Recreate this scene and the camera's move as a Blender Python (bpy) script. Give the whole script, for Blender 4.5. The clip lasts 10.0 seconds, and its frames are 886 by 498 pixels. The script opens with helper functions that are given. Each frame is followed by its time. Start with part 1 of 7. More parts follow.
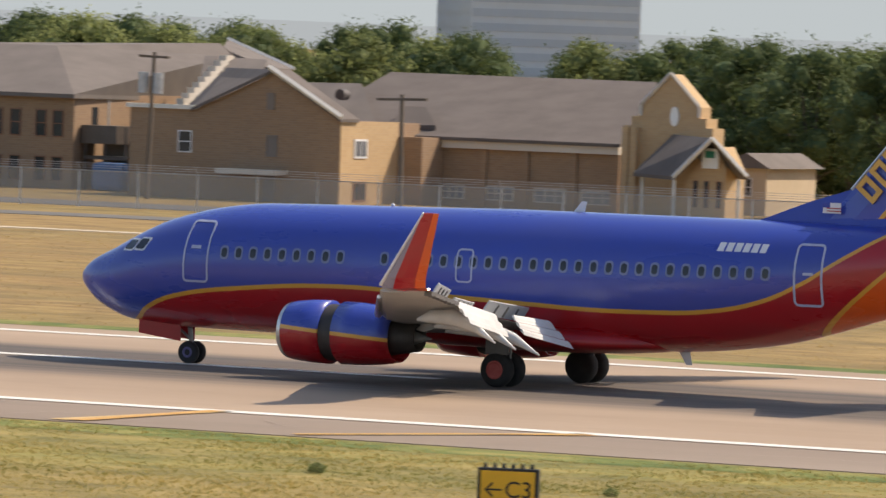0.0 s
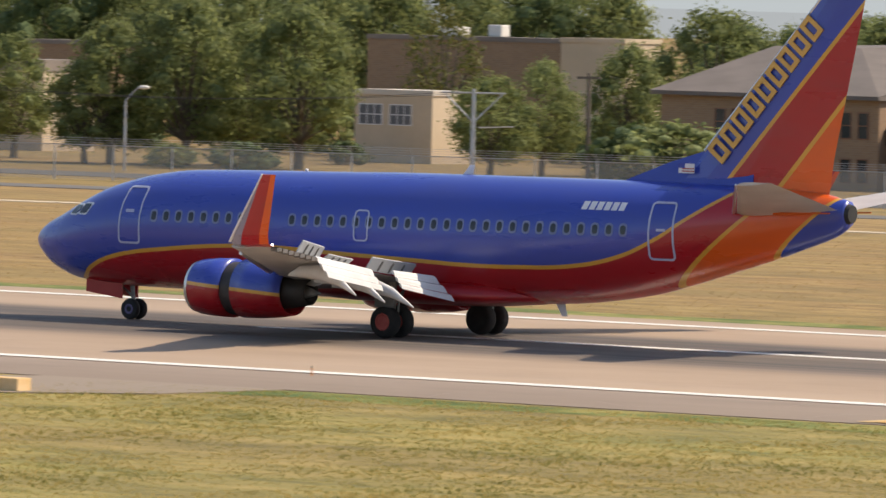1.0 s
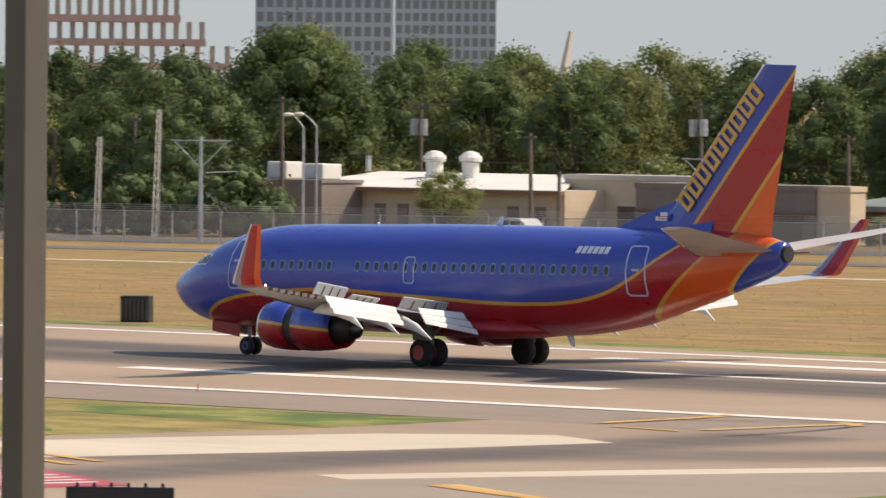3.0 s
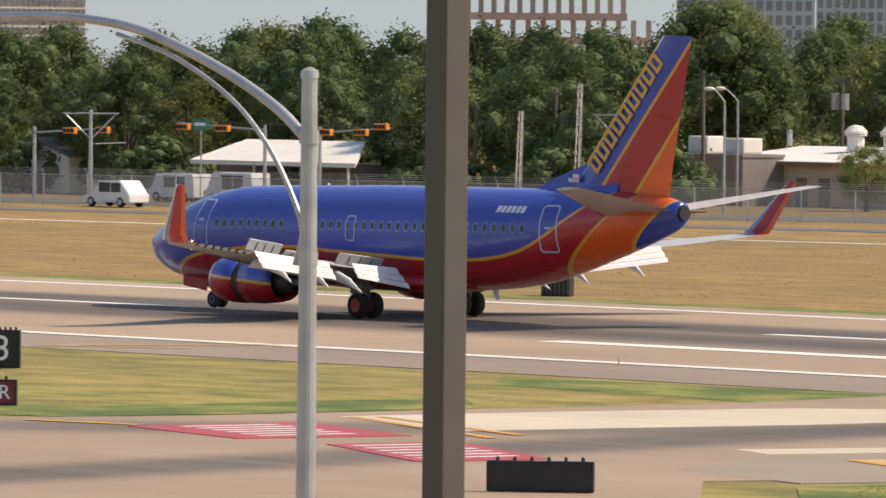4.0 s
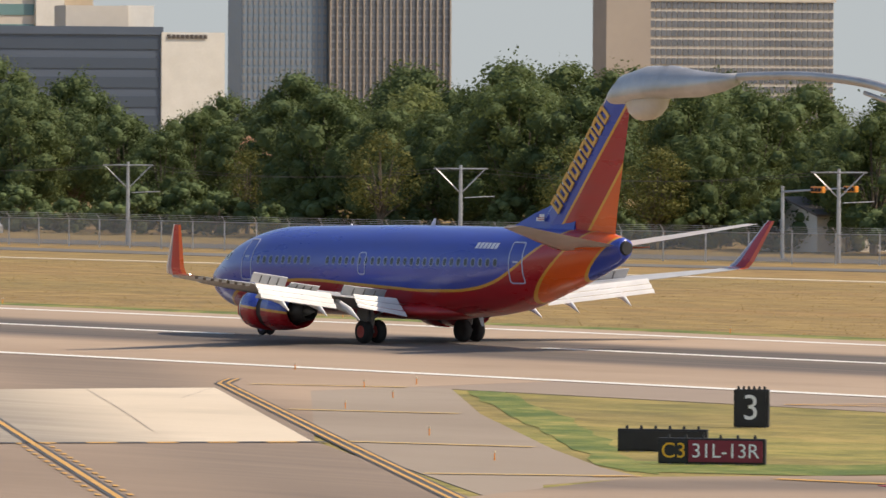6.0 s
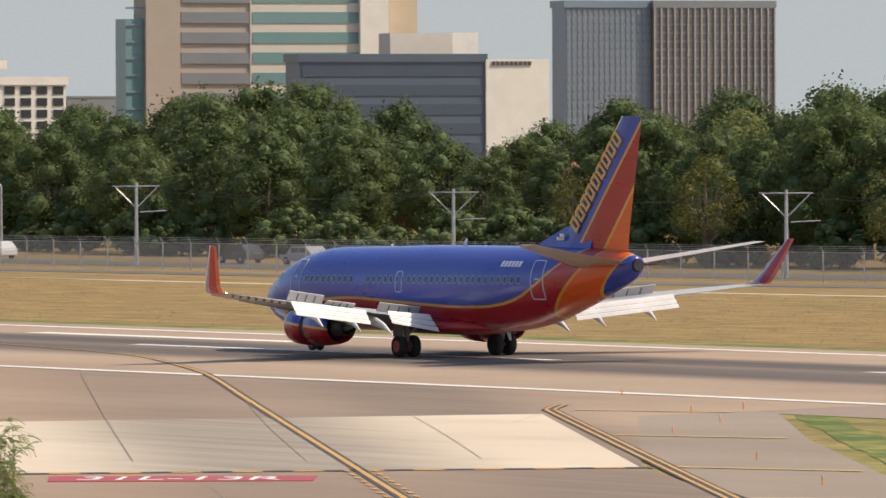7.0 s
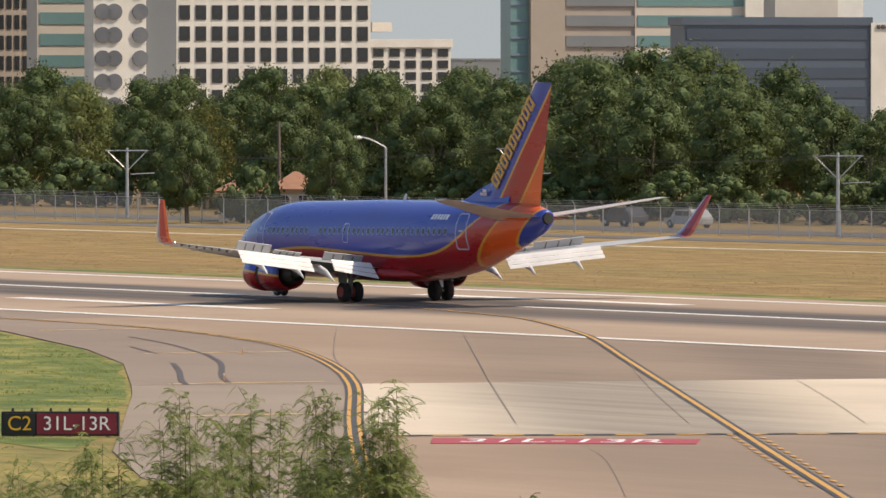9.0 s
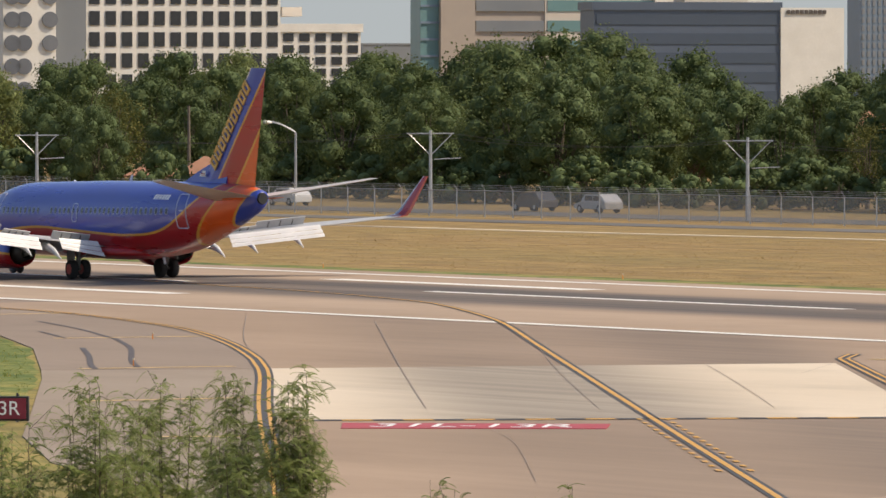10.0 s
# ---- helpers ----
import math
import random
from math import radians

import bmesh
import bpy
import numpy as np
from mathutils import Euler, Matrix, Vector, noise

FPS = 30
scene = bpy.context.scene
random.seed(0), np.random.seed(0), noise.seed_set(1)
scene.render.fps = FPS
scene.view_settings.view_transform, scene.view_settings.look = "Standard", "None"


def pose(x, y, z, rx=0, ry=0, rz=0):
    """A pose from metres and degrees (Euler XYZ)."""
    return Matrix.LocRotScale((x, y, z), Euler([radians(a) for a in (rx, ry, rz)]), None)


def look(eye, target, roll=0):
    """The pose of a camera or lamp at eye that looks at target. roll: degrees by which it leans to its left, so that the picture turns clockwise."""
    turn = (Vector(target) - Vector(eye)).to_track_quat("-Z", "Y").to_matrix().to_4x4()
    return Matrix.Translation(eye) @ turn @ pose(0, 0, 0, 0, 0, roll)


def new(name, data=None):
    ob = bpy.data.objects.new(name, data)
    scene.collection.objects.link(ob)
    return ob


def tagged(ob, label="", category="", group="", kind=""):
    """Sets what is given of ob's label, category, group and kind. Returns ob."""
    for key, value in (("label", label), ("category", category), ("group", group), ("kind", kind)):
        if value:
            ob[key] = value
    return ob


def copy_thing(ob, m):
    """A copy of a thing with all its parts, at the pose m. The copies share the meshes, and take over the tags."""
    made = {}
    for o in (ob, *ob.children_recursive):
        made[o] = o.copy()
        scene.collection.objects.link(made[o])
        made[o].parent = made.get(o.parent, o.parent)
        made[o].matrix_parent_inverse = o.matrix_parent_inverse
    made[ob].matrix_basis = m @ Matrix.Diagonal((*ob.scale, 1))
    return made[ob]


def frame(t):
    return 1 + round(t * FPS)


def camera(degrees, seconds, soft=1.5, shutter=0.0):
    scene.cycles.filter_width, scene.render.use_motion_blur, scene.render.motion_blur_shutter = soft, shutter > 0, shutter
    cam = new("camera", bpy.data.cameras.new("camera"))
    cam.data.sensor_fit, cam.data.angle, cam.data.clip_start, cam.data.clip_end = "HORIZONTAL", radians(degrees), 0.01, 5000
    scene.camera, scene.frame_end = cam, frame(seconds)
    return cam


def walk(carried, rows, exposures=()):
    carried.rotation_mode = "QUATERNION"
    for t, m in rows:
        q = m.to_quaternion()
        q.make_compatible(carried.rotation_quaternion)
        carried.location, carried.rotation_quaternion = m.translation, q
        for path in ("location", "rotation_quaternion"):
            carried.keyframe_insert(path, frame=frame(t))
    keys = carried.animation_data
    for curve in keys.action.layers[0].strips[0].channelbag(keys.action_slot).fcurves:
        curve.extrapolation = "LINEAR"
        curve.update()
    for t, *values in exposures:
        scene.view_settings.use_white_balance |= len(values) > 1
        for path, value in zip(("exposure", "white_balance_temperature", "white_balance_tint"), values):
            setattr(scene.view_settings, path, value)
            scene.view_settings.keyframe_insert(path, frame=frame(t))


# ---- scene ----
EYE = (0.0, 0.0, 10.16)
LANE = 198.6  # runway centreline, y


def aim(pan, tilt, roll):
    p, t = radians(pan), radians(tilt)
    way = Vector((-math.sin(p) * math.cos(t), math.cos(p) * math.cos(t), math.sin(t)))
    return look(EYE, Vector(EYE) + way * 100, roll)


cam = camera(6.667, 10.0, soft=1.5, shutter=0.12)
PATH = [(t, aim(p, a, r)) for t, p, a, r in (
    (0, 27.653, -1.611, 2.043), (0.4, 30.268, -1.618, 1.906), (0.5, 30.866, -1.635, 1.808), (1, 33.72, -1.773, 1.436),
    (1.5, 37.144, -1.782, 1.208), (2, 39.019, -1.682, 0.846), (2.5, 41.468, -1.484, 0.555), (2.7, 42.704, -1.336, 0.545),
    (3.8, 46.895, -1.409, 0.497), (4, 47.42, -1.453, 0.564), (4.5, 48.599, -1.416, 0.509), (5, 50.044, -1.228, 0.429),
    (5.5, 51.689, -1.11, 0.298), (6, 53.057, -1.046, 0.25), (6.2, 53.559, -1.032, 0.036), (7.3, 56.115, -0.874, -0.246),
    (7.5, 56.466, -0.944, -0.272), (8, 57.4, -1.032, -0.194), (8.5, 58.025, -1.065, -0.05), (9, 58.404, -1.123, -0.06),
    (9.5, 58.042, -1.273, 0.0), (10, 57.725, -1.238, -0.029))]
walk(cam, PATH, exposures=((0.0, 0.24, 7200, 12), (2.5, 0.19, 7200, 12), (6.0, 0.12, 7200, 12), (8.5, 0.09, 7200, 12), (10.0, 0.02, 7200, 12)))

# ---------------------------------------------------------------- light
SUN_EL, SUN_AZ = radians(48), radians(41)  # azimuth from +y towards +x
world = bpy.data.worlds.new("sky")
scene.world = world
world.use_nodes = True
wn = world.node_tree.nodes
sky = wn.new("ShaderNodeTexSky")
sky.sky_type, sky.sun_disc = "NISHITA", False
sky.sun_elevation, sky.sun_rotation = SUN_EL, SUN_AZ
sky.dust_density, sky.air_density, sky.ozone_density = 1.0, 1.0, 1.0
world.node_tree.links.new(sky.outputs[0], wn["Background"].inputs[0])
wn["Background"].inputs[1].default_value = 0.15
sun_data = bpy.data.lights.new("sun", "SUN")
sun_data.energy, sun_data.angle, sun_data.color = 4.3, radians(0.55), (1.0, 0.89, 0.74)
sun = new("sun", sun_data)
toward = Vector((math.sin(SUN_AZ) * math.cos(SUN_EL), math.cos(SUN_AZ) * math.cos(SUN_EL), math.sin(SUN_EL)))
sun.matrix_world = look(toward * 200, (0, 0, 0))


# ---------------------------------------------------------------- materials
class Net:
    """A small builder of shader nodes."""

    def __init__(self, name, rough=0.6, metal=0.0):
        self.m = bpy.data.materials.new(name)
        self.m.use_nodes = True
        self.t = self.m.node_tree
        self.b = self.t.nodes["Principled BSDF"]
        self.b.inputs["Roughness"].default_value = rough
        self.b.inputs["Metallic"].default_value = metal

    def node(self, kind, **inputs):
        n = self.t.nodes.new(kind)
        for k, v in inputs.items():
            self.put(n.inputs[k.replace("_", " ")], v)
        return n

    def put(self, socket, v):
        if isinstance(v, bpy.types.NodeSocket):
            self.t.links.new(v, socket)
        else:
            socket.default_value = v

    def math(self, op, a, b=0.0):
        n = self.t.nodes.new("ShaderNodeMath")
        n.operation = op
        self.put(n.inputs[0], a)
        self.put(n.inputs[1], b)
        return n.outputs[0]

    def mix(self, fac, a, b, blend="MIX"):
        n = self.t.nodes.new("ShaderNodeMix")
        n.data_type, n.blend_type = "RGBA", blend
        self.put(n.inputs[0], fac)
        for i, v in ((6, a), (7, b)):
            self.put(n.inputs[i], v if isinstance(v, bpy.types.NodeSocket) else (*v[:3], 1))
        return n.outputs[2]

    def place(self, stretch=(1, 1, 1), world_space=False):
        if world_space:
            src = self.node("ShaderNodeNewGeometry").outputs["Position"]
        else:
            src = self.node("ShaderNodeTexCoord").outputs["Object"]
        n = self.t.nodes.new("ShaderNodeMapping")
        self.put(n.inputs[0], src)
        n.inputs["Scale"].default_value = stretch
        return n.outputs[0]

    def noise(self, scale, detail=4.0, stretch=(1, 1, 1), world_space=False, rough=0.55):
        return self.node("ShaderNodeTexNoise", Vector=self.place(stretch, world_space), Scale=scale, Detail=detail, Roughness=rough).outputs[0]

    def steps(self, fac, stops):
        n = self.t.nodes.new("ShaderNodeValToRGB")
        self.put(n.inputs[0], fac)
        e = n.color_ramp.elements
        while len(e) < len(stops):
            e.new(0.5)
        for el, (p, c) in zip(e, stops):
            el.position = p
            el.color = (*c, 1) if len(c) == 3 else c
        return n.outputs[0]

    def bump(self, height, strength=0.3, distance=0.02):
        n = self.node("ShaderNodeBump", Strength=strength, Distance=distance, Height=height)
        self.put(self.b.inputs["Normal"], n.outputs[0])

    def done(self, colour):
        self.put(self.b.inputs["Base Color"], colour if isinstance(colour, bpy.types.NodeSocket) else (*colour, 1))
        return self.m


def mottled(name, a, b, scale=1.0, rough=0.7, metal=0.0, fine=None, bump=0.0, stretch=(1, 1, 1), world_space=False, ior=None):
    n = Net(name, rough, metal)
    big = n.steps(n.noise(scale, 5, stretch, world_space), ((0.35, a), (0.65, b)))
    small = n.noise(fine or scale * 9, 3, stretch, world_space)
    col = n.mix(n.math("MULTIPLY", small, 0.35), big, (0.5 * (a[0] + b[0]) * 0.7, 0.5 * (a[1] + b[1]) * 0.7, 0.5 * (a[2] + b[2]) * 0.7))
    if bump:
        n.bump(small, bump)
    return n.done(col)


def varied(name, a, b, rough=0.8, scale=3.0, spread=0.5):
    """Colour that differs from piece to piece, with a fine mottle."""
    n = Net(name, rough)
    r = n.node("ShaderNodeNewGeometry").outputs["Random Per Island"]
    o = n.node("ShaderNodeObjectInfo").outputs["Random"]
    f = n.math("ADD", n.math("MULTIPLY", r, spread), n.math("MULTIPLY", o, 1 - spread))
    col = n.mix(f, a, b)
    col = n.mix(n.math("MULTIPLY", n.noise(scale, 3), 0.4), col, [v * 0.6 for v in a])
    return n.done(col)


BLUE, RED, ORANGE, GOLD = (0.032, 0.065, 0.38), (0.42, 0.012, 0.018), (0.78, 0.11, 0.012), (0.72, 0.36, 0.05)


def ground_material():
    n = Net("dry_grass", 0.95)
    pos = n.place((1, 1, 1), True)
    huge = n.noise(0.013, 5, (0.5, 1, 1), True, 0.6)
    big = n.noise(0.05, 6, (0.35, 1, 1), True, 0.6)
    mid = n.noise(0.42, 8, (0.6, 1, 1), True, 0.7)
    fine = n.noise(2.2, 6, (1, 1, 1), True)
    sep = n.node("ShaderNodeSeparateXYZ", Vector=pos)
    near = n.node("ShaderNodeMapRange", Value=sep.outputs[1], From_Min=170.0, From_Max=214.0, To_Min=1.0, To_Max=0.0).outputs[0]
    dry = n.steps(mid, ((0.36, (0.175, 0.105, 0.036)), (0.5, (0.315, 0.2, 0.07)), (0.66, (0.44, 0.30, 0.115))))
    lush = n.steps(mid, ((0.36, (0.12, 0.14, 0.026)), (0.5, (0.29, 0.26, 0.06)), (0.66, (0.47, 0.365, 0.105))))
    patch = n.steps(big, ((0.42, (0, 0, 0)), (0.6, (1, 1, 1))))
    f = n.math("MAXIMUM", n.math("MULTIPLY", near, n.math("ADD", n.math("MULTIPLY", patch, 0.5), 0.5)), n.math("MULTIPLY", patch, 0.2))
    col = n.mix(f, dry, lush)
    tint = n.steps(huge, ((0.4, (0, 0, 0)), (0.62, (1, 1, 1))))
    col = n.mix(n.math("MULTIPLY", n.math("MULTIPLY", tint, 0.4), n.math("SUBTRACT", 1.0, near)), col, (0.34, 0.185, 0.06))
    streak = n.steps(n.noise(0.12, 7, (0.15, 1, 1), True, 0.65), ((0.45, (0, 0, 0)), (0.66, (1, 1, 1))))
    col = n.mix(n.math("MULTIPLY", streak, 0.5), col, (0.15, 0.125, 0.04))
    col = n.mix(n.math("MULTIPLY", fine, 0.5), col, (0.12, 0.085, 0.03))
    n.bump(n.math("ADD", fine, mid), 0.8, 0.08)
    return n.done(col)


def concrete(name, a, b, rub=()):
    """Pavement; rub: lanes (y, half width, strength) of tyre rubber along x."""
    n = Net(name, 0.9)
    big = n.noise(0.05, 6, (0.4, 1, 1), True)
    streak = n.noise(0.9, 4, (0.02, 1, 1), True)
    fine = n.noise(6.0, 4, (1, 1, 1), True)
    col = n.mix(n.steps(big, ((0.36, (0, 0, 0)), (0.64, (1, 1, 1)))), a, b)
    blot = n.steps(n.noise(0.16, 7, (0.7, 1, 1), True, 0.65), ((0.5, (0, 0, 0)), (0.72, (1, 1, 1))))
    col = n.mix(n.math("MULTIPLY", blot, 0.32), col, [v * 0.55 for v in a])
    col = n.mix(n.math("MULTIPLY", streak, 0.35), col, [v * 0.72 for v in a])
    if rub:
        xyz = n.node("ShaderNodeSeparateXYZ", Vector=n.place((1, 1, 1), True))
        sx, y = xyz.outputs[0], xyz.outputs[1]
        wave = n.math("MULTIPLY", n.math("SUBTRACT", n.noise(0.02, 3, (1, 0.2, 1), True), 0.5), 3.0)
        for yc, half, strength, lean in rub:
            across = n.math("ADD", n.math("MULTIPLY", sx, lean), y)
            d = n.math("DIVIDE", n.math("ABSOLUTE", n.math("ADD", n.math("SUBTRACT", across, yc), wave)), half)
            k = n.node("ShaderNodeMapRange", Value=d, From_Min=0.25, From_Max=1.25, To_Min=strength, To_Max=0.0)
            k.interpolation_type = "SMOOTHSTEP"
            k = n.math("MULTIPLY", k.outputs[0], n.math("ADD", n.math("MULTIPLY", streak, 0.8), 0.6))
            col = n.mix(k, col, (0.055, 0.05, 0.05))
    col = n.mix(n.math("MULTIPLY", fine, 0.25), col, [v * 0.6 for v in b])
    n.bump(fine, 0.25, 0.01)
    return n.done(col)


def painted_line(name, colour, rough=0.6):
    n = Net(name, rough)
    wear = n.steps(n.noise(1.3, 6, (0.3, 1, 1), True), ((0.3, (0, 0, 0)), (0.62, (1, 1, 1))))
    col = n.mix(n.math("MULTIPLY", wear, 0.3), colour, [0.55 * v + 0.08 for v in colour])
    return n.done(col)


def verge_material():
    n = Net("green_verge", 0.95)
    mid = n.noise(0.3, 9, (0.8, 1, 1), True, 0.68)
    fine = n.noise(2.5, 5, (1, 1, 1), True)
    col = n.steps(mid, ((0.40, (0.075, 0.125, 0.018)), (0.5, (0.15, 0.19, 0.033)), (0.62, (0.36, 0.31, 0.085))))
    n.bump(fine, 0.8, 0.08)
    return n.done(n.mix(n.math("MULTIPLY", fine, 0.5), col, (0.06, 0.07, 0.018)))


M = {
    "grass": ground_material(),
    "verge": verge_material(),
    "runway": concrete("runway_concrete", (0.345, 0.25, 0.175), (0.45, 0.335, 0.24), ((LANE - 5.5, 6.0, 0.9, 0.0), (LANE + 2.5, 4.5, 0.95, 0.0))),
    "shoulder": concrete("shoulder_asphalt", (0.25, 0.19, 0.145), (0.32, 0.25, 0.195)),
    "taxiway": concrete("taxiway_concrete", (0.325, 0.232, 0.16), (0.43, 0.312, 0.22), ((16, 7.0, 0.3, 0.575), (26, 6.0, 0.5, 0.575))),
    "crossing": concrete("crossing_concrete", (0.30, 0.22, 0.155), (0.39, 0.285, 0.205), ((-1014, 27.0, 0.75, 8.0), (333.3, 6.5, 0.6, -1.27))),
    "taxi_grey": concrete("taxiway_asphalt", (0.28, 0.222, 0.168), (0.345, 0.28, 0.218)),
    "pale": concrete("pale_concrete", (0.62, 0.52, 0.395), (0.72, 0.615, 0.48), ((16, 7.5, 0.62, 0.575),)),
    "pale_strip": concrete("pale_strip_concrete", (0.5, 0.42, 0.32), (0.66, 0.57, 0.45)),
    "asphalt": concrete("road_asphalt", (0.12, 0.115, 0.11), (0.17, 0.16, 0.15)),
    "white_line": painted_line("white_marking", (0.82, 0.80, 0.74)),
    "yellow_line": painted_line("yellow_marking", (0.62, 0.33, 0.06)),
    "faint_yellow": painted_line("faded_yellow_marking", (0.60, 0.40, 0.15)),
    "black_line": painted_line("black_marking", (0.055, 0.05, 0.045)),
    "tar": painted_line("dark_tar", (0.085, 0.065, 0.055)),
    "seam": painted_line("tar_seam_filler", (0.27, 0.21, 0.16)),
    "red_paint": painted_line("red_marking", (0.42, 0.05, 0.06)),
}

# the hazy sky low over the horizon, a plain glowing ring far behind everything
haze = Net("horizon_haze", 1.0)
haze.b.inputs["Emission Color"].default_value = (0.78, 0.90, 1.0, 1)
haze.b.inputs["Emission Strength"].default_value = 0.54
M["haze"] = haze.done((0.0, 0.0, 0.0))
haze.b.inputs["Specular IOR Level"].default_value = 0.0
# hills as a glowing backdrop: haze put into an emissive grey-blue
hills = Net("haze_glow_hills", 1.0)
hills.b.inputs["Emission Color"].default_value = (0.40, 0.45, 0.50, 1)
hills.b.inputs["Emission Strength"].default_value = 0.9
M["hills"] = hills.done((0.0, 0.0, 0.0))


# ---------------------------------------------------------------- building helpers
def mesh_of(name, bm, material=None, smooth=False):
    me = bpy.data.meshes.new(name)
    bm.to_mesh(me)
    bm.free()
    for m in (material if isinstance(material, (list, tuple)) else (material,)):
        if m:
            me.materials.append(m)
    if smooth:
        for p in me.polygons:
            p.use_smooth = True
    return me


def part(name, bm, material, parent=None, label="", smooth=False):
    ob = new(name, mesh_of(name, bm, material, smooth))
    ob.parent = parent
    return tagged(ob, label) if label else ob


def thing(name, m=None, label="", category="", group=""):
    ob = new(name)
    ob.empty_display_size = 0.3
    if m is not None:
        ob.matrix_world = m
    return tagged(ob, label, category, group)


def box(bm, x0, y0, z0, x1, y1, z1, bevel=0.0):
    g = bmesh.ops.create_cube(bm, size=1.0, matrix=Matrix.LocRotScale(((x0 + x1) / 2, (y0 + y1) / 2, (z0 + z1) / 2), None, (abs(x1 - x0), abs(y1 - y0), abs(z1 - z0))))
    if bevel:
        es = list({e for v in g["verts"] for e in v.link_edges})
        bmesh.ops.bevel(bm, geom=es, offset=bevel, segments=2, affect="EDGES", profile=0.6)
    return bm


def boxed(*a, bevel=0.0):
    return box(bmesh.new(), *a, bevel=bevel)


def rod(bm, a, b, r0, r1=None, n=8, caps=True):
    a, b = Vector(a), Vector(b)
    r1 = r0 if r1 is None else r1
    q = (b - a).to_track_quat("Z", "Y").to_matrix()
    rings = []
    for p, r in ((a, r0), (b, r1)):
        rings.append([bm.verts.new(p + q @ Vector((r * math.cos(2 * math.pi * i / n), r * math.sin(2 * math.pi * i / n), 0))) for i in range(n)])
    for i in range(n):
        bm.faces.new((rings[0][i], rings[0][(i + 1) % n], rings[1][(i + 1) % n], rings[1][i]))
    if caps:
        bm.faces.new(rings[0][::-1])
        bm.faces.new(rings[1])
    return bm


def loft(bm, rings, close=True, caps=True):
    vs = [[bm.verts.new(p) for p in r] for r in rings]
    n = len(vs[0])
    for a, b in zip(vs, vs[1:]):
        for i in range(n if close else n - 1):
            j = (i + 1) % n
            bm.faces.new((a[i], a[j], b[j], b[i]))
    if caps:
        bm.faces.new(vs[0][::-1])
        bm.faces.new(vs[-1])
    bmesh.ops.recalc_face_normals(bm, faces=bm.faces)
    return bm


def slab(bm, pts, z0, z1):
    """A flat prism over a polygon of (x, y)."""
    lo, hi = [bm.verts.new((x, y, z0)) for x, y in pts], [bm.verts.new((x, y, z1)) for x, y in pts]
    bm.faces.new(hi)
    bm.faces.new(lo[::-1])
    n = len(pts)
    for i in range(n):
        bm.faces.new((lo[i], lo[(i + 1) % n], hi[(i + 1) % n], hi[i]))
    bmesh.ops.recalc_face_normals(bm, faces=bm.faces)
    return bm


def ribbon(bm, pts, width, z, shift=0.0):
    """A flat painted band along a polyline of (x, y); shift moves it to its left."""
    P = [Vector((x, y)) for x, y in pts]
    rows = []
    for i, p in enumerate(P):
        d = (P[min(i + 1, len(P) - 1)] - P[max(i - 1, 0)]).normalized()
        nrm = Vector((-d.y, d.x))
        rows.append((p + nrm * (shift + width / 2), p + nrm * (shift - width / 2)))
    vs = [(bm.verts.new((a.x, a.y, z)), bm.verts.new((b.x, b.y, z))) for a, b in rows]
    for (a, b), (c, d) in zip(vs, vs[1:]):
        f = bm.faces.new((a, b, d, c))
        if f.normal.z < 0 or f.calc_center_median() is None:
            f.normal_flip()
    bmesh.ops.recalc_face_normals(bm, faces=bm.faces)
    for f in bm.faces:
        if f.normal.z < 0:
            f.normal_flip()
    return bm


def smooth_line(pts, per=8):
    """Catmull-Rom through (x, y) points."""
    out = []
    for i in range(len(pts) - 1):
        p = [Vector(pts[max(0, min(len(pts) - 1, i + k))]) for k in (-1, 0, 1, 2)]
        for s in range(per):
            u = s / per
            out.append(tuple(0.5 * (2 * p[1] + (p[2] - p[0]) * u + (2 * p[0] - 5 * p[1] + 4 * p[2] - p[3]) * u * u + (3 * p[1] - p[0] - 3 * p[2] + p[3]) * u ** 3)))
    return out + [tuple(pts[-1])]


def structure(name, bm, material, label, category):
    return tagged(part(name, bm, material), label, category, kind="structure")


# ---------------------------------------------------------------- the airfield
bm = bmesh.new()
bmesh.ops.create_grid(bm, x_segments=60, y_segments=60, size=4200)
structure("ground", bm, M["grass"], "dry yellow-brown airfield grass with greener patches", "grass")

bm = bmesh.new()
loft(bm, [[Vector((4150 * math.cos(2 * math.pi * i / 96), 4150 * math.sin(2 * math.pi * i / 96), z)) for i in range(96)] for z in (-20, 420)], caps=False)
structure("backdrop", bm, M["haze"], "pale hazy sky low over the horizon", "sky")
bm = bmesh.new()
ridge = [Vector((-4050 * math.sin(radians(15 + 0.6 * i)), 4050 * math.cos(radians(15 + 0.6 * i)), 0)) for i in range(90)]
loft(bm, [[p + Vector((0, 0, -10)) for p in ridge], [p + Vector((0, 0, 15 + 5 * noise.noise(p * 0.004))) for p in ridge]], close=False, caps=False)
structure("backdrop_hills", bm, M["hills"], "hills with haze put into a glowing grey-blue", "hills")

# pavement sheets lie a few centimetres above the earth
bm = bmesh.new()
slab(bm, ((-1400, 174.4), (500, 174.4), (500, 217.4), (-1400, 217.4)), -0.05, 0.03)
structure("runway", bm, M["runway"], "tan concrete runway darkened by tyre rubber along the middle", "runway")
bm = bmesh.new()
slab(bm, ((-1400, 166.4), (-308, 166.4), (-308, 174.4), (-1400, 174.4)), -0.05, 0.022)
slab(bm, ((-232, 166.4), (500, 166.4), (500, 174.4), (-232, 174.4)), -0.05, 0.022)
structure("runway_shoulder", bm, M["shoulder"], "grey-brown asphalt shoulder with cracks beside the runway", "shoulder")

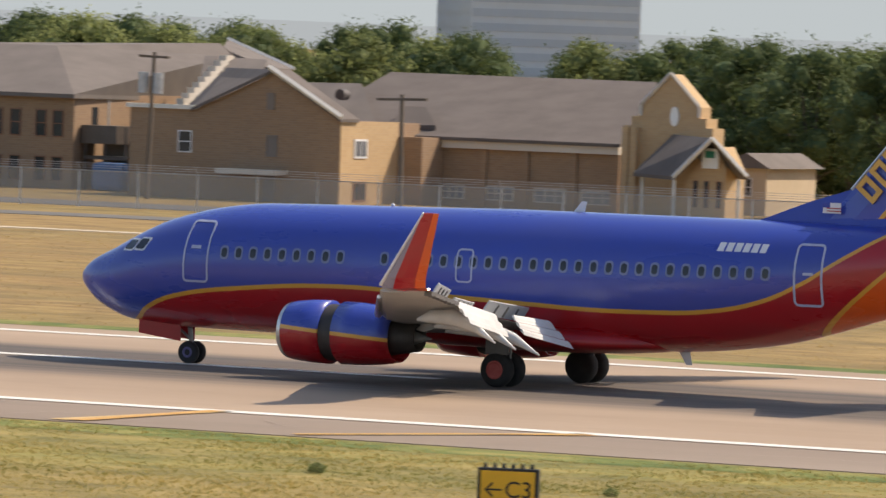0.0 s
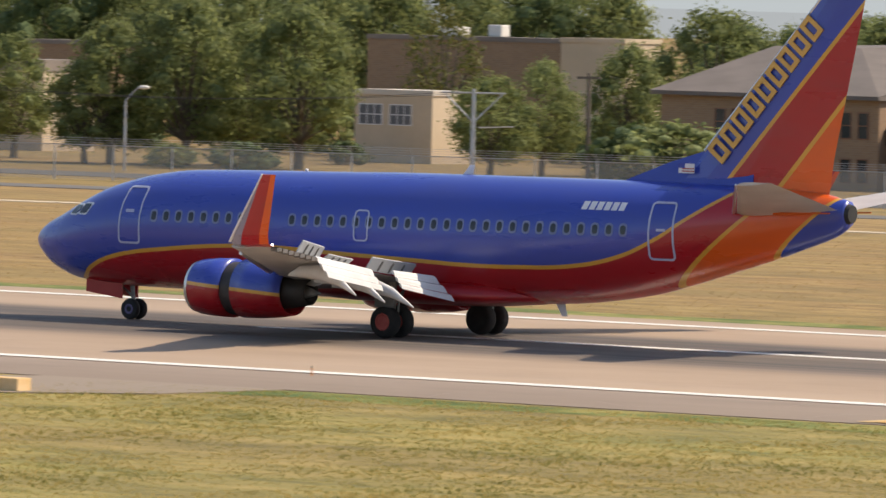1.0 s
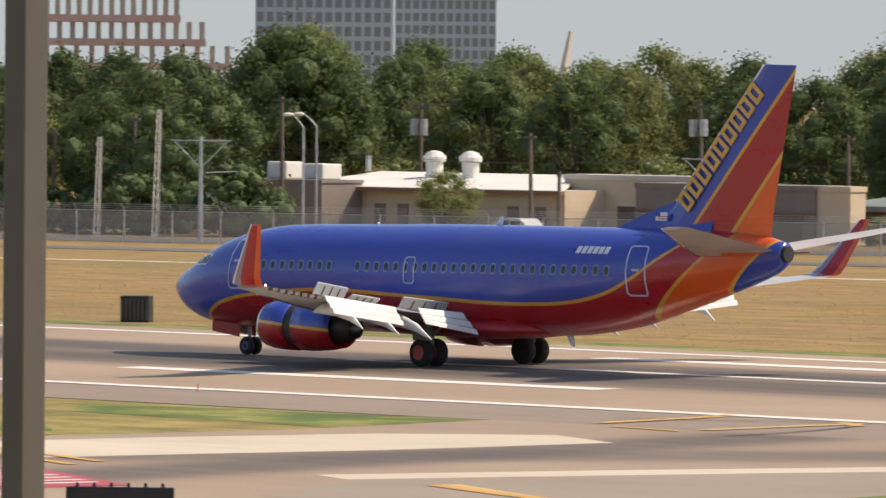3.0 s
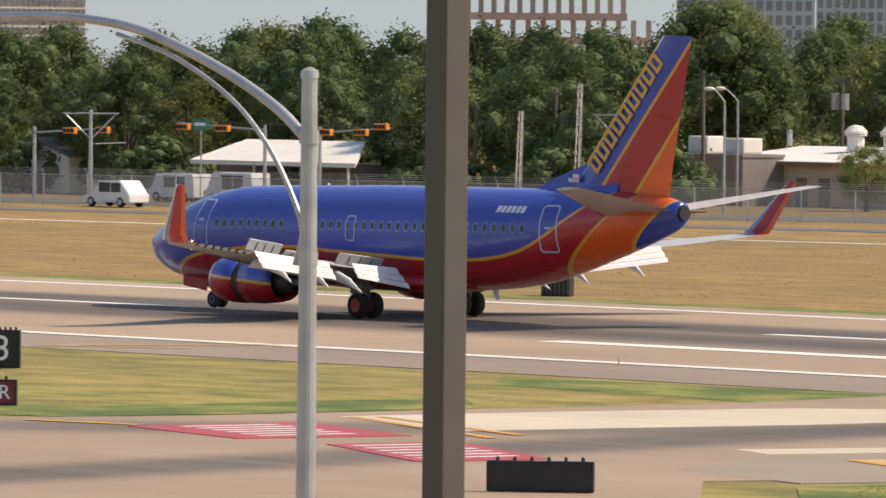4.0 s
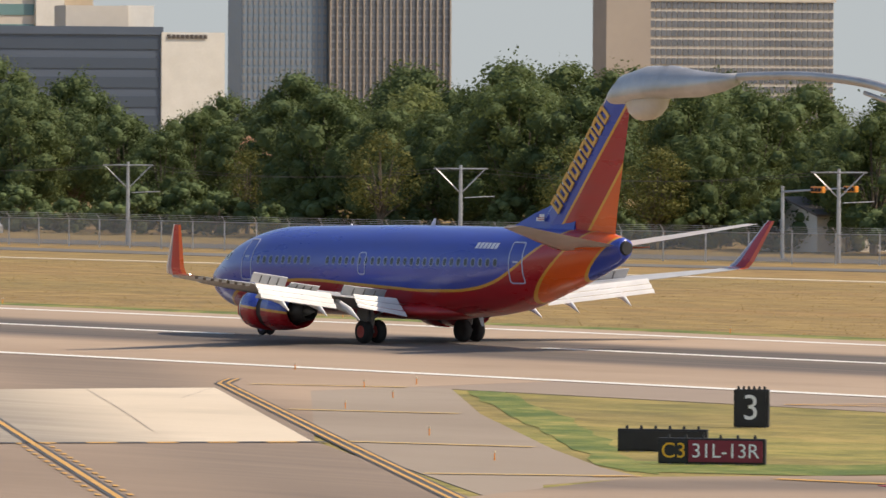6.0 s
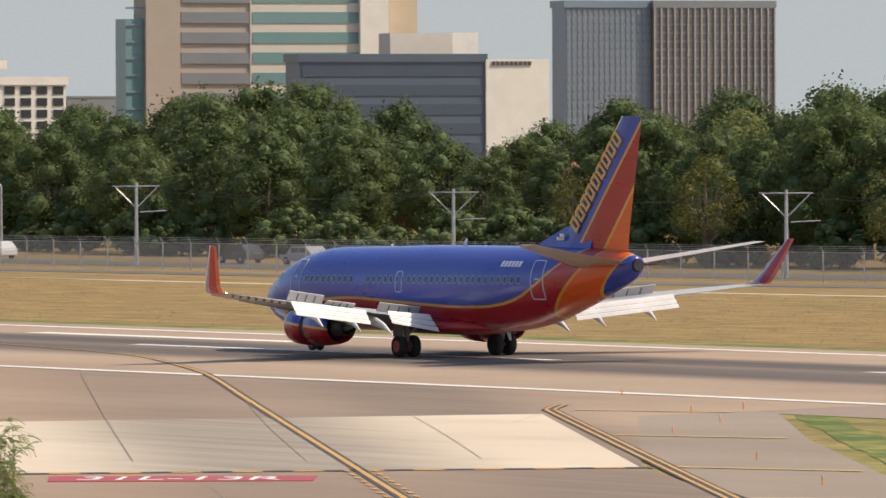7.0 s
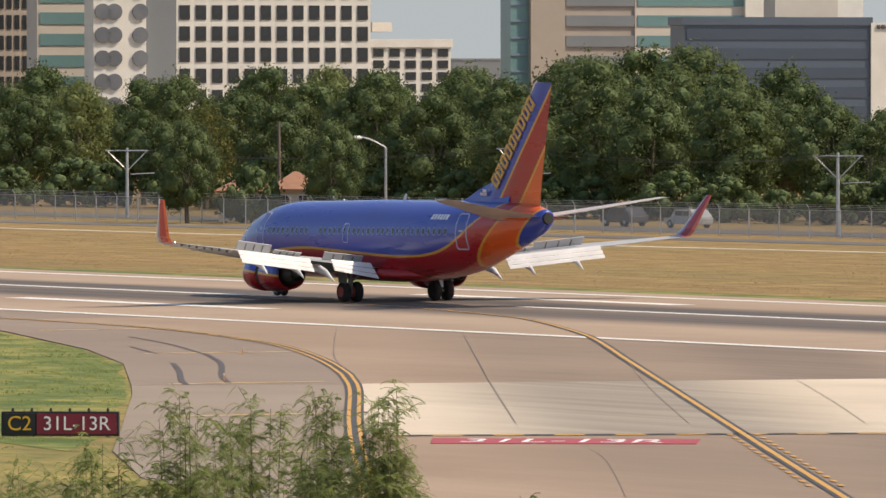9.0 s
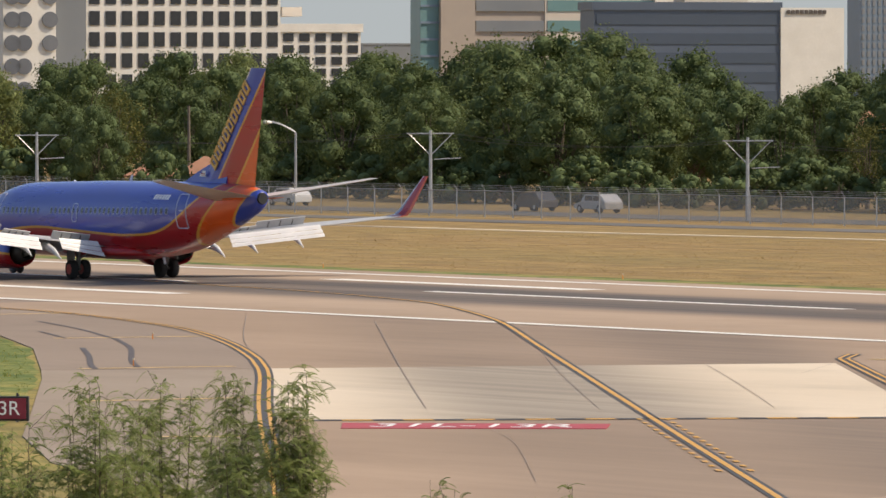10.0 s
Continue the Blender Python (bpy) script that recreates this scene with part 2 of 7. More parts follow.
# the angled taxiway that leaves the runway, its hold position and fillets
LEFT = ((-330, 168.6), (-306.6, 167.4), (-293.9, 165.9), (-277, 161), (-267, 157), (-255, 151.3), (-243.8, 145.5), (-237.6, 142.1), (-227.5, 136.3), (-206, 123.4), (-187.9, 112.7), (-180.5, 108.4), (-150, 90.5))
bm = bmesh.new()
slab(bm, ((-310, 174.4), (-225, 174.4), (-222, 161), (-188, 136.5), (-160, 121), (-60, 64), (-60, 10), (-110, 10), (-150, 88.5), (-178, 105.3), (-197, 116.4), (-228, 134.8), (-248, 146.4), (-262, 153.4), (-278, 160), (-310, 166.5)), -0.05, 0.026)
structure("taxiway", bm, M["taxiway"], "tan concrete taxiway joining the runway at an angle", "taxiway")
bm = bmesh.new()
slab(bm, ((-232.8, 139.6), (-197.1, 118.4), (-188, 136.4), (-226, 159.6)), 0.0, 0.034)
structure("concrete_panel", bm, M["pale"], "pale sunlit concrete panels across the taxiway", "pavement")
bm = bmesh.new()
slab(bm, [tuple(p) for p in smooth_line(LEFT)] + [(-178, 100), (-192, 106.9), (-202, 112.7), (-228.7, 128.1), (-253, 141.6), (-271, 149.7), (-295, 158.7)], -0.05, 0.030)
structure("taxiway_shoulder_1", bm, M["taxi_grey"], "grey asphalt fillet beside the taxiway", "shoulder")
bm = bmesh.new()
slab(bm, [tuple(p) for p in smooth_line(LEFT[:7])] + [(-232.7, 139.0), (-234.3, 135.5), (-235.9, 132.1), (-256, 143), (-271, 149.7), (-295, 158.7)], -0.05, 0.036)
structure("taxiway_shoulder_3", bm, M["shoulder"], "older brown asphalt of the taxiway fillet", "shoulder")
bm = bmesh.new()
slab(bm, ((-229, 162.5), (-232, 166.4), (-221, 166.6), (-202, 153.5), (-180, 139.5), (-170, 133.5), (-165, 131), (-163, 126), (-150, 116), (-187, 136.5)), -0.05, 0.023)
structure("taxiway_shoulder_2", bm, M["taxi_grey"], "grey asphalt fillet beside the taxiway", "shoulder")
# the crossing taxiway that leaves towards the terminal
bm = bmesh.new()
slab(bm, ((-165, 131), (-161.5, 138), (-160.2, 148), (-158.8, 157), (-160, 166.4), (-127, 166.4), (-124, 150), (-126, 138), (-130, 128), (-112, 110), (-70, 60), (-150, 105)), -0.05, 0.027)
structure("taxiway_crossing", bm, M["crossing"], "tan concrete taxiway with dark wheel tracks", "taxiway")


def paint(name, material, label, bands):
    """bands: (points, width, shift) of painted lines."""
    b = bmesh.new()
    for pts, width, shift in bands:
        ribbon(b, pts, width, 0.045, shift)
    return structure(name, b, M[material], label, "marking")


paint("runway_edge_line", "white_line", "white painted runway edge line", [(((-1400, 174.95), (500, 174.95)), 0.95, 0)])
paint("runway_edge_line", "white_line", "white painted runway edge line", [(((-1400, 213.5), (500, 213.5)), 0.95, 0)])
for k in range(-14, 8):  # centreline stripes 36 m long
    x0 = -221.0 + k * 58.6
    paint("centreline_stripe", "white_line", "white painted runway centreline stripe", [(((x0, 198.2), (x0 - 35.5, 198.2)), 0.85, 0)])
for x0, x1, y in ((-318.4, -344, 185.9), (-313, -338, 206.5), (-173.6, -197, 186.2), (-169, -194, 207.6), (-460, -485, 186), (-460, -485, 206.6)):
    paint("touchdown_bar", "white_line", "white painted touchdown zone bar on the runway", [(((x0, y), (x1, y)), 1.5, 0)])

lead = smooth_line(((-340, 196.5), (-318, 193.2), (-302, 189.0), (-294.8, 186.2), (-283.2, 180.6), (-271, 174.2), (-249.8, 162.0), (-228, 149.45), (-191.5, 128.45), (-170, 116.1), (-152.9, 106.3), (-120, 87.4), (-80, 64.4)))
paint("lead_off_line", "black_line", "black border under the yellow lead-off line", [(lead, 0.44, 0)])
bm = bmesh.new()
ribbon(bm, lead, 0.18, 0.052)
structure("lead_off_stripe", bm, M["yellow_line"], "yellow painted lead-off line", "marking")
left = smooth_line(LEFT)
right = smooth_line(((-233, 165.4), (-229.4, 162.4), (-226.7, 160.7), (-205, 147.6), (-187.1, 136.8), (-172.8, 128.2), (-140, 108.5)))
for nm, line in (("taxiway_edge_line", left), ("taxiway_edge_line", right)):
    paint(nm, "black_line", "black border under a double yellow taxiway edge line", [(line, 0.64, 0)])
    bm = bmesh.new()
    ribbon(bm, line, 0.13, 0.052, 0.16)
    ribbon(bm, line, 0.13, 0.052, -0.16)
    structure("taxiway_edge_stripes", bm, M["yellow_line"], "double yellow taxiway edge stripes", "marking")
# faded shoulder bars
paint("shoulder_bar", "faint_yellow", "faded yellow shoulder bars", [(p, 0.55, 0) for p in (
    ((-294.2, 160.1), (-293.9, 166)), ((-265, 149), (-263.9, 155.2)), ((-236.1, 133.8), (-235.1, 139.6)), ((-211.8, 120), (-211.3, 125.6)), ((-189.3, 109.5), (-188, 112.2)),
    ((-208.4, 150.2), (-202.4, 152.9)), ((-187.4, 137), (-181.2, 139.7)), ((-228.3, 162.8), (-222.7, 165.8)), ((-169.6, 126.9), (-165.3, 130.8)), ((-98.3, 166.8), (-98, 175)),
    ((-91.4, 167), (-87.2, 174.8)), ((-156.5, 167.4), (-157.4, 174)), ((-151.4, 166.5), (-151.6, 173.8)), ((-134.4, 138.3), (-126.9, 134.6)))])
# hold position bar, dashed black and yellow, and its red painted sign
a, b = Vector((-196.3, 118.2)), Vector((-187.2, 136.4))
for i in range(22):
    p, q = a.lerp(b, i / 22), a.lerp(b, (i + 1) / 22)
    paint("hold_dash", "black_line" if i % 2 else "yellow_line", "painted dash of the hold position bar", [((tuple(p), tuple(q)), 0.7, 0)])


# greener grass along the pavement edges
def verge(name, pts, wobble=0.5):
    r = random.Random(len(pts) * 7 + int(abs(pts[0][0])))
    out = []
    for i, (x, y) in enumerate(pts):
        x2, y2 = pts[(i + 1) % len(pts)]
        n_ = max(1, int(math.hypot(x2 - x, y2 - y) / 3.0))
        out += [(x + (x2 - x) * k / n_ + r.uniform(-wobble, wobble), y + (y2 - y) * k / n_ + r.uniform(-wobble, wobble)) for k in range(n_)]
    b_ = bmesh.new()
    f = b_.faces.new([b_.verts.new((x, y, 0.006 + 0.002 * int(name[-1]))) for x, y in out])
    bmesh.ops.triangulate(b_, faces=[f])
    bmesh.ops.recalc_face_normals(b_, faces=b_.faces)
    for f in b_.faces:
        if f.normal.z < 0:
            f.normal_flip()
    structure(name, b_, M["verge"], "greener mown grass along the pavement edge", "grass")


verge("grass_verge_1", ((-120, 163.2), (100, 163.2), (100, 165.9), (-120, 165.9)), 0.35)
verge("grass_verge_2", ((-1200, 217.8), (300, 217.8), (300, 220.6), (-1200, 220.6)), 0.5)
verge("grass_verge_3", ((-164.9, 166.1), (-160.6, 166.7), (-157.6, 166.3), (-157.2, 161.8), (-157.6, 158.8), (-172, 160), (-176, 164.5)), 0.3)
verge("grass_verge_4", ((-293.1, 157.5), (-274.6, 151.0), (-255.9, 142.8), (-228.8, 128.0), (-202.0, 112.4), (-193.1, 105.7), (-230, 112), (-330, 140), (-330, 158)), 0.3)
verge("grass_verge_5", ((-218.9, 165.6), (-179.7, 140.0), (-169.2, 133.2), (-166.0, 132.1), (-192.3, 150.5), (-219.2, 167.4)), 0.3)
verge("grass_verge_6", ((-167.8, 132.7), (-162.9, 135.7), (-161.4, 142.7), (-161.0, 148.8), (-166.3, 153.8), (-166.4, 147.1), (-167.6, 139.6), (-173.2, 136.9)), 0.3)
verge("grass_verge_7", ((-126.9, 127.8), (-126.3, 135.1), (-125.1, 142.0), (-123.8, 149.2), (-120.8, 153.9), (-118.7, 151.3), (-120.3, 145.1), (-121.9, 138.3), (-122.7, 131.2), (-123.2, 124.1)), 0.4)
# tar seams, slab joints and cracks
seams = ((0.11, ((-286.1, 170.5), (-262.5, 156.3), (-251.2, 149.8))), (0.16, ((-276.2, 171.0), (-229.7, 143.3), (-201.3, 126.5))), (0.1, ((-247.6, 160.7), (-223.0, 145.7), (-198.3, 131.0))), (0.1, ((-226.8, 154.5), (-211.3, 145.3), (-195.9, 136.0))),
         (0.08, ((-187.8, 120.3), (-180.0, 116.1), (-162.6, 105.5))), (0.3, ((-254.8, 144.5), (-246.7, 140.2), (-239.2, 136.0), (-235.3, 134.0))), (0.3, ((-263.7, 151.0), (-253.7, 146.0), (-241.8, 139.2), (-235.9, 136.1))), (0.22, ((-284.4, 159.1), (-274.2, 155.4), (-264.4, 151.2))), (0.22, ((-272.6, 152.6), (-264.8, 149.4))),
         (0.15, ((-267.8, 154.7), (-260.1, 151.5))), (0.15, ((-292.1, 161.8), (-288.6, 164.1), (-272.0, 158.7), (-259.1, 153.0))), (0.14, ((-100.3, 167.2), (-100.3, 169.8), (-98.9, 169.8), (-96.5, 170.4))), (0.16, ((-95.2, 172.1), (-93.5, 170.1), (-93.1, 170.4))), (0.1, ((-103.4, 172.4), (-103.9, 173.6))),
         (0.12, ((-87.4, 169.6), (-85.3, 169.8), (-82.0, 168.7), (-79.4, 170.6), (-76.5, 169.8))), (0.12, ((-111.2, 165.9), (-112.2, 168.4), (-111.8, 169.0))), (0.1, ((-107.7, 168.9), (-106.0, 167.6), (-104.9, 168.4))), (0.1, ((-103.3, 171.2), (-104.2, 174.3))), (0.1, ((-118.6, 163.7), (-119.2, 165.5))),
         (0.1, ((-166.3, 167.5), (-163.4, 169.5), (-155.2, 166.4))), (0.14, ((-153.5, 170.0), (-150.0, 169.7), (-150.7, 172.5), (-151.5, 174.0))), (0.1, ((-201.8, 165.9), (-184.8, 165.9), (-169.3, 167.8))), (0.08, ((-218.4, 152.8), (-229.2, 162.4))), (0.24, ((-158.5, 170.3), (-154.9, 172.2), (-152.7, 173.5), (-150.8, 172.8), (-149.2, 168.7), (-148.4, 164.2))))
for w_, pts in seams:
    bm = bmesh.new()
    ribbon(bm, smooth_line(pts, 5), w_ * (0.75 if w_ > 0.2 else 0.27), 0.049)
    structure("tar_seam", bm, M["tar" if w_ > 0.2 else "seam"], "dark tar seam or crack in the pavement", "seam")
# yellow apron markings and small white bits
for w_, pts in ((0.5, ((-97.8, 166.9), (-98.2, 175.0))), (0.35, ((-91.4, 166.8), (-89.3, 171.3), (-86.8, 174.4))), (0.4, ((-156.3, 167.4), (-156.9, 171.8), (-158.0, 175.0))), (0.35, ((-154.6, 166.0), (-151.4, 165.4))), (0.6, ((-134.4, 137.8), (-130.4, 136.1), (-126.9, 134.8))), (0.5, ((-152.5, 173.9), (-151.5, 173.3), (-150.4, 172.3))), (0.35, ((-202.7, 167.2), (-198.2, 170.5))), (0.3, ((-202.8, 167.3), (-198.9, 175.9))), (0.5, ((-161.8, 133.2), (-158.0, 134.0))), (0.4, ((-165.7, 129.8), (-165.0, 131.0))), (0.35, ((-158.3, 142.1), (-147.5, 137.4))), (0.35, ((-157.9, 142.8), (-148.2, 139.1)))):
    bm = bmesh.new()
    ribbon(bm, pts, w_, 0.05)
    structure("apron_marking", bm, M["yellow_line"], "worn yellow apron marking", "marking")
# pale bands where newer concrete meets the crossing
for pts in (((-158.8, 142), (-157.5, 150), (-155.5, 157), (-151.8, 160.6), (-147.6, 158.5), (-148.4, 150), (-150, 143.5), (-151, 138.8)),
            ((-137.8, 138), (-134.8, 146), (-131.4, 154), (-127, 161.5), (-129, 162.5), (-133.5, 155), (-137, 147), (-140, 139))):
    bm = bmesh.new()
    slab(bm, pts, 0.0, 0.036)
    structure("pale_band", bm, M["pale_strip"], "pale newer concrete strip", "pavement")
bm = bmesh.new()
slab(bm, ((-137.5, 138), (-134.4, 146), (-131, 154), (-126.6, 161.5), (-124, 166.3), (-116, 166.3), (-116.6, 161.4), (-120.5, 156.5), (-122.6, 151.5), (-124.6, 146.8), (-124.3, 142), (-125.3, 137), (-128, 129.3), (-134, 131)), -0.05, 0.031)
structure("taxiway_shoulder_4", bm, M["taxi_grey"], "grey asphalt shoulder beside the crossing", "shoulder")
# ladder dashes beside the lead-off line past the hold bar
for k in range(14):
    u = k / 14
    p = Vector((-190.5, 127.87)).lerp(Vector((-162, 111.5)), u)
    for o in (-0.42, 0.42):
        q = p + Vector((-1.5, 0.83)) * 0.5
        bm = bmesh.new()
        ribbon(bm, ((p.x, p.y), (q.x, q.y)), 0.16, 0.053, o)
        structure("enhanced_dash", bm, M["yellow_line"], "yellow dash beside the lead-off line", "marking")


# ---------------------------------------------------------------- the airliner (x aft from the nose, y to its right, z up)
def pchip(xs, ys):
    xs, ys = np.array(xs, float), np.array(ys, float)
    h, dl = np.diff(xs), np.diff(ys) / np.diff(xs)
    d = np.zeros(len(xs))
    for i in range(1, len(xs) - 1):
        if dl[i - 1] * dl[i] > 0:
            d[i] = 2 / (1 / dl[i - 1] + 1 / dl[i])
    d[0], d[-1] = dl[0], dl[-1]

    def f(x):
        i = int(np.clip(np.searchsorted(xs, x) - 1, 0, len(h) - 1))
        t = (x - xs[i]) / h[i]
        return float((1 + 2 * t) * (1 - t) ** 2 * ys[i] + t * (1 - t) ** 2 * h[i] * d[i] + t * t * (3 - 2 * t) * ys[i + 1] + t * t * (t - 1) * h[i] * d[i + 1])
    return f


f_top = pchip((0, 0.12, 0.4, 1.28, 2.2, 3.3, 5.1, 6.4, 12, 15, 23, 27, 29.8, 30.85), (2.5, 2.72, 2.98, 3.42, 3.90, 4.36, 4.78, 4.92, 5.04, 5.1, 5.13, 5.12, 4.98, 4.76))
f_bot = pchip((0, 0.12, 0.4, 0.88, 2.03, 3.96, 8, 14, 20.5, 23.3, 26.8, 29.6, 30.6, 30.85), (2.42, 2.2, 1.92, 1.58, 1.22, 1.09, 1.06, 1.05, 1.2, 1.5, 2.42, 3.33, 3.74, 3.95))
f_wide = pchip((0, 0.12, 0.4, 0.9, 2, 3.3, 5, 6.5, 20, 24, 27, 29.6, 30.85), (0.03, 0.3, 0.56, 0.87, 1.32, 1.63, 1.83, 1.88, 1.88, 1.66, 1.17, 0.66, 0.36))


def hull(s, a):
    """A point on the fuselage at s; a: angle from the right-hand side upwards."""
    zt, zb, w = f_top(s), f_bot(s), f_wide(s)
    zc = zb + 0.53 * (zt - zb)
    up = (zt - zc) if math.sin(a) > 0 else (zc - zb)
    return Vector((s, w * math.cos(a), zc + up * math.sin(a)))


def skin(s, z, out=0.0, side=-1):
    """A point on the fuselage's side at height z, moved outwards."""
    zt, zb, w = f_top(s), f_bot(s), f_wide(s)
    zc = zb + 0.53 * (zt - zb)
    k = (z - zc) / ((zt - zc) if z > zc else (zc - zb))
    c = math.sqrt(max(0.0, 1 - min(1, k * k)))
    nrm = Vector((0, side * c, k)).normalized()
    return Vector((s, side * w * c, z)) + nrm * out


def livery(name, rules, base, rough=0.28):
    """Gloss paint whose colour changes at painted borders. rules: (slope, offset or curve, colour, line colour); the colour applies under z = border(x)."""
    n = Net(name, rough)
    n.b.inputs["Coat Weight"].default_value = 0.35
    n.b.inputs["Coat Roughness"].default_value = 0.08
    sep = n.node("ShaderNodeSeparateXYZ", Vector=n.place())
    x, z = sep.outputs[0], sep.outputs[2]
    col = base
    for border, colour, line, half in rules:
        if isinstance(border[0], tuple):
            c = n.t.nodes.new("ShaderNodeFloatCurve")
            n.put(c.inputs["Value"], n.math("DIVIDE", x, 32.0))
            pts = c.mapping.curves[0].points
            while len(pts) < len(border):
                pts.new(0.5, 0.5)
            for p, (bx, bz) in zip(pts, border):
                p.location = (bx / 32.0, bz / 12.0)
            c.mapping.update()
            zb = n.math("MULTIPLY", c.outputs[0], 12.0)
        else:
            zb = n.math("ADD", n.math("MULTIPLY", x, border[0]), border[1])
        d = n.math("SUBTRACT", zb, z)
        col = n.mix(n.math("GREATER_THAN", d, 0.0), col, colour)
        if line:
            col = n.mix(n.math("LESS_THAN", n.math("ABSOLUTE", d), half), col, line)
    dirt = n.noise(0.8, 6, (0.25, 1, 1))
    col = n.mix(n.math("MULTIPLY", n.steps(dirt, ((0.45, (0, 0, 0)), (0.8, (1, 1, 1)))), 0.18), col, (0.12, 0.10, 0.10))
    n.put(n.b.inputs["Roughness"], n.math("ADD", n.math("MULTIPLY", dirt, 0.12), rough - 0.06))
    return n.done(col)


B1 = ((0.0, 0.6), (2.2, 1.25), (3.0, 1.70), (4.1, 2.08), (6.75, 2.44), (9.8, 2.62), (13, 2.52), (16.3, 2.40), (18, 2.34), (19.8, 2.35), (21.8, 2.45), (23.4, 2.76), (24.8, 3.36), (25.75, 3.98), (27.5, 5.12), (32.0, 8.1))
paint_hull = livery("fuselage_paint", ((B1, RED, GOLD, 0.065), ((0.84, 0.84 * -24.84 + 1.72), ORANGE, GOLD, 0.075), ((0.88, 0.88 * -28.13 + 2.68), BLUE, GOLD, 0.07)), BLUE)
paint_fin = livery("fin_paint", (((1.19, 5.27 - 1.19 * 26.6), RED, GOLD, 0.1), ((1.225, 5.05 - 1.225 * 28.35), ORANGE, GOLD, 0.11)), BLUE)
paint_cowl = livery("cowl_paint", (((-0.07, 2.24), RED, GOLD, 0.055),), BLUE)
M["alu"] = mottled("bare_aluminium", (0.62, 0.62, 0.63), (0.74, 0.74, 0.75), 2.0, 0.32, 0.9)
M["wing_grey"] = mottled("wing_grey_paint", (0.40, 0.41, 0.42), (0.50, 0.50, 0.50), 0.9, 0.42, 0.0, fine=7)
M["flap"] = mottled("flap_white_grey", (0.66, 0.66, 0.66), (0.78, 0.78, 0.77), 0.9, 0.4, 0.0, fine=6)
M["under_grey"] = mottled("sooty_grey", (0.13, 0.125, 0.12), (0.2, 0.19, 0.18), 1.5, 0.6)
M["soot"] = mottled("sooty_black_metal", (0.035, 0.03, 0.027), (0.06, 0.052, 0.046), 3.0, 0.55)
M["stab"] = mottled("tailplane_tan_grey", (0.46, 0.43, 0.40), (0.56, 0.53, 0.5), 1.0, 0.4)
M["dark"] = mottled("black_interior", (0.012, 0.012, 0.013), (0.025, 0.024, 0.022), 2.0, 0.6)
M["rubber"] = mottled("tyre_rubber", (0.018, 0.017, 0.017), (0.03, 0.028, 0.027), 4.0, 0.85)
M["hub"] = mottled("hub_red", (0.42, 0.05, 0.04), (0.5, 0.09, 0.07), 5.0, 0.5)
M["hub_blue"] = mottled("hub_blue_grey", (0.07, 0.055, 0.14), (0.11, 0.09, 0.2), 5.0, 0.5)
M["strut"] = mottled("gear_strut_grey", (0.22, 0.22, 0.22), (0.34, 0.34, 0.33), 6.0, 0.45, 0.2)
M["white_trim"] = mottled("white_trim_paint", (0.72, 0.72, 0.74), (0.8, 0.8, 0.82), 3.0, 0.4)
M["outline"] = mottled("door_outline_paint", (0.42, 0.45, 0.62), (0.5, 0.53, 0.68), 3.0, 0.4)
M["gold"] = mottled("gold_lettering", (0.66, 0.36, 0.08), (0.74, 0.42, 0.1), 3.0, 0.4)
M["red"] = mottled("red_gloss_paint", (0.38, 0.012, 0.018), (0.44, 0.02, 0.022), 1.0, 0.3)
M["orange"] = mottled("orange_gloss_paint", (0.72, 0.12, 0.015), (0.8, 0.16, 0.02), 1.0, 0.3)
M["blue"] = mottled("blue_gloss_paint", BLUE, (0.025, 0.055, 0.36), 1.0, 0.3)
M["glass_dark"] = mottled("cabin_window_glass", (0.012, 0.014, 0.02), (0.022, 0.024, 0.03), 3.0, 0.12)
M["win_frame"] = mottled("window_surround", (0.17, 0.2, 0.36), (0.22, 0.25, 0.42), 3.0, 0.4)
lamp_net = Net("strobe_glow", 0.3)
lamp_net.b.inputs["Emission Color"].default_value = (1, 0.9, 0.85, 1)
lamp_net.b.inputs["Emission Strength"].default_value = 6.0
M["strobe"] = lamp_net.done((0.9, 0.9, 0.9))

airliner = thing("airliner", pose(-116.4, LANE, 0.03), "blue, red and orange airliner rolling on the runway, flaps down", "airplane")

bm = bmesh.new()
stations = [0.0, 0.04, 0.12, 0.25, 0.4, 0.65, 0.9] + [1.2 + 0.3 * i for i in range(20)] + [7.2 + 0.6 * i for i in range(24)] + [21.6 + 0.35 * i for i in range(26)] + [30.6, 30.78, 30.85]
loft(bm, [[hull(s, 2 * math.pi * i / 56) for i in range(56)] for s in stations])
fuselage = part("fuselage", bm, paint_hull, airliner, "gloss blue fuselage over a red belly with a gold stripe", smooth=True)


def patch(s0, s1, z0, z1, out, round_=0.0, side=-1, lean=0.0, ns=5, nz=7):
    """A thin plate that follows the fuselage's side."""
    b = bmesh.new()
    outline = []
    r = round_
    for cx, cz, a0 in ((s1 - r, z1 - r, 0), (s0 + r, z1 - r, 90), (s0 + r, z0 + r, 180), (s1 - r, z0 + r, 270)):
        for k in range(4 if r else 1):
            a = radians(a0 + 30 * k)
            outline.append((cx + r * math.cos(a), cz + r * math.sin(a)))
    top = [b.verts.new(skin(s + lean * (z - z0), z, out, side)) for s, z in outline]
    low = [b.verts.new(skin(s + lean * (z - z0), z, -0.02, side)) for s, z in outline]
    b.faces.new(top)
    n = len(top)
    for i in range(n):
        b.faces.new((top[i], top[(i + 1) % n], low[(i + 1) % n], low[i]))
    bmesh.ops.recalc_face_normals(b, faces=b.faces)
    return b


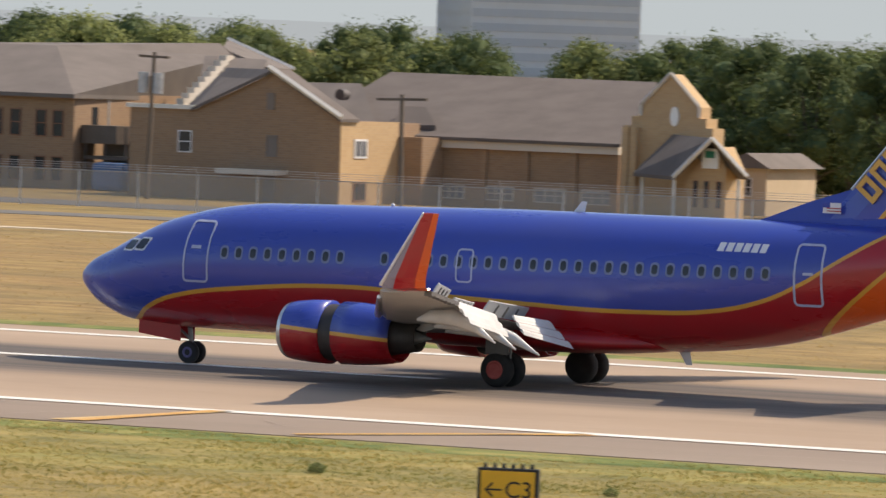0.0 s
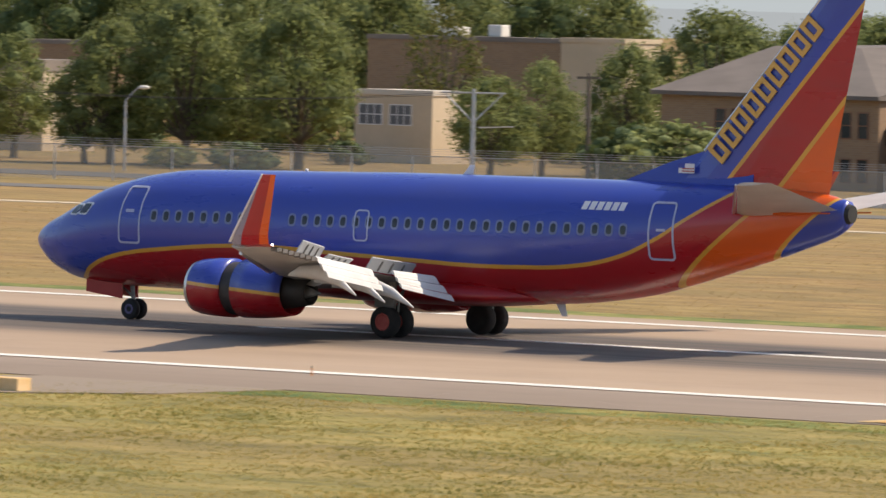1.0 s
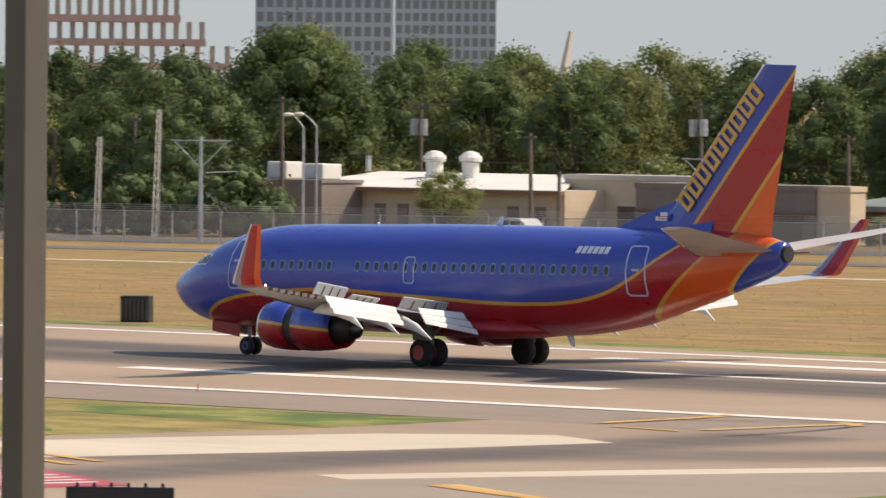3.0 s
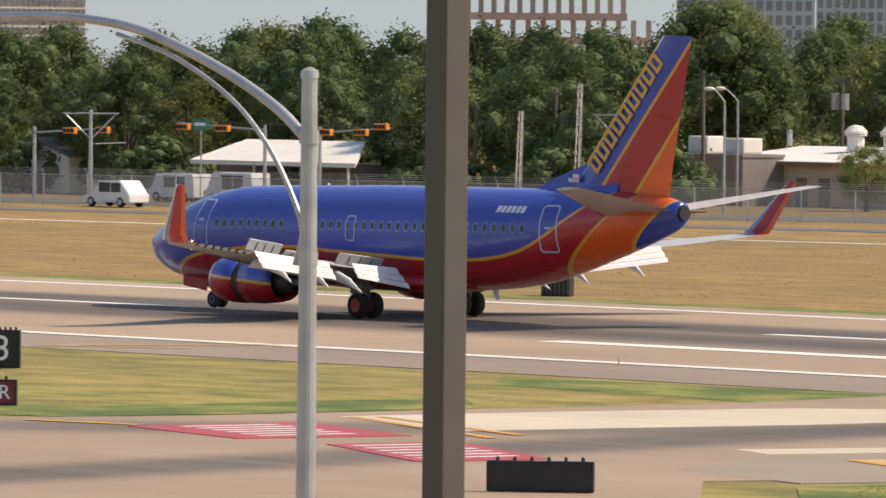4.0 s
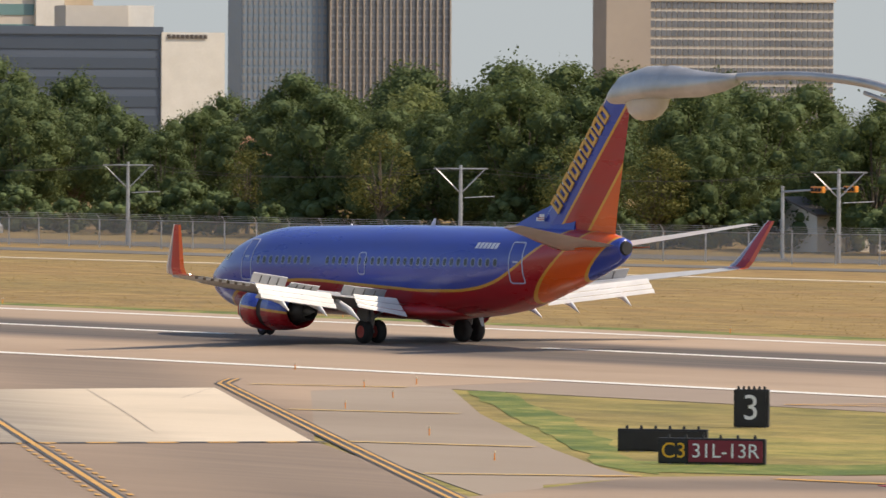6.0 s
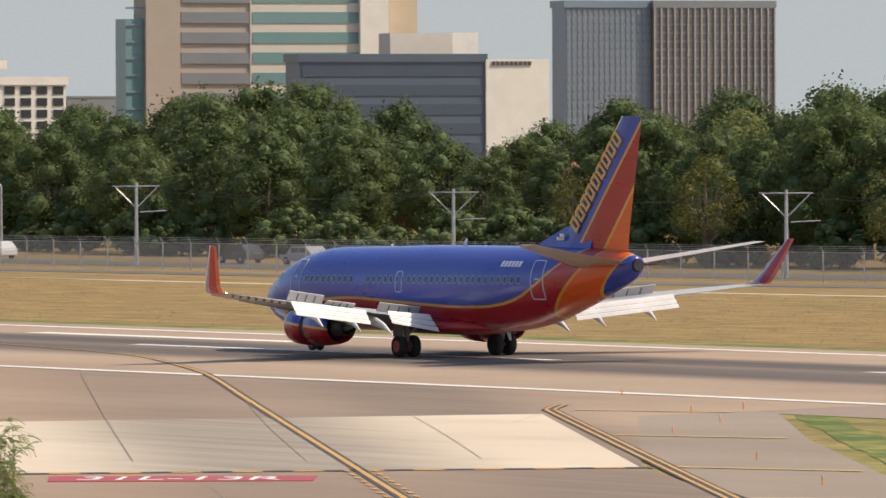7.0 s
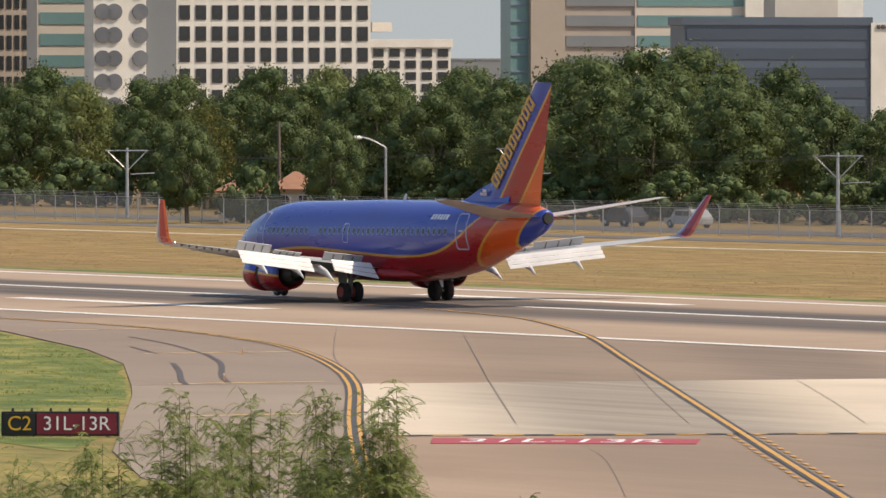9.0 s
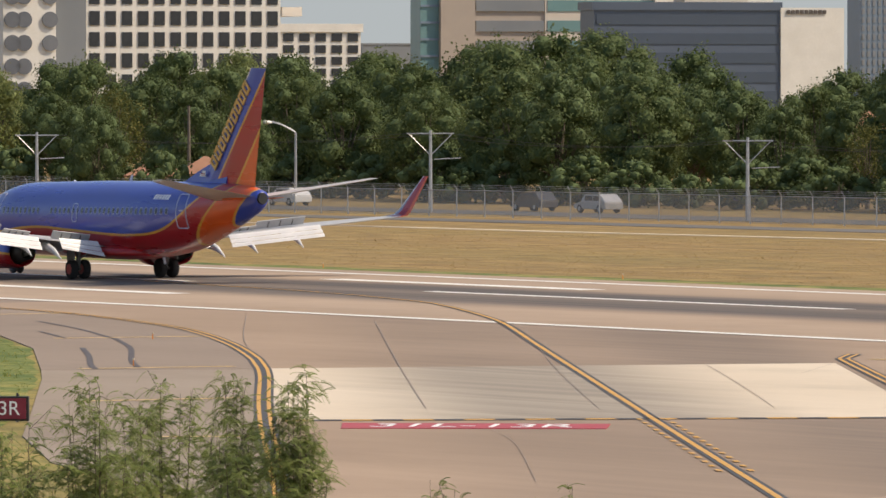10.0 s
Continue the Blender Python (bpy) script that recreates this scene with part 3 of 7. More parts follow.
def outline_loop(s0, s1, z0, z1, w, r, side=-1):
    """A painted frame on the fuselage's side, as one closed band."""
    b = bmesh.new()
    ring = []
    for k in range(4):
        cx, cz = ((s1 - r, z1 - r), (s0 + r, z1 - r), (s0 + r, z0 + r), (s1 - r, z0 + r))[k]
        for i in range(4):
            a = radians(90 * k + 30 * i)
            ring.append((cx, cz, math.cos(a), math.sin(a)))
        nx, nz = ((s0 + r, z1 - r), (s0 + r, z0 + r), (s1 - r, z0 + r), (s1 - r, z1 - r))[k]
        for f in (0.25, 0.5, 0.75):
            a = radians(90 * k + 90)
            ring.append((cx + (nx - cx) * f, cz + (nz - cz) * f, math.cos(a), math.sin(a)))
    rows = []
    for cx, cz, ca, sa in ring:
        rows.append([b.verts.new(skin(cx + rr * ca, cz + rr * sa, o, side)) for rr, o in ((r, 0.004), (r, 0.022), (r - w, 0.022), (r - w, 0.004))])
    n = len(rows)
    for i in range(n):
        p, q = rows[i], rows[(i + 1) % n]
        for k in range(3):
            b.faces.new((p[k], q[k], q[k + 1], p[k + 1]))
    bmesh.ops.recalc_face_normals(b, faces=b.faces)
    return b


for side in (-1, 1):
    part("door", outline_loop(4.5, 5.4, 2.52, 4.36, 0.06, 0.14, side), M["outline"], airliner, "pale outline of the forward cabin door")
    part("door", outline_loop(24.62, 25.48, 2.75, 4.54, 0.06, 0.14, side), M["outline"], airliner, "pale outline of the aft cabin door")
    part("emergency_exit", outline_loop(13.80, 14.36, 2.93, 3.92, 0.05, 0.14, side), M["outline"], airliner, "pale outline of the overwing exit")
    part("door_handle", patch(4.75, 5.1, 3.52, 3.62, 0.012, side=side), M["outline"], airliner)
    part("door_handle", patch(24.9, 25.2, 3.64, 3.72, 0.012, side=side), M["outline"], airliner)
    xs = [5.95 + 0.495 * i for i in range(37)]
    for i, x in enumerate(xs):
        if i in (9, 10):
            continue
        zw = 3.45 + 0.0105 * (x - 5.9)
        fr = part("cabin_window", patch(x - 0.145, x + 0.145, zw - 0.205, zw + 0.205, 0.006, 0.11, side), M["win_frame"], airliner)
        part("pane", patch(x - 0.09, x + 0.09, zw - 0.14, zw + 0.14, 0.012, 0.08, side), M["glass_dark"], fr)
    # flight deck glazing
    for s0, s1, z0, z1 in ((1.95, 2.42, 3.33, 3.70), (2.46, 2.92, 3.36, 3.76)):
        fr = part("windscreen", patch(s0, s1, z0, z1, 0.012, 0.06, side, lean=0.5), M["white_trim"], airliner, "pale-framed flight deck window")
        part("pane", patch(s0 + 0.05, s1 - 0.05, z0 + 0.05, z1 - 0.05, 0.02, 0.05, side, lean=0.5), M["glass_dark"], fr)
    # registration and small markings as plain bars
    for i in range(6):
        part("registration_bar", patch(22.15 + 0.265 * i, 22.35 + 0.265 * i, 4.22, 4.47, 0.008, side=side, lean=0.15), M["white_trim"], airliner)
    part("flag", boxed(24.85, side * 0.28 - 0.01, 5.42, 25.42, side * 0.28 + 0.01, 5.72), M["white_trim"], airliner, "small striped flag on the dorsal fin")
    part("flag_stripe", boxed(24.98, side * 0.29 - 0.012, 5.47, 25.42, side * 0.29 + 0.012, 5.50), M["red"], airliner)
    part("flag_stripe", boxed(24.98, side * 0.29 - 0.012, 5.55, 25.42, side * 0.29 + 0.012, 5.58), M["red"], airliner)
    part("flag_canton", boxed(24.85, side * 0.29 - 0.012, 5.58, 25.08, side * 0.29 + 0.012, 5.72), M["blue"], airliner)


def foil(le, te, thick, n=9):
    """A closed aerofoil ring between a leading and a trailing edge point; thick along z, or along y for an upright one."""
    le, te, t = Vector(le), Vector(te), Vector(thick)
    prof = ((1, 0), (0.75, 0.35), (0.45, 0.9), (0.2, 1.0), (0.06, 0.66), (0, 0), (0.06, -0.5), (0.2, -0.7), (0.45, -0.6), (0.75, -0.2))
    return [le.lerp(te, u) + t * v for u, v in prof]


# fin and rudder, with the dorsal fillet
bm = bmesh.new()
loft(bm, [foil((24.3, 0, 4.9), (30.1, 0, 4.7), (0, 0.30, 0)), foil((25.55, 0, 6.05), (30.28, 0, 6.05), (0, 0.25, 0)), foil((29.75, 0, 10.98), (31.25, 0, 10.95), (0, 0.09, 0))])
part("fin", bm, paint_fin, airliner, "blue, red and orange tail fin with gold lettering bars", smooth=False)
bm = bmesh.new()
loft(bm, [[Vector((22.4, y, 5.0)) for y in (-0.04, 0.0, 0.04)], [Vector((24.3, -0.14, 5.0)), Vector((24.3, 0, 5.72)), Vector((24.3, 0.14, 5.0))], [Vector((25.75, -0.26, 5.0)), Vector((25.75, 0, 6.16)), Vector((25.75, 0.26, 5.0))], [Vector((27.5, -0.28, 5.0)), Vector((27.5, 0, 6.0)), Vector((27.5, 0.28, 5.0))]])
part("dorsal_fin", bm, M["blue"], airliner)
bm = bmesh.new()
rod(bm, (25.62, 0, 6.12), (29.72, 0, 10.95), 0.055, 0.04, 6)
part("fin_leading_edge", bm, M["alu"], airliner, "bare metal leading edge of the fin")
for side in (-1, 1):  # gold lettering on the fin as plain block shapes
    run = Vector((29.55 - 25.95, 0, 10.15 - 5.75)).normalized()
    for i in range(9):
        c = Vector((26.1, side * (0.255 - 0.0175 * i), 5.92)) + run * (0.30 + 0.615 * i)
        b = bmesh.new()
        h, w = 0.36, 0.245
        acr = Vector((-run.z, 0, run.x))
        # plain hollow block, no letter
        k = 0.14
        for u0, u1, v0, v1 in ((-w, -w + k, -h, h), (w - k, w, -h, h), (-w + k, w - k, h - k, h), (-w + k, w - k, -h, -h + k)):
            q = [c + run * u_ + acr * v_ for u_, v_ in ((u0, v0), (u1, v0), (u1, v1), (u0, v1))]
            o = Vector((0, 0.03, 0))
            loft(b, [[p_ - o for p_ in q], [p_ + o for p_ in q]])
        part("lettering_bar", b, M["gold"], airliner)

# tailplane
for side in (-1, 1):
    bm = bmesh.new()
    loft(bm, [foil((27.2, side * 0.6, 4.2), (30.75, side * 0.5, 4.48), (0, 0, 0.15)), foil((30.75, side * 6.2, 5.28), (31.95, side * 6.2, 5.36), (0, 0, 0.06))])
    tp = part("tailplane", bm, M["stab"], airliner, "tan-grey horizontal tailplane")
    bm = bmesh.new()
    rod(bm, (27.15, side * 0.7, 4.23), (30.7, side * 6.2, 5.28), 0.06, 0.035, 6)
    part("leading_edge", bm, M["alu"], tp)
    bm = bmesh.new()
    rod(bm, (28.9, side * 1.2, 4.32), (30.9, side * 1.2, 4.40), 0.05, 0.02, 6)
    part("tail_fairing", bm, M["orange"], airliner)

bm = bmesh.new()
rod(bm, (30.8, 0, 4.36), (30.98, 0, 4.36), 0.33, 0.27, 20)
part("exhaust_pipe", bm, M["dark"], airliner, "dark auxiliary exhaust in the tail cone")

# wings


def wing_le(l):
    return 11.2 + (l - 1.6) * 0.553 if l > 4.8 else 12.97 - (4.8 - l) * 0.72


def wing_z(l):
    return 1.72 + (l - 1.8) * 0.112


def wing_te(l):
    return 17.05 + max(0.0, l - 5.0) * 0.297


for side in (-1, 1):
    bm = bmesh.new()
    rings = []
    for l, te_cut, th in ((1.2, 0.1, 0.42), (3, 0.1, 0.40), (4.8, 0.1, 0.34), (7.5, 0.1, 0.24), (10.6, 0.1, 0.17), (10.8, 0.0, 0.165), (14.6, 0.0, 0.09)):
        z = wing_z(l)
        rings.append(foil((wing_le(l), side * l, z - 0.08), (wing_te(l) - te_cut, side * l, z), (0, 0, th)))
    loft(bm, rings)
    wing = part("wing", bm, M["wing_grey"], airliner, "grey swept wing with raised spoilers and lowered flaps")
    bm = bmesh.new()
    for l0, l1 in ((5.9, 12.4),):
        rod(bm, (wing_le(l0) - 0.06, side * l0, wing_z(l0) - 0.13), (wing_le(l1) - 0.03, side * l1, wing_z(l1) - 0.1), 0.12, 0.06, 8)
    part("slat", bm, M["alu"], wing, "extended bare metal slat")
    # winglet, curved root then blade
    bm = bmesh.new()
    loft(bm, [foil((18.42, side * 14.5, 3.12), (19.92, side * 14.5, 3.12), (0, 0, 0.09)), foil((18.62, side * 14.92, 3.2), (20.0, side * 14.92, 3.2), (0, side * -0.03, 0.07)),
              foil((18.88, side * 15.12, 3.48), (20.1, side * 15.12, 3.48), (0, side * -0.06, 0.03)), foil((20.3, side * 15.74, 5.28), (20.78, side * 15.74, 5.28), (0, side * -0.035, 0.005))])
    wl = livery("winglet_paint", (((1.62, 3.5 - 1.62 * 19.2), RED, None, 0), ((2.2, 3.5 - 2.2 * 19.8), ORANGE, None, 0)), (0.27, 0.25, 0.33))
    winglet = part("winglet", bm, wl, wing, "red and orange blended winglet")
    bm = bmesh.new()
    rod(bm, (18.60, side * 14.95, 3.24), (18.86, side * 15.13, 3.5), 0.05, 0.045, 6)
    rod(bm, (18.86, side * 15.13, 3.5), (20.3, side * 15.75, 5.28), 0.045, 0.03, 6)
    part("winglet_edge", bm, M["white_trim"], winglet)
    # trailing-edge flaps in three slotted panels each
    for (l0, s0, z0, a0, d0), (l1, s1, z1, a1, d1) in (((2.1, 17.02, 1.97, 0.88, 0.78), (4.4, 17.07, 2.17, 0.42, 0.55)), ((5.65, 17.14, 2.22, 0.52, 0.64), (10.45, 18.45, 2.74, 0.55, 0.62))):
        for u0, u1 in ((0.0, 0.34), (0.375, 0.685), (0.725, 1.0)):
            bm = bmesh.new()
            ends = []
            for l, s_, z_, aft, drop in ((l0, s0, z0, a0, d0), (l1, s1, z1, a1, d1)):
                ends.append(foil((s_ + aft * u0, side * l, z_ - drop * u0), (s_ + aft * u1, side * l, z_ - drop * u1), (0.035, 0, 0.03)))
            loft(bm, ends)
            part("flap", bm, M["flap"], wing, "white slotted flap panel, fully lowered")
    # raised spoilers
    for l0, l1, h0, h1, up in ((2.2, 4.3, 16.16, 15.98, 0.4), (5.8, 7.5, 16.3, 16.6, 0.2), (7.6, 10.0, 16.5, 17.42, 0.4)):
        b = bmesh.new()
        pts = []
        for l, s in ((l0, h0), (l1, h1)):
            z = wing_z(l) + 0.16
            pts.append((Vector((s, side * l, z)), Vector((s + 0.27, side * l, z + up))))
        th = Vector((0.04, 0, -0.03))
        loft(b, [[pts[0][0], pts[0][1], pts[0][1] + th, pts[0][0] + th], [pts[1][0], pts[1][1], pts[1][1] + th, pts[1][0] + th]])
        part("spoiler", b, M["wing_grey"], wing, "grey spoiler panel standing up")
        for f in (0.25, 0.5, 0.75):
            p, q = pts[0][0].lerp(pts[1][0], f), pts[0][1].lerp(pts[1][1], f)
            b = bmesh.new()
            rod(b, p.lerp(q, 0.1) + th * 1.2, p.lerp(q, 0.85) + th * 1.2, 0.035, n=5)
            part("spoiler_rib", b, M["under_grey"], wing)
    # flap track fairings
    for l, ln in ((4.85, 2.2), (6.7, 1.9), (9.1, 1.8)):
        s, z = wing_te(l) - 0.9, wing_z(l) - 0.3
        b = bmesh.new()
        loft(b, [[Vector((s + u * ln, side * l + r * math.cos(a), z - u * u * 0.75 + r * 1.3 * math.sin(a))) for a in [k * math.pi / 4 for k in range(8)]] for u, r in ((-0.45, 0.03), (-0.2, 0.15), (0.2, 0.19), (0.6, 0.13), (0.95, 0.02))])
        part("flap_fairing", b, M["flap"], wing, smooth=True)
    # aileron hinge line clutter
    for k in range(7 if side < 0 else 0):
        l = 11.1 + 0.5 * k
        b = boxed(wing_te(l) - 0.18, side * l - 0.12, wing_z(l) - 0.13, wing_te(l) + 0.05, side * l + 0.12, wing_z(l) - 0.02)
        part("hinge", b, M["under_grey"], wing)

    # engine
    yc, zc = side * 4.72, 1.36

    def turned(profile, n=32, flat=0.92):
        b = bmesh.new()
        rings_ = [[Vector((s, yc + r * math.cos(2 * math.pi * i / n), zc + r * math.sin(2 * math.pi * i / n) * (flat if math.sin(2 * math.pi * i / n) < 0 else 1.0))) for i in range(n)] for s, r in profile]
        return loft(b, rings_, caps=False)
    engine = part("engine", turned(((10.75, 0.60), (10.2, 0.66), (9.98, 0.72), (9.92, 0.78), (9.98, 0.83), (10.2, 0.90), (10.7, 0.95), (11.34, 0.965), (11.34, 0.80))), paint_cowl, airliner, "blue over red engine cowling with open reverser sleeve", smooth=True)
    part("inlet_lip", turned(((10.15, 0.67), (9.98, 0.715), (9.91, 0.78), (9.96, 0.835), (10.08, 0.872))), M["alu"], engine, "bare metal inlet lip", smooth=True)
    part("reverser_cascade", turned(((11.25, 0.86), (11.9, 0.85))), M["soot"], engine, "dark cascade in the reverser gap", smooth=True)
    part("reverser_sleeve", turned(((11.82, 0.78), (11.80, 0.955), (12.4, 0.945), (13.1, 0.89), (13.62, 0.80), (13.60, 0.74), (12.6, 0.72))), paint_cowl, engine, "aft-moved blue and red reverser sleeve", smooth=True)
    part("exhaust_nozzle", turned(((12.5, 0.60), (13.4, 0.58), (14.25, 0.42), (14.27, 0.38), (13.5, 0.36))), M["soot"], engine, "sooty metal exhaust nozzle", smooth=True)
    part("exhaust_cone", turned(((13.3, 0.30), (14.1, 0.20), (14.65, 0.02))), M["strut"], engine, smooth=True)
    part("fan_disc", turned(((10.7, 0.62), (10.72, 0.05))), M["dark"], engine, "dark fan face", smooth=False)
    part("bypass_duct", turned(((12.9, 0.74), (12.92, 0.3))), M["dark"], engine)
    b = bmesh.new()
    loft(b, [foil((10.6, yc, zc + 0.8), (14.4, yc, zc + 0.2), (0, 0.16, 0)), foil((12.2, yc, wing_z(4.72) + 0.05), (15.6, yc, wing_z(4.72) - 0.1), (0, 0.14, 0))])
    part("pylon", b, M["wing_grey"], engine)

    # main landing gear
    gear = bmesh.new()
    rod(gear, (15.9, side * 2.62, 0.5), (15.9, side * 2.62, 1.75), 0.10, 0.13, 10)
    strut = part("gear_strut", gear, M["strut"], airliner, "grey main landing gear strut")
    gear = bmesh.new()
    rod(gear, (15.9, side * 2.62, 1.0), (15.7, side * 1.5, 1.6), 0.06, n=8)
    rod(gear, (15.9, side * 2.25, 0.5), (15.9, side * 3.0, 0.5), 0.07, n=8)
    rod(gear, (16.1, side * 2.62, 0.75), (16.15, side * 2.62, 1.3), 0.035, n=6)
    part("gear_brace", gear, M["strut"], strut)
    for l in (2.27, 2.98):
        b = bmesh.new()
        prof = ((-0.19, 0.28), (-0.2, 0.40), (-0.165, 0.47), (-0.08, 0.505), (0.08, 0.505), (0.165, 0.47), (0.2, 0.40), (0.19, 0.28))
        loft(b, [[Vector((15.9 + r * math.cos(2 * math.pi * i / 28), side * l + d, 0.505 + r * math.sin(2 * math.pi * i / 28))) for i in range(28)] for d, r in prof])
        wheel = part("wheel", b, M["rubber"], airliner, "black main gear tyre", smooth=True)
        b = bmesh.new()
        loft(b, [[Vector((15.9 + r * math.cos(2 * math.pi * i / 20), side * l + side * d, 0.505 + r * math.sin(2 * math.pi * i / 20))) for i in range(20)] for d, r in ((-0.1, 0.27), (0.195, 0.27), (0.205, 0.23), (0.195, 0.19), (0.2, 0.05))])
        part("rim", b, M["hub"], wheel, "dull red hub")
    b = boxed(15.55, side * 2.62 - 0.06 + side * 0.45, 0.95, 16.3, side * 2.62 + 0.06 + side * 0.45, 1.5, bevel=0.04)
    part("gear_door", b, M["under_grey"], strut)

# belly fairing between the wings
bm = bmesh.new()
loft(bm, [[Vector((s, w * math.cos(a), 1.35 + (h if math.sin(a) < 0 else 0.55) * math.sin(a))) for a in [k * math.pi / 10 for k in range(20)]] for s, w, h in ((10.6, 0.3, 0.1), (11.5, 1.5, 0.26), (13, 1.92, 0.34), (17, 1.92, 0.36), (18.6, 1.6, 0.3), (19.8, 0.9, 0.2), (20.6, 0.2, 0.06))])
part("belly_fairing", bm, M["red"], airliner, "dark red wing-to-body fairing", smooth=True)

# nose gear
bm = bmesh.new()
rod(bm, (3.88, 0, 0.34), (3.75, 0, 1.35), 0.06, 0.09, 10)
rod(bm, (3.88, -0.26, 0.34), (3.88, 0.26, 0.34), 0.05, n=8)
rod(bm, (3.85, 0, 0.7), (3.2, 0, 1.2), 0.04, n=6)
nose_gear = part("nose_gear", bm, M["strut"], airliner, "grey nose landing gear")
for l in (-0.2, 0.2):
    b = bmesh.new()
    prof = ((-0.1, 0.18), (-0.105, 0.27), (-0.08, 0.325), (0.0, 0.345), (0.08, 0.325), (0.105, 0.27), (0.1, 0.18))
    loft(b, [[Vector((3.88 + r * math.cos(2 * math.pi * i / 24), l + d, 0.345 + r * math.sin(2 * math.pi * i / 24))) for i in range(24)] for d, r in prof])
    wheel = part("nose_wheel", b, M["rubber"], airliner, "black nose gear tyre", smooth=True)
    b = bmesh.new()
    loft(b, [[Vector((3.88 + r * math.cos(2 * math.pi * i / 16), l + math.copysign(d, l), 0.345 + r * math.sin(2 * math.pi * i / 16))) for i in range(16)] for d, r in ((-0.05, 0.17), (0.1, 0.17), (0.112, 0.14), (0.09, 0.05))])
    part("rim", b, M["hub_blue"], wheel)
for side in (-1, 1):
    b = bmesh.new()
    loft(b, [[Vector((2.25, side * 0.42 + o, 1.32)), Vector((2.25, side * 0.42 + o, 0.86)), Vector((3.7, side * 0.42 + o, 0.68)), Vector((3.7, side * 0.42 + o, 1.2))] for o in (-0.02, 0.02)])
    part("nose_gear_door", b, M["red"], airliner, "red nose gear door")

# aerials, lights
b = bmesh.new()
loft(b, [foil((16.6, 0, 5.05), (17.0, 0, 5.05), (0, 0.03, 0)), foil((16.9, 0, 5.42), (17.08, 0, 5.42), (0, 0.015, 0))])
part("aerial", b, M["white_trim"], airliner, "white blade aerial on the roof")
b = bmesh.new()
loft(b, [foil((20.2, 0, 1.3), (20.6, 0, 1.3), (0, 0.03, 0)), foil((20.5, 0, 0.82), (20.7, 0, 0.82), (0, 0.015, 0))])
part("aerial", b, M["white_trim"], airliner, "white blade aerial under the belly")
b = bmesh.new()
bmesh.ops.create_uvsphere(b, u_segments=10, v_segments=6, radius=0.06, matrix=Matrix.Translation((10.6, 0, 5.04)))
part("beacon", b, M["white_trim"], airliner, "small rounded beacon on the roof", smooth=True)
b = bmesh.new()
bmesh.ops.create_uvsphere(b, u_segments=10, v_segments=6, radius=0.035, matrix=Matrix.Translation((20.0, -14.75, 3.18)))
part("navigation_light", b, M["strobe"], airliner, "glowing wingtip strobe", smooth=True)


# ---------------------------------------------------------------- beyond the fence: materials
def brick(name, a, b, mortar):
    n = Net(name, 0.9)
    p = n.node("ShaderNodeTexCoord").outputs["Object"]
    sep = n.node("ShaderNodeSeparateXYZ", Vector=p)
    v = n.node("ShaderNodeCombineXYZ", X=n.math("ADD", sep.outputs[0], sep.outputs[1]), Y=sep.outputs[2])
    t = n.node("ShaderNodeTexBrick", Vector=v.outputs[0], Color1=(*a, 1), Color2=(*b, 1), Mortar=(*mortar, 1), Scale=1.0)
    t.inputs["Brick Width"].default_value, t.inputs["Row Height"].default_value, t.inputs["Mortar Size"].default_value = 0.42, 0.14, 0.012
    stain = n.noise(0.25, 6, (1, 1, 0.4))
    return n.done(n.mix(n.math("MULTIPLY", stain, 0.45), t.outputs[0], [q * 0.6 for q in a]))


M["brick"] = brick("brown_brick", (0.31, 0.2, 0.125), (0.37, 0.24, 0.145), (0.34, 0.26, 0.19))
# chapel brick; on the school and diner it also paints sunlit walls
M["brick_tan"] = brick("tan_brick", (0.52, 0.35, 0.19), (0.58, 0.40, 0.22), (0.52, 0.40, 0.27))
M["brick_red"] = brick("red_brown_brick", (0.25, 0.12, 0.075), (0.30, 0.15, 0.09), (0.28, 0.2, 0.15))
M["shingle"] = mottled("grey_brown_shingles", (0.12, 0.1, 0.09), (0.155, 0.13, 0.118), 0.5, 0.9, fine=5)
# brighter copy of the shingles, with sunlight on the slope in its colour
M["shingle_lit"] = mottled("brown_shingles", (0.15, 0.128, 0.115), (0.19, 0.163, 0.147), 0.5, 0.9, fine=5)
M["tile_roof"] = mottled("orange_tile_roof", (0.30, 0.15, 0.09), (0.37, 0.19, 0.115), 0.8, 0.85)
M["green_roof"] = mottled("grey_green_roof", (0.20, 0.235, 0.21), (0.25, 0.285, 0.25), 0.4, 0.6)
M["white_wall"] = mottled("white_wall_paint", (0.70, 0.67, 0.61), (0.78, 0.75, 0.69), 0.3, 0.7)
M["cream"] = mottled("cream_stucco", (0.56, 0.45, 0.32), (0.64, 0.52, 0.38), 0.3, 0.8)
M["grey_wall"] = mottled("grey_brown_block", (0.20, 0.17, 0.15), (0.26, 0.22, 0.19), 0.3, 0.85)
M["steel"] = mottled("galvanised_steel", (0.42, 0.42, 0.43), (0.55, 0.55, 0.56), 3.0, 0.45, 0.6)
M["bronze"] = mottled("brown_painted_steel", (0.085, 0.07, 0.06), (0.11, 0.09, 0.08), 2.0, 0.5)
M["wood_pole"] = mottled("weathered_pole_wood", (0.12, 0.095, 0.075), (0.18, 0.145, 0.115), 1.0, 0.9, stretch=(6, 6, 0.4))
M["black"] = mottled("black_board", (0.012, 0.012, 0.013), (0.022, 0.022, 0.022), 2.0, 0.6)
M["sign_red"] = mottled("sign_red_panel", (0.20, 0.012, 0.03), (0.25, 0.02, 0.04), 1.5, 0.5)
M["sign_yellow"] = mottled("sign_yellow_panel", (0.80, 0.42, 0.02), (0.86, 0.48, 0.03), 1.5, 0.45)
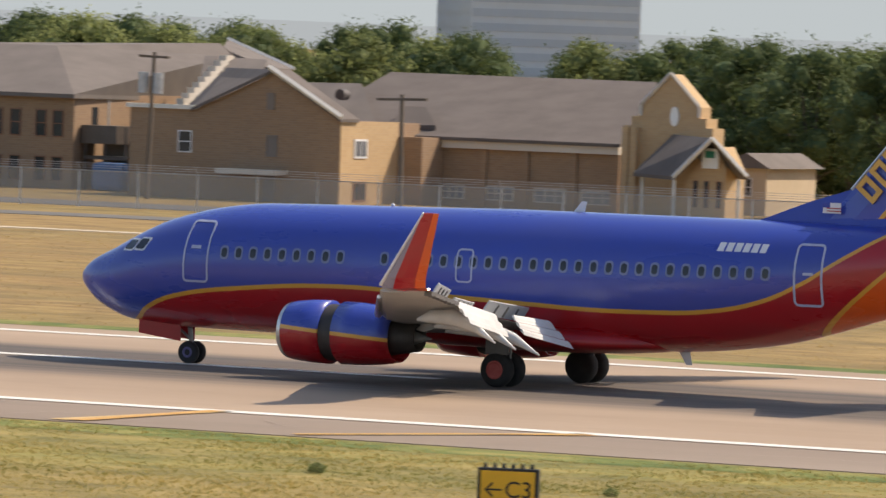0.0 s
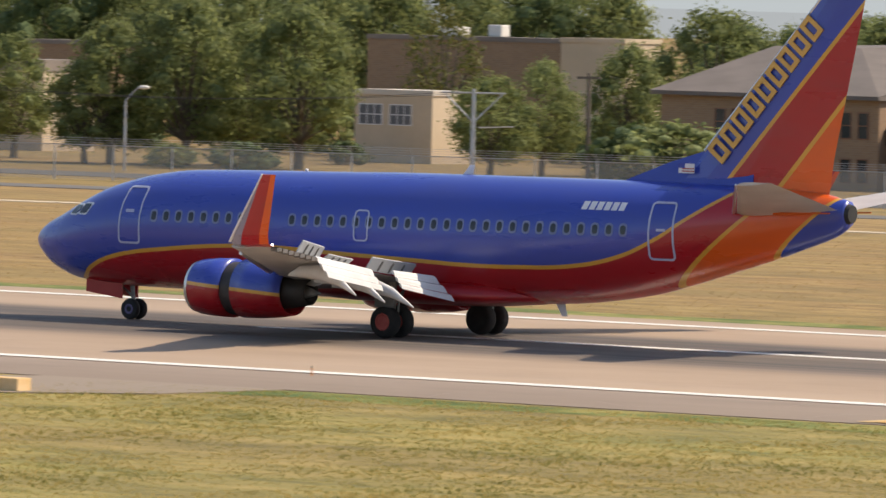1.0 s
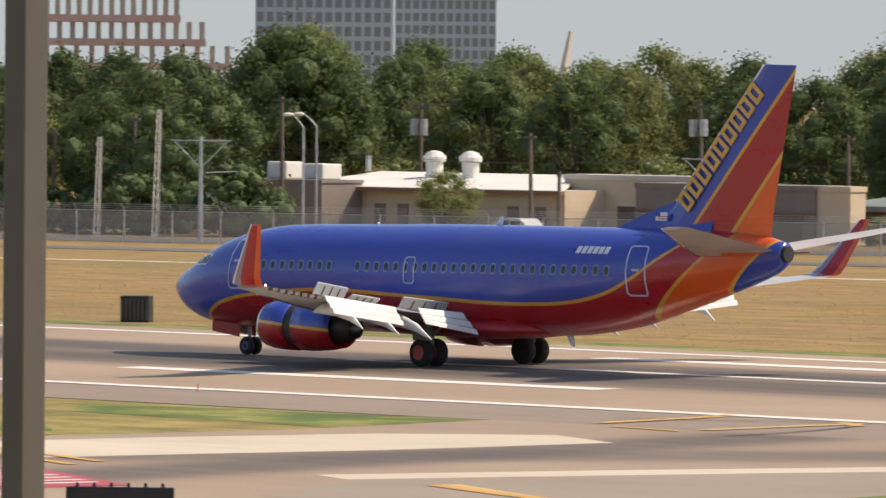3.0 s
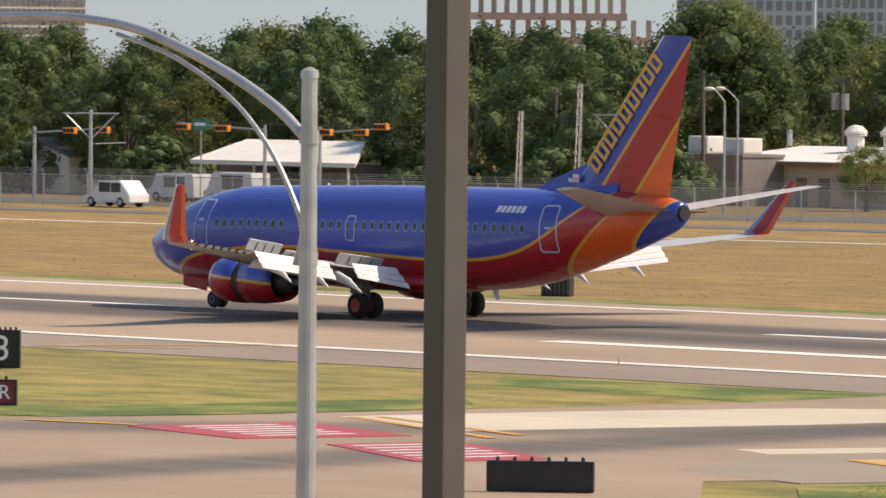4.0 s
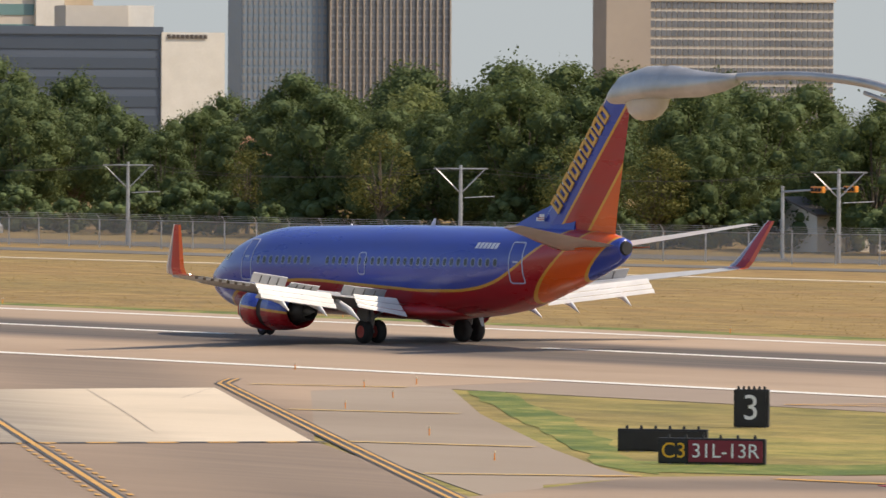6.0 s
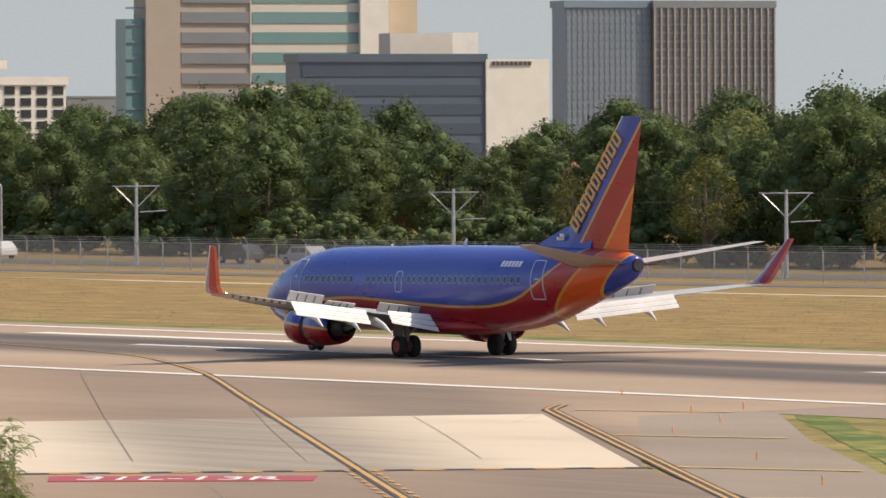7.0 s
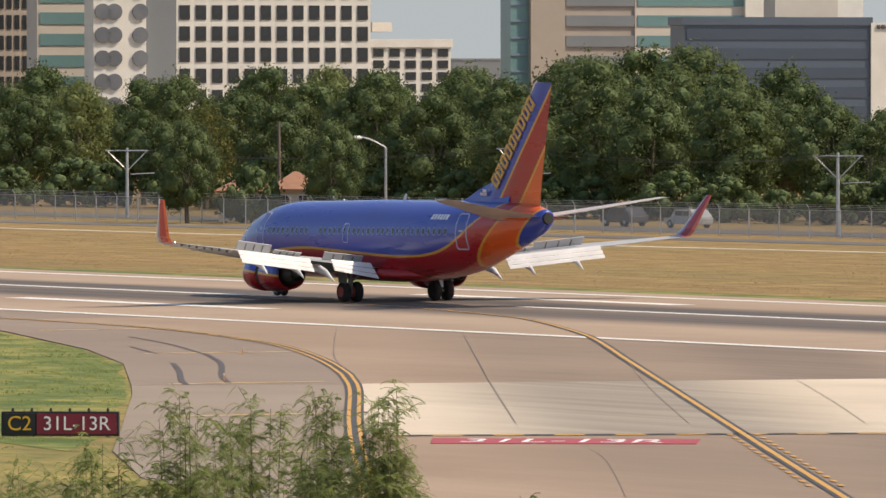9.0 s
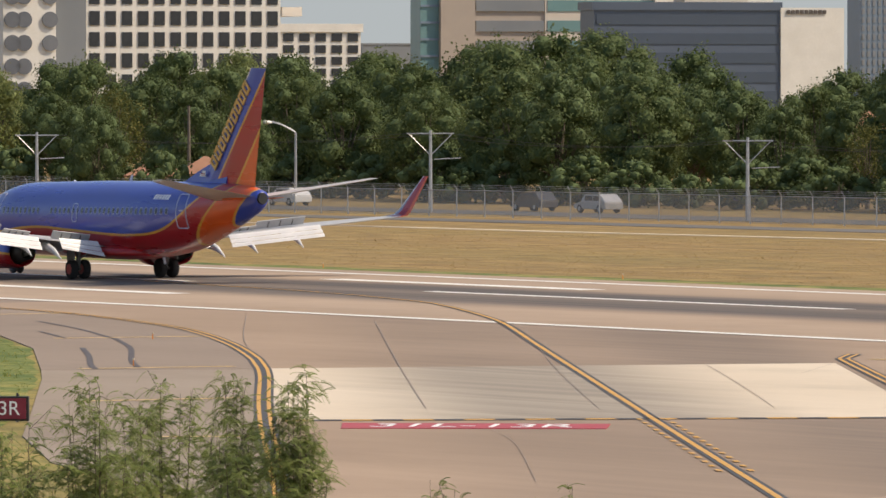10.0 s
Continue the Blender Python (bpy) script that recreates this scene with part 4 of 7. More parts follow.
M["sign_white"] = mottled("sign_white_legend", (0.87, 0.87, 0.85), (0.9, 0.9, 0.88), 2.0, 0.5)
M["beacon"] = mottled("amber_lens", (0.75, 0.25, 0.03), (0.85, 0.32, 0.05), 3.0, 0.35)
M["green_sign"] = mottled("street_sign_green", (0.02, 0.20, 0.12), (0.03, 0.25, 0.15), 2.0, 0.5)
M["window"] = mottled("dark_window_glass", (0.025, 0.028, 0.034), (0.05, 0.054, 0.06), 0.6, 0.15)
M["window_pale"] = mottled("hazy_window_glass", (0.13, 0.14, 0.16), (0.2, 0.21, 0.23), 0.15, 0.2)
M["blue_plastic"] = mottled("blue_tarpaulin", (0.05, 0.13, 0.30), (0.09, 0.2, 0.4), 0.8, 0.6)
M["car_white"] = mottled("white_car_paint", (0.72, 0.72, 0.72), (0.8, 0.8, 0.8), 0.6, 0.25)
M["car_dark"] = mottled("dark_car_paint", (0.05, 0.05, 0.055), (0.09, 0.09, 0.1), 0.6, 0.25)
M["bark"] = mottled("tree_bark", (0.10, 0.08, 0.06), (0.16, 0.13, 0.10), 1.5, 0.95, stretch=(4, 4, 0.6))
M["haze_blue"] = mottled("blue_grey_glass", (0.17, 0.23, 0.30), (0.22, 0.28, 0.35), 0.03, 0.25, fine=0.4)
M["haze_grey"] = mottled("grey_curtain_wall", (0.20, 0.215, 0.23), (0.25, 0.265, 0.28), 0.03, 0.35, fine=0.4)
M["office_blue"] = mottled("dark_blue_glass_wall", (0.085, 0.11, 0.155), (0.11, 0.14, 0.19), 0.03, 0.3, fine=0.4)
M["office_pane"] = mottled("dark_blue_glass_band", (0.06, 0.08, 0.115), (0.08, 0.105, 0.145), 0.03, 0.25, fine=0.4)
M["teal"] = mottled("teal_glass_band", (0.14, 0.26, 0.27), (0.19, 0.32, 0.32), 0.05, 0.2, fine=0.5)
M["pale_stone"] = mottled("pale_stone_panel", (0.58, 0.52, 0.45), (0.66, 0.6, 0.52), 0.04, 0.7, fine=0.6)
M["tan_stone"] = mottled("tan_stone_panel", (0.38, 0.32, 0.27), (0.45, 0.385, 0.325), 0.04, 0.7, fine=0.6)
# far tower colours, lightened to carry the haze of distance
M["far_glass"] = mottled("haze_tinted_glass", (0.42, 0.48, 0.54), (0.47, 0.53, 0.58), 0.03, 0.5, fine=0.4)
M["far_band"] = mottled("haze_tinted_band", (0.55, 0.60, 0.64), (0.6, 0.65, 0.68), 0.03, 0.5, fine=0.4)
M["red_frame"] = mottled("red_oxide_formwork", (0.46, 0.31, 0.27), (0.54, 0.4, 0.35), 0.2, 0.8)

# road and pale path along the fence
bm = bmesh.new()
slab(bm, ((-900, 300), (-560, 300), (-420, 303), (-330, 318), (-260, 336), (-180, 345), (100, 352), (100, 358), (-180, 351), (-260, 342), (-330, 324), (-420, 309), (-560, 306), (-900, 306)), -0.05, 0.03)
structure("perimeter_road", bm, M["asphalt"], "grey perimeter road inside the fence", "road")
bm = bmesh.new()
slab(bm, ((-900, 286), (-440, 286), (-330, 294), (-193, 319), (100, 330), (100, 331.5), (-193, 320.6), (-330, 295.5), (-440, 287.4), (-900, 287.4)), -0.05, 0.03)
structure("service_track", bm, M["pale"], "narrow pale service track in the grass", "track")
bm = bmesh.new()
slab(bm, ((-1000, 330), (-450, 330), (-350, 346), (-280, 372), (200, 384), (200, 372), (-280, 362), (-350, 334), (-450, 320), (-1000, 320)), -0.05, 0.024)
structure("street", bm, M["asphalt"], "asphalt street behind the airfield fence", "road")

# perimeter fence: posts, rails and wire mesh
mesh_net = Net("chain_link_mesh", 0.6, 0.3)
tr = mesh_net.node("ShaderNodeBsdfTransparent")
mx = mesh_net.t.nodes.new("ShaderNodeMixShader")
mx.inputs[0].default_value = 0.42
mesh_net.t.links.new(tr.outputs[0], mx.inputs[1])
mesh_net.t.links.new(mesh_net.b.outputs[0], mx.inputs[2])
mesh_net.t.links.new(mx.outputs[0], mesh_net.t.nodes["Material Output"].inputs[0])
M["mesh"] = mesh_net.done((0.46, 0.44, 0.42))
FENCE = ((60, 366), (-150, 364), (-230, 360), (-290, 350), (-345, 334), (-420, 317), (-520, 312), (-700, 312), (-800, 312))
fence = thing("fence", pose(0, 0, 0), "grey chain-link perimeter fence topped with barbed wire", "fence")
posts = 0
for (x0, y0), (x1, y1) in zip(FENCE, FENCE[1:]):
    ln = math.hypot(x1 - x0, y1 - y0)
    n = max(1, int(ln / 3.6))
    b = bmesh.new()
    vs = [b.verts.new(p) for p in ((x0, y0, 0.05), (x1, y1, 0.05), (x1, y1, 2.05), (x0, y0, 2.05))]
    b.faces.new(vs)
    part("wire_mesh", b, M["mesh"], fence, "grey chain-link mesh")
    b = bmesh.new()
    rod(b, (x0, y0, 2.05), (x1, y1, 2.05), 0.03, n=5)
    for k, (o, z) in enumerate(((0.1, 2.2), (0.18, 2.33), (0.27, 2.46))):
        rod(b, (x0, y0 - o, z), (x1, y1 - o, z), 0.012, n=3)
    part("top_rail", b, M["steel"], fence)
    for i in range(n):
        if posts >= 290:
            break
        x, y = x0 + (x1 - x0) * i / n, y0 + (y1 - y0) * i / n
        b = bmesh.new()
        rod(b, (x, y, 0), (x, y, 2.1), 0.05, n=6)
        rod(b, (x, y, 2.08), (x, y - 0.28, 2.48), 0.03, n=4)
        part("post", b, M["steel"], fence)
        posts += 1


# ---------------------------------------------------------------- buildings
def window_part(parent, x0, x1, z0, z1, y, frame="white_trim", pane="window", bars=1, w=0.07):
    b = bmesh.new()
    for p in ((x0 - w, z0 - w, x1 + w, z0), (x0 - w, z1, x1 + w, z1 + w), (x0 - w, z0, x0, z1), (x1, z0, x1 + w, z1)):
        box(b, p[0], y - 0.06, p[1], p[2], y + 0.05, p[3])
    win = part("window", b, M[frame], parent)
    part("pane", boxed(x0, y - 0.012, z0, x1, y + 0.02, z1), M[pane], win)
    b = bmesh.new()
    box(b, x0, y - 0.04, (z0 + z1) / 2 - 0.03, x1, y - 0.014, (z0 + z1) / 2 + 0.03)
    for k in range(1, bars + 1):
        xm = x0 + (x1 - x0) * k / (bars + 1)
        box(b, xm - 0.025, y - 0.045, z0, xm + 0.025, y - 0.014, z1)
    part("glazing_bar", b, M[frame], win)
    return win


def prism(bm, face, dy, thick=None):
    """A solid over an upright polygon face [(x, z)] at y0..y1."""
    y0, y1 = dy
    a, c = [bm.verts.new((x, y0, z)) for x, z in face], [bm.verts.new((x, y1, z)) for x, z in face]
    bm.faces.new(a)
    bm.faces.new(c[::-1])
    n = len(face)
    for i in range(n):
        bm.faces.new((a[i], a[(i + 1) % n], c[(i + 1) % n], c[i]))
    bmesh.ops.recalc_face_normals(bm, faces=bm.faces)
    return bm


def sheet(bm, pts, thick=0.25):
    """A roof plane through points, with thickness downwards."""
    a = [bm.verts.new(Vector(p)) for p in pts]
    c = [bm.verts.new(Vector(p) - Vector((0, 0, thick))) for p in pts]
    bm.faces.new(a)
    bm.faces.new(c[::-1])
    n = len(pts)
    for i in range(n):
        bm.faces.new((a[i], a[(i + 1) % n], c[(i + 1) % n], c[i]))
    bmesh.ops.recalc_face_normals(bm, faces=bm.faces)
    return bm


# brick school: left wing with hipped roof
school = thing("school_building", pose(0, 0, 0), "brown brick school with grey shingle roofs and white gable edges", "building")
xl, xr, ze = -249.7, -234.1, 5.78
part("wall", boxed(xl, 398, 0, xr, 416, ze), M["brick"], school)
b = bmesh.new()
ra, rb = (-247.1, 407.0, 8.66), (-228.9, 407.0, 8.77)
rm = (ra[0] + 6.3, 407, ra[2])
link_end, top_end, ridge_end = (-234.3, 411.5, 5.70), (-233.9, 417.0, 8.35), (-235.4, 418.0, 9.14)
for pts in (((xl - 0.5, 397.4, ze), (xr + 0.3, 397.4, ze), rm, ra), ((xr + 0.3, 397.4, ze), link_end, top_end, rm), (rm, top_end, ridge_end, ra),
            ((xl - 0.5, 397.4, ze), ra, (xl - 0.5, 416.5, ze)), ((xl - 0.5, 422.5, ze), ra, ridge_end, (link_end[0], 424.5, ze))):
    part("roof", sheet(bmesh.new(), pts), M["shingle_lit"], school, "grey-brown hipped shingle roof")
for px_ in (-245.4, -244.2, -239.5, -238.2, -236.4, -235.2):
    window_part(school, px_ - 0.33, px_ + 0.33, 3.21, 4.73, 398, "brick_red", "window", 0)
    window_part(school, px_ - 0.33, px_ + 0.33, 0.53, 1.90, 398, "brick_red", "window", 0)
part("notice_board", boxed(-243.5, 397.8, 3.77, -240.6, 398, 4.67), M["white_wall"], school, "pale board on the brick wall")
part("canopy", boxed(-243.9, 396.6, 1.62, -240.2, 398, 1.93), M["white_wall"], school)
# recessed link, its sunlight put into the tan brick
b = bmesh.new()
plan = ((xr - 1, 398.1), (xr, 398.1), (link_end[0] - 0.1, 411.6), (link_end[0] - 2, 412))
loft(b, [[Vector((x, y, 0)) for x, y in plan], [Vector((x, y, z)) for (x, y), z in zip(plan, (ze - 0.3, ze - 0.3, link_end[2] - 0.3, link_end[2] - 0.3))]])
part("link_wall", b, M["brick_tan"], school, "brick link, its sunlight put into the tan colour")
lw = Vector((link_end[0] - xr, 13.5, 0)).normalized()
for u in (2.4, 6.6, 10.4):
    for dz in (1.0,):
        b = bmesh.new()
        box(b, -0.35, -0.06, 0, 0.35, 0.05, 1.3)
        wn_ = part("window", b, M["window"], school)
        c_ = Vector((xr, 398.1, 4.21 - 0.5)) + lw * u
        wn_.matrix_basis = pose(c_.x, c_.y, c_.z, 0, 0, math.degrees(math.atan2(lw.y, lw.x)))
b = bmesh.new()
c_ = Vector((xr, 398.1, 0)) + lw * 4.2
rod(b, (c_.x, c_.y - 0.15, 0), (c_.x, c_.y - 0.15, ze - 0.3), 0.16, n=6)
part("downpipe", b, M["pale_stone"], school)
b = bmesh.new()
for x in (-233.8, -232.4, -231.0):
    rod(b, (x, 399, 0), (x, 399, 3.86), 0.09, n=6)
box(b, -234.0, 398.7, 2.83, -231.5, 400.8, 3.93)
box(b, -233.9, 398.9, 1.87, -230.8, 400.8, 2.08)
part("steel_stair", b, M["bronze"], school, "dark steel stair and plant deck")
# thin grey-brown sheet in place of the deep shade behind the stair
part("stair_shade", boxed(-233.7, 400.9, 0, -230.0, 401.1, 3.9), M["grey_wall"], school, "dark sheet standing in for the shade behind the steel stair")
part("tarpaulin", boxed(-232.9, 398.2, 0, -230.7, 399.6, 1.72, bevel=0.3), M["blue_plastic"], school, "blue tarpaulin over stacked goods")
# gabled brick wing
gx0, gx1, ge, gp = -226.7, -212.5, 4.93, 7.62
gpx = -217.0
gel = -222.3
b = bmesh.new()
prism(b, ((gx0, 0), (gx1, 0), (gx1, ge), (gpx, gp), (gel, ge + 0.3), (gx0, ge + 0.3)), (392, 393.8))
box(b, gx0 + 0.2, 393.8, 0, gx1, 402, ge - 0.1)
part("gable_wing_wall", b, M["brick"], school)
b = bmesh.new()
sheet(b, ((gpx, 391.7, gp + 0.15), (gx1 + 0.2, 391.7, ge + 0.1), (gx1 + 0.2, 394, ge + 0.1), (gpx, 394, gp + 0.15)), 0.2)
back = (-227.0, 404.0, 7.71)
sheet(b, ((gpx, 391.7, gp + 0.15), back, (-227.7, 400.0, 5.03), (gel - 0.1, 391.7, ge + 0.4)), 0.2)
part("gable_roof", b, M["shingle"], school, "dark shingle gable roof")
b = bmesh.new()
rod(b, (gpx - 0.1, 391.5, gp + 0.3), (gx1 + 0.35, 391.5, ge + 0.2), 0.17, n=4)
part("bargeboard", b, M["white_wall"], school, "bright white gable edge")
b = bmesh.new()
p0, p1 = (-230.5, 411.0, 8.24), (-227.8, 400.5, 5.24)
loft(b, [[Vector((p1[0] + dx, p1[1], p1[2] + dz)) for dx, dz in ((0, -2.5), (0, 0.1), (-0.5, 0.1), (-0.5, -2.5))], [Vector((p0[0] + dx, p0[1], p0[2] + dz)) for dx, dz in ((0, -2.5), (0, 0.1), (-0.5, 0.1), (-0.5, -2.5))]])
for k in range(9):
    q_ = Vector(p1).lerp(Vector(p0), (k + 0.5) / 9)
    box(b, q_.x - 0.5, q_.y - 0.55, q_.z - 1.5, q_.x + 0.02, q_.y + 0.4, q_.z + 0.35)
part("parapet_gable", b, M["pale_stone"], school, "sunlit stepped parapet edge")
b = bmesh.new()
sheet(b, ((-242.7, 432.0, 9.38), (-236.7, 430.0, 7.64), (-233.9, 422.0, 7.64), (-238.6, 424.0, 8.80)), 0.25)
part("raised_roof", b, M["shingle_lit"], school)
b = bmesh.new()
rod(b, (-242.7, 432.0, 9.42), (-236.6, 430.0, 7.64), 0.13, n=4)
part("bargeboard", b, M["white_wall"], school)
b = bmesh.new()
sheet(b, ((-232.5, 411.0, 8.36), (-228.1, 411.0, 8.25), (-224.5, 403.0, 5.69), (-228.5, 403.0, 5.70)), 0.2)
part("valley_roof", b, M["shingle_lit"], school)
part("parapet", boxed(gx0 - 0.2, 391.8, ge + 0.3, gel, 392.2, ge + 0.55), M["white_wall"], school)
window_part(school, -223.3, -222.5, 2.74, 3.91, 392, "white_trim", "window", 0)
window_part(school, -217.3, -216.7, 2.70, 3.83, 392, "grey_wall", "grey_wall", 0)
part("vent", boxed(-217.4, 391.9, 5.39, -216.9, 392, 6.39), M["grey_wall"], school)
part("canopy", boxed(-219.9, 390.4, 1.59, -215.9, 392, 1.86), M["pale_stone"], school)
part("door", boxed(-217.5, 391.9, 0, -216.7, 392, 1.49), M["grey_wall"], school)
# right side of the gabled wing: a thin tan skin carries its sunlight
part("lit_side_skin", boxed(gx1, 392.05, 0, gx1 + 0.06, 399.2, ge - 0.05), M["brick_tan"], school, "side of the gabled wing, sunlight put into a tan brick skin")
part("hall_return", boxed(gx1, 399.2, 0, gx1 + 1.7, 402, ge - 0.9), M["brick"], school)
for z0_, z1_, f_ in ((2.72, 3.85, "white_trim"), (0.17, 1.36, "brick_red")):
    wn_ = part("window", boxed(gx1 + 0.05, 393.7, z0_, gx1 + 0.12, 395.3, z1_), M[f_], school)
    for y_ in (393.85, 394.55):
        part("pane", boxed(gx1 + 0.1, y_, z0_ + 0.12, gx1 + 0.135, y_ + 0.6, z1_ - 0.12), M["window_pale" if f_ == "white_trim" else "window"], wn_)
# main hall
hx0, hx1 = -218.0, -199.0
he, hr = 4.01, 7.77
part("hall_wall", boxed(hx0, 402, 0, hx1, 408, he), M["brick"], school)
part("fascia", boxed(hx0, 401.6, he - 0.55, hx1, 402, he + 0.05), M["pale_stone"], school, "pale fascia under the eaves")
b = bmesh.new()
sheet(b, ((hx0 - 3, 401.4, he + 0.1), (hx1 + 0.2, 401.4, he + 0.1), (-202.7, 414, hr), (hx0 - 3, 414, hr)), 0.2)
sheet(b, ((hx0 - 3, 414, hr), (-202.7, 414, hr), (-209, 427, he), (hx0 - 3, 427, he)), 0.2)
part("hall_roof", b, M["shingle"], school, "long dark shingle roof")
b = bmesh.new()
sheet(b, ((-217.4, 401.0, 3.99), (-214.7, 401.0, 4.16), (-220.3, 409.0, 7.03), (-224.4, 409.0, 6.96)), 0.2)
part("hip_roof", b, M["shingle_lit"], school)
b = bmesh.new()
p = Vector((-218.9, 404.0, 6.34))
rod(b, p + Vector((0, -0.35, 0)), p + Vector((0, 0.4, 0)), 0.33, n=16)
part("round_vent", b, M["bronze"], school)
b = bmesh.new()
sheet(b, ((-214.8, 402.5, 4.64), (-211.7, 402.5, 4.75), (-213.7, 405.0, 5.79), (-215.2, 405.0, 5.80)), 0.3)
part("dormer", b, M["shingle"], school)
for i, (a, c) in enumerate(((-210.8, -209.4), (-207.8, -206.1), (-204.6, -202.6), (-201.5, -199.4))):
    window_part(school, a, c, 0.5, 1.22, 402, "pale_stone", "window_pale", 2)
for x in (-208.1, -205.3, -202.1, -199.3, -211.7):
    part("pilaster", boxed(x - 0.25, 401.8, 0, x + 0.25, 402, he - 0.56), M["brick"], school)

# sunlit chapel front with stepped gable
chapel = thing("chapel", pose(0, 0, 0), "tan brick chapel with stepped gable, oval window and porch", "building")
cx0, cx1, cp = -197.9, -192.1, 8.34
cs = 5.26
cpx = -194.9
b = bmesh.new()
pts = [(cx0, 0), (cx1, 0), (cx1, cs), (cx1 - 0.45, cs), (cx1 - 0.45, cs + 0.55), (cx1 - 0.9, cs + 0.55), (cx1 - 0.9, cs + 1.2), (cpx, cp), (cx0 + 1.1, cs + 1.2), (cx0 + 1.1, cs + 0.55), (cx0 + 0.5, cs + 0.55), (cx0 + 0.5, cs), (cx0, cs)]
prism(b, pts, (400, 401.5))
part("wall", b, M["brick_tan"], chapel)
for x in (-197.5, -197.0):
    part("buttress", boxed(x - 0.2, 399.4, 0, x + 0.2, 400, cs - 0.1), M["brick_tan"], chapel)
b = bmesh.new()
for (xa, za), (xb, zb) in zip(pts[5:9], pts[6:10]):
    rod(b, (xa, 399.9, za + 0.05), (xb, 399.9, zb + 0.05), 0.12, n=4)
part("coping", b, M["pale_stone"], chapel)
b = bmesh.new()
p = Vector((-194.6, 400.0, 5.87))
loft(b, [[p + Vector((0.27 * k * math.cos(a), d, 0.58 * k * math.sin(a))) for a in [i * math.pi / 10 for i in range(20)]] for d, k in ((-0.1, 1.0), (0.05, 1.0))])
part("oval_window", b, M["sign_white"], chapel, "white oval window")
# porch
b = bmesh.new()
pr, pl, pm = (-186.4, 393.0, 2.69), (-191.1, 393.0, 2.5), (-188.7, 393.0, 4.8)
sheet(b, (pm, pl, (-195.7, 397.0, 2.55), (-194.7, 400, 4.84)), 0.2)
sheet(b, (pm, pr, (-191.6, 400, pr[2]), (-194.7, 400, 4.84)), 0.2)
part("porch_roof", b, M["shingle"], chapel, "dark porch roof")
b = bmesh.new()
rod(b, (pm[0], 392.85, pm[2]), (pr[0], 392.85, pr[2]), 0.13, n=4)
rod(b, (pm[0], 392.85, pm[2]), (pl[0], 392.85, pl[2]), 0.13, n=4)
part("bargeboard", b, M["white_wall"], chapel)
b = bmesh.new()
prism(b, ((-190.8, 0), (-188.3, 0), (-188.3, 3.0), (pm[0] - 0.3, pm[2] - 0.5), (-190.8, pl[2])), (394, 396.5))
part("porch_wall", b, M["brick_tan"], chapel)
for x in (-190.2, -189.5, -188.7):
    window_part(chapel, x - 0.12, x + 0.12, 0.8, 2.28, 394, "brick_red", "window", 0, 0.04)
for x, y in ((-191.2, 393.2), (-195.1, 397.0), (-187.1, 393.2)):
    b = bmesh.new()
    rod(b, (x, y, 0), (x, y, pl[2]), 0.11, n=8)
    part("porch_post", b, M["white_wall"], chapel)
board = part("notice_board", boxed(-189.7, 393.7, 3.04, -188.7, 393.9, 4.20), M["sign_white"], chapel, "pale square board with a plain green shape")
part("board_shape", boxed(-189.5, 393.66, 3.65, -188.9, 393.7, 4.04), M["green_sign"], board)
# small white house behind the trees
far_house = thing("small_house", pose(0, 0, 0), "small pale house behind the trees", "house")
part("wall", boxed(-197.2, 412, 0, -194.2, 419, 2.9), M["cream"], far_house)
b = bmesh.new()
prism(b, ((-197.6, 2.85), (-193.8, 2.85), (-195.4, 3.75)), (411.6, 419.4))
part("roof", b, M["shingle_lit"], far_house)
window_part(far_house, -195.9, -195.2, 1.2, 2.2, 412, "white_trim", "window", 1)


def flat_building(name, label, x0, x1, y, z1, depth, wall, roof="pale_stone", cap=0.35, doors=(), wins=(), units=(), m=None):
    """A flat-roofed block with a parapet, doors and windows on its front."""
    t = thing(name, m or pose(0, 0, 0), label, "building")
    part("wall", boxed(x0, y, 0, x1, y + depth, z1), M[wall], t)
    b_ = bmesh.new()
    box(b_, x0 - 0.08, y - 0.08, z1, x1 + 0.08, y + depth + 0.08, z1 + cap)
    part("parapet", b_, M[roof], t)
    for a, c, top in doors:
        d = part("door", boxed(a, y - 0.06, 0, c, y + 0.02, top), M["bronze"], t)
        part("door_frame", boxed(a - 0.12, y - 0.09, top, c + 0.12, y + 0.02, top + 0.14), M[roof], d)
    for a, c, lo, hi in wins:
        window_part(t, a, c, lo, hi, y, "white_trim", "window_pale", 2)
    for x, w, h in units:
        part("roof_unit", boxed(x - w / 2, y + 2, z1 + cap, x + w / 2, y + 2 + w, z1 + cap + h, bevel=0.12), M["white_wall"], t, "white rooftop unit")
    return t


# blocks among the trees
flat_building("brick_block", "brown brick block with a tan end behind trees", -320.9, -303.6, 470, 8.17, 8, "brick", "grey_wall", units=((-310.9, 1.2, 0.9), (-314.9, 1.6, 0.7)))
flat_building("tan_block", "tan sunlit block behind trees", -302.4, -296.9, 468, 8.29, 5, "cream", "cream")
flat_building("tan_workshop", "tan workshop with a band of pale windows", -291.1, -284.8, 425, 4.59, 5, "cream", "pale_stone", wins=((-290.7, -288.9, 2.60, 3.90), (-288.2, -286.5, 2.60, 3.90)))
flat_building("pale_shop", "pale shop behind trees", -324.8, -313.7, 420, 5.50, 6, "cream", "grey_wall", cap=0.8)
flat_building("dark_block", "dark brick block behind trees", -361.7, -352.4, 480, 7.01, 6, "brick", "grey_wall")
flat_building("tan_store", "tan store half hidden by trees", -331.6, -323.3, 405, 5.75, 6, "cream", "grey_wall", cap=0.5)

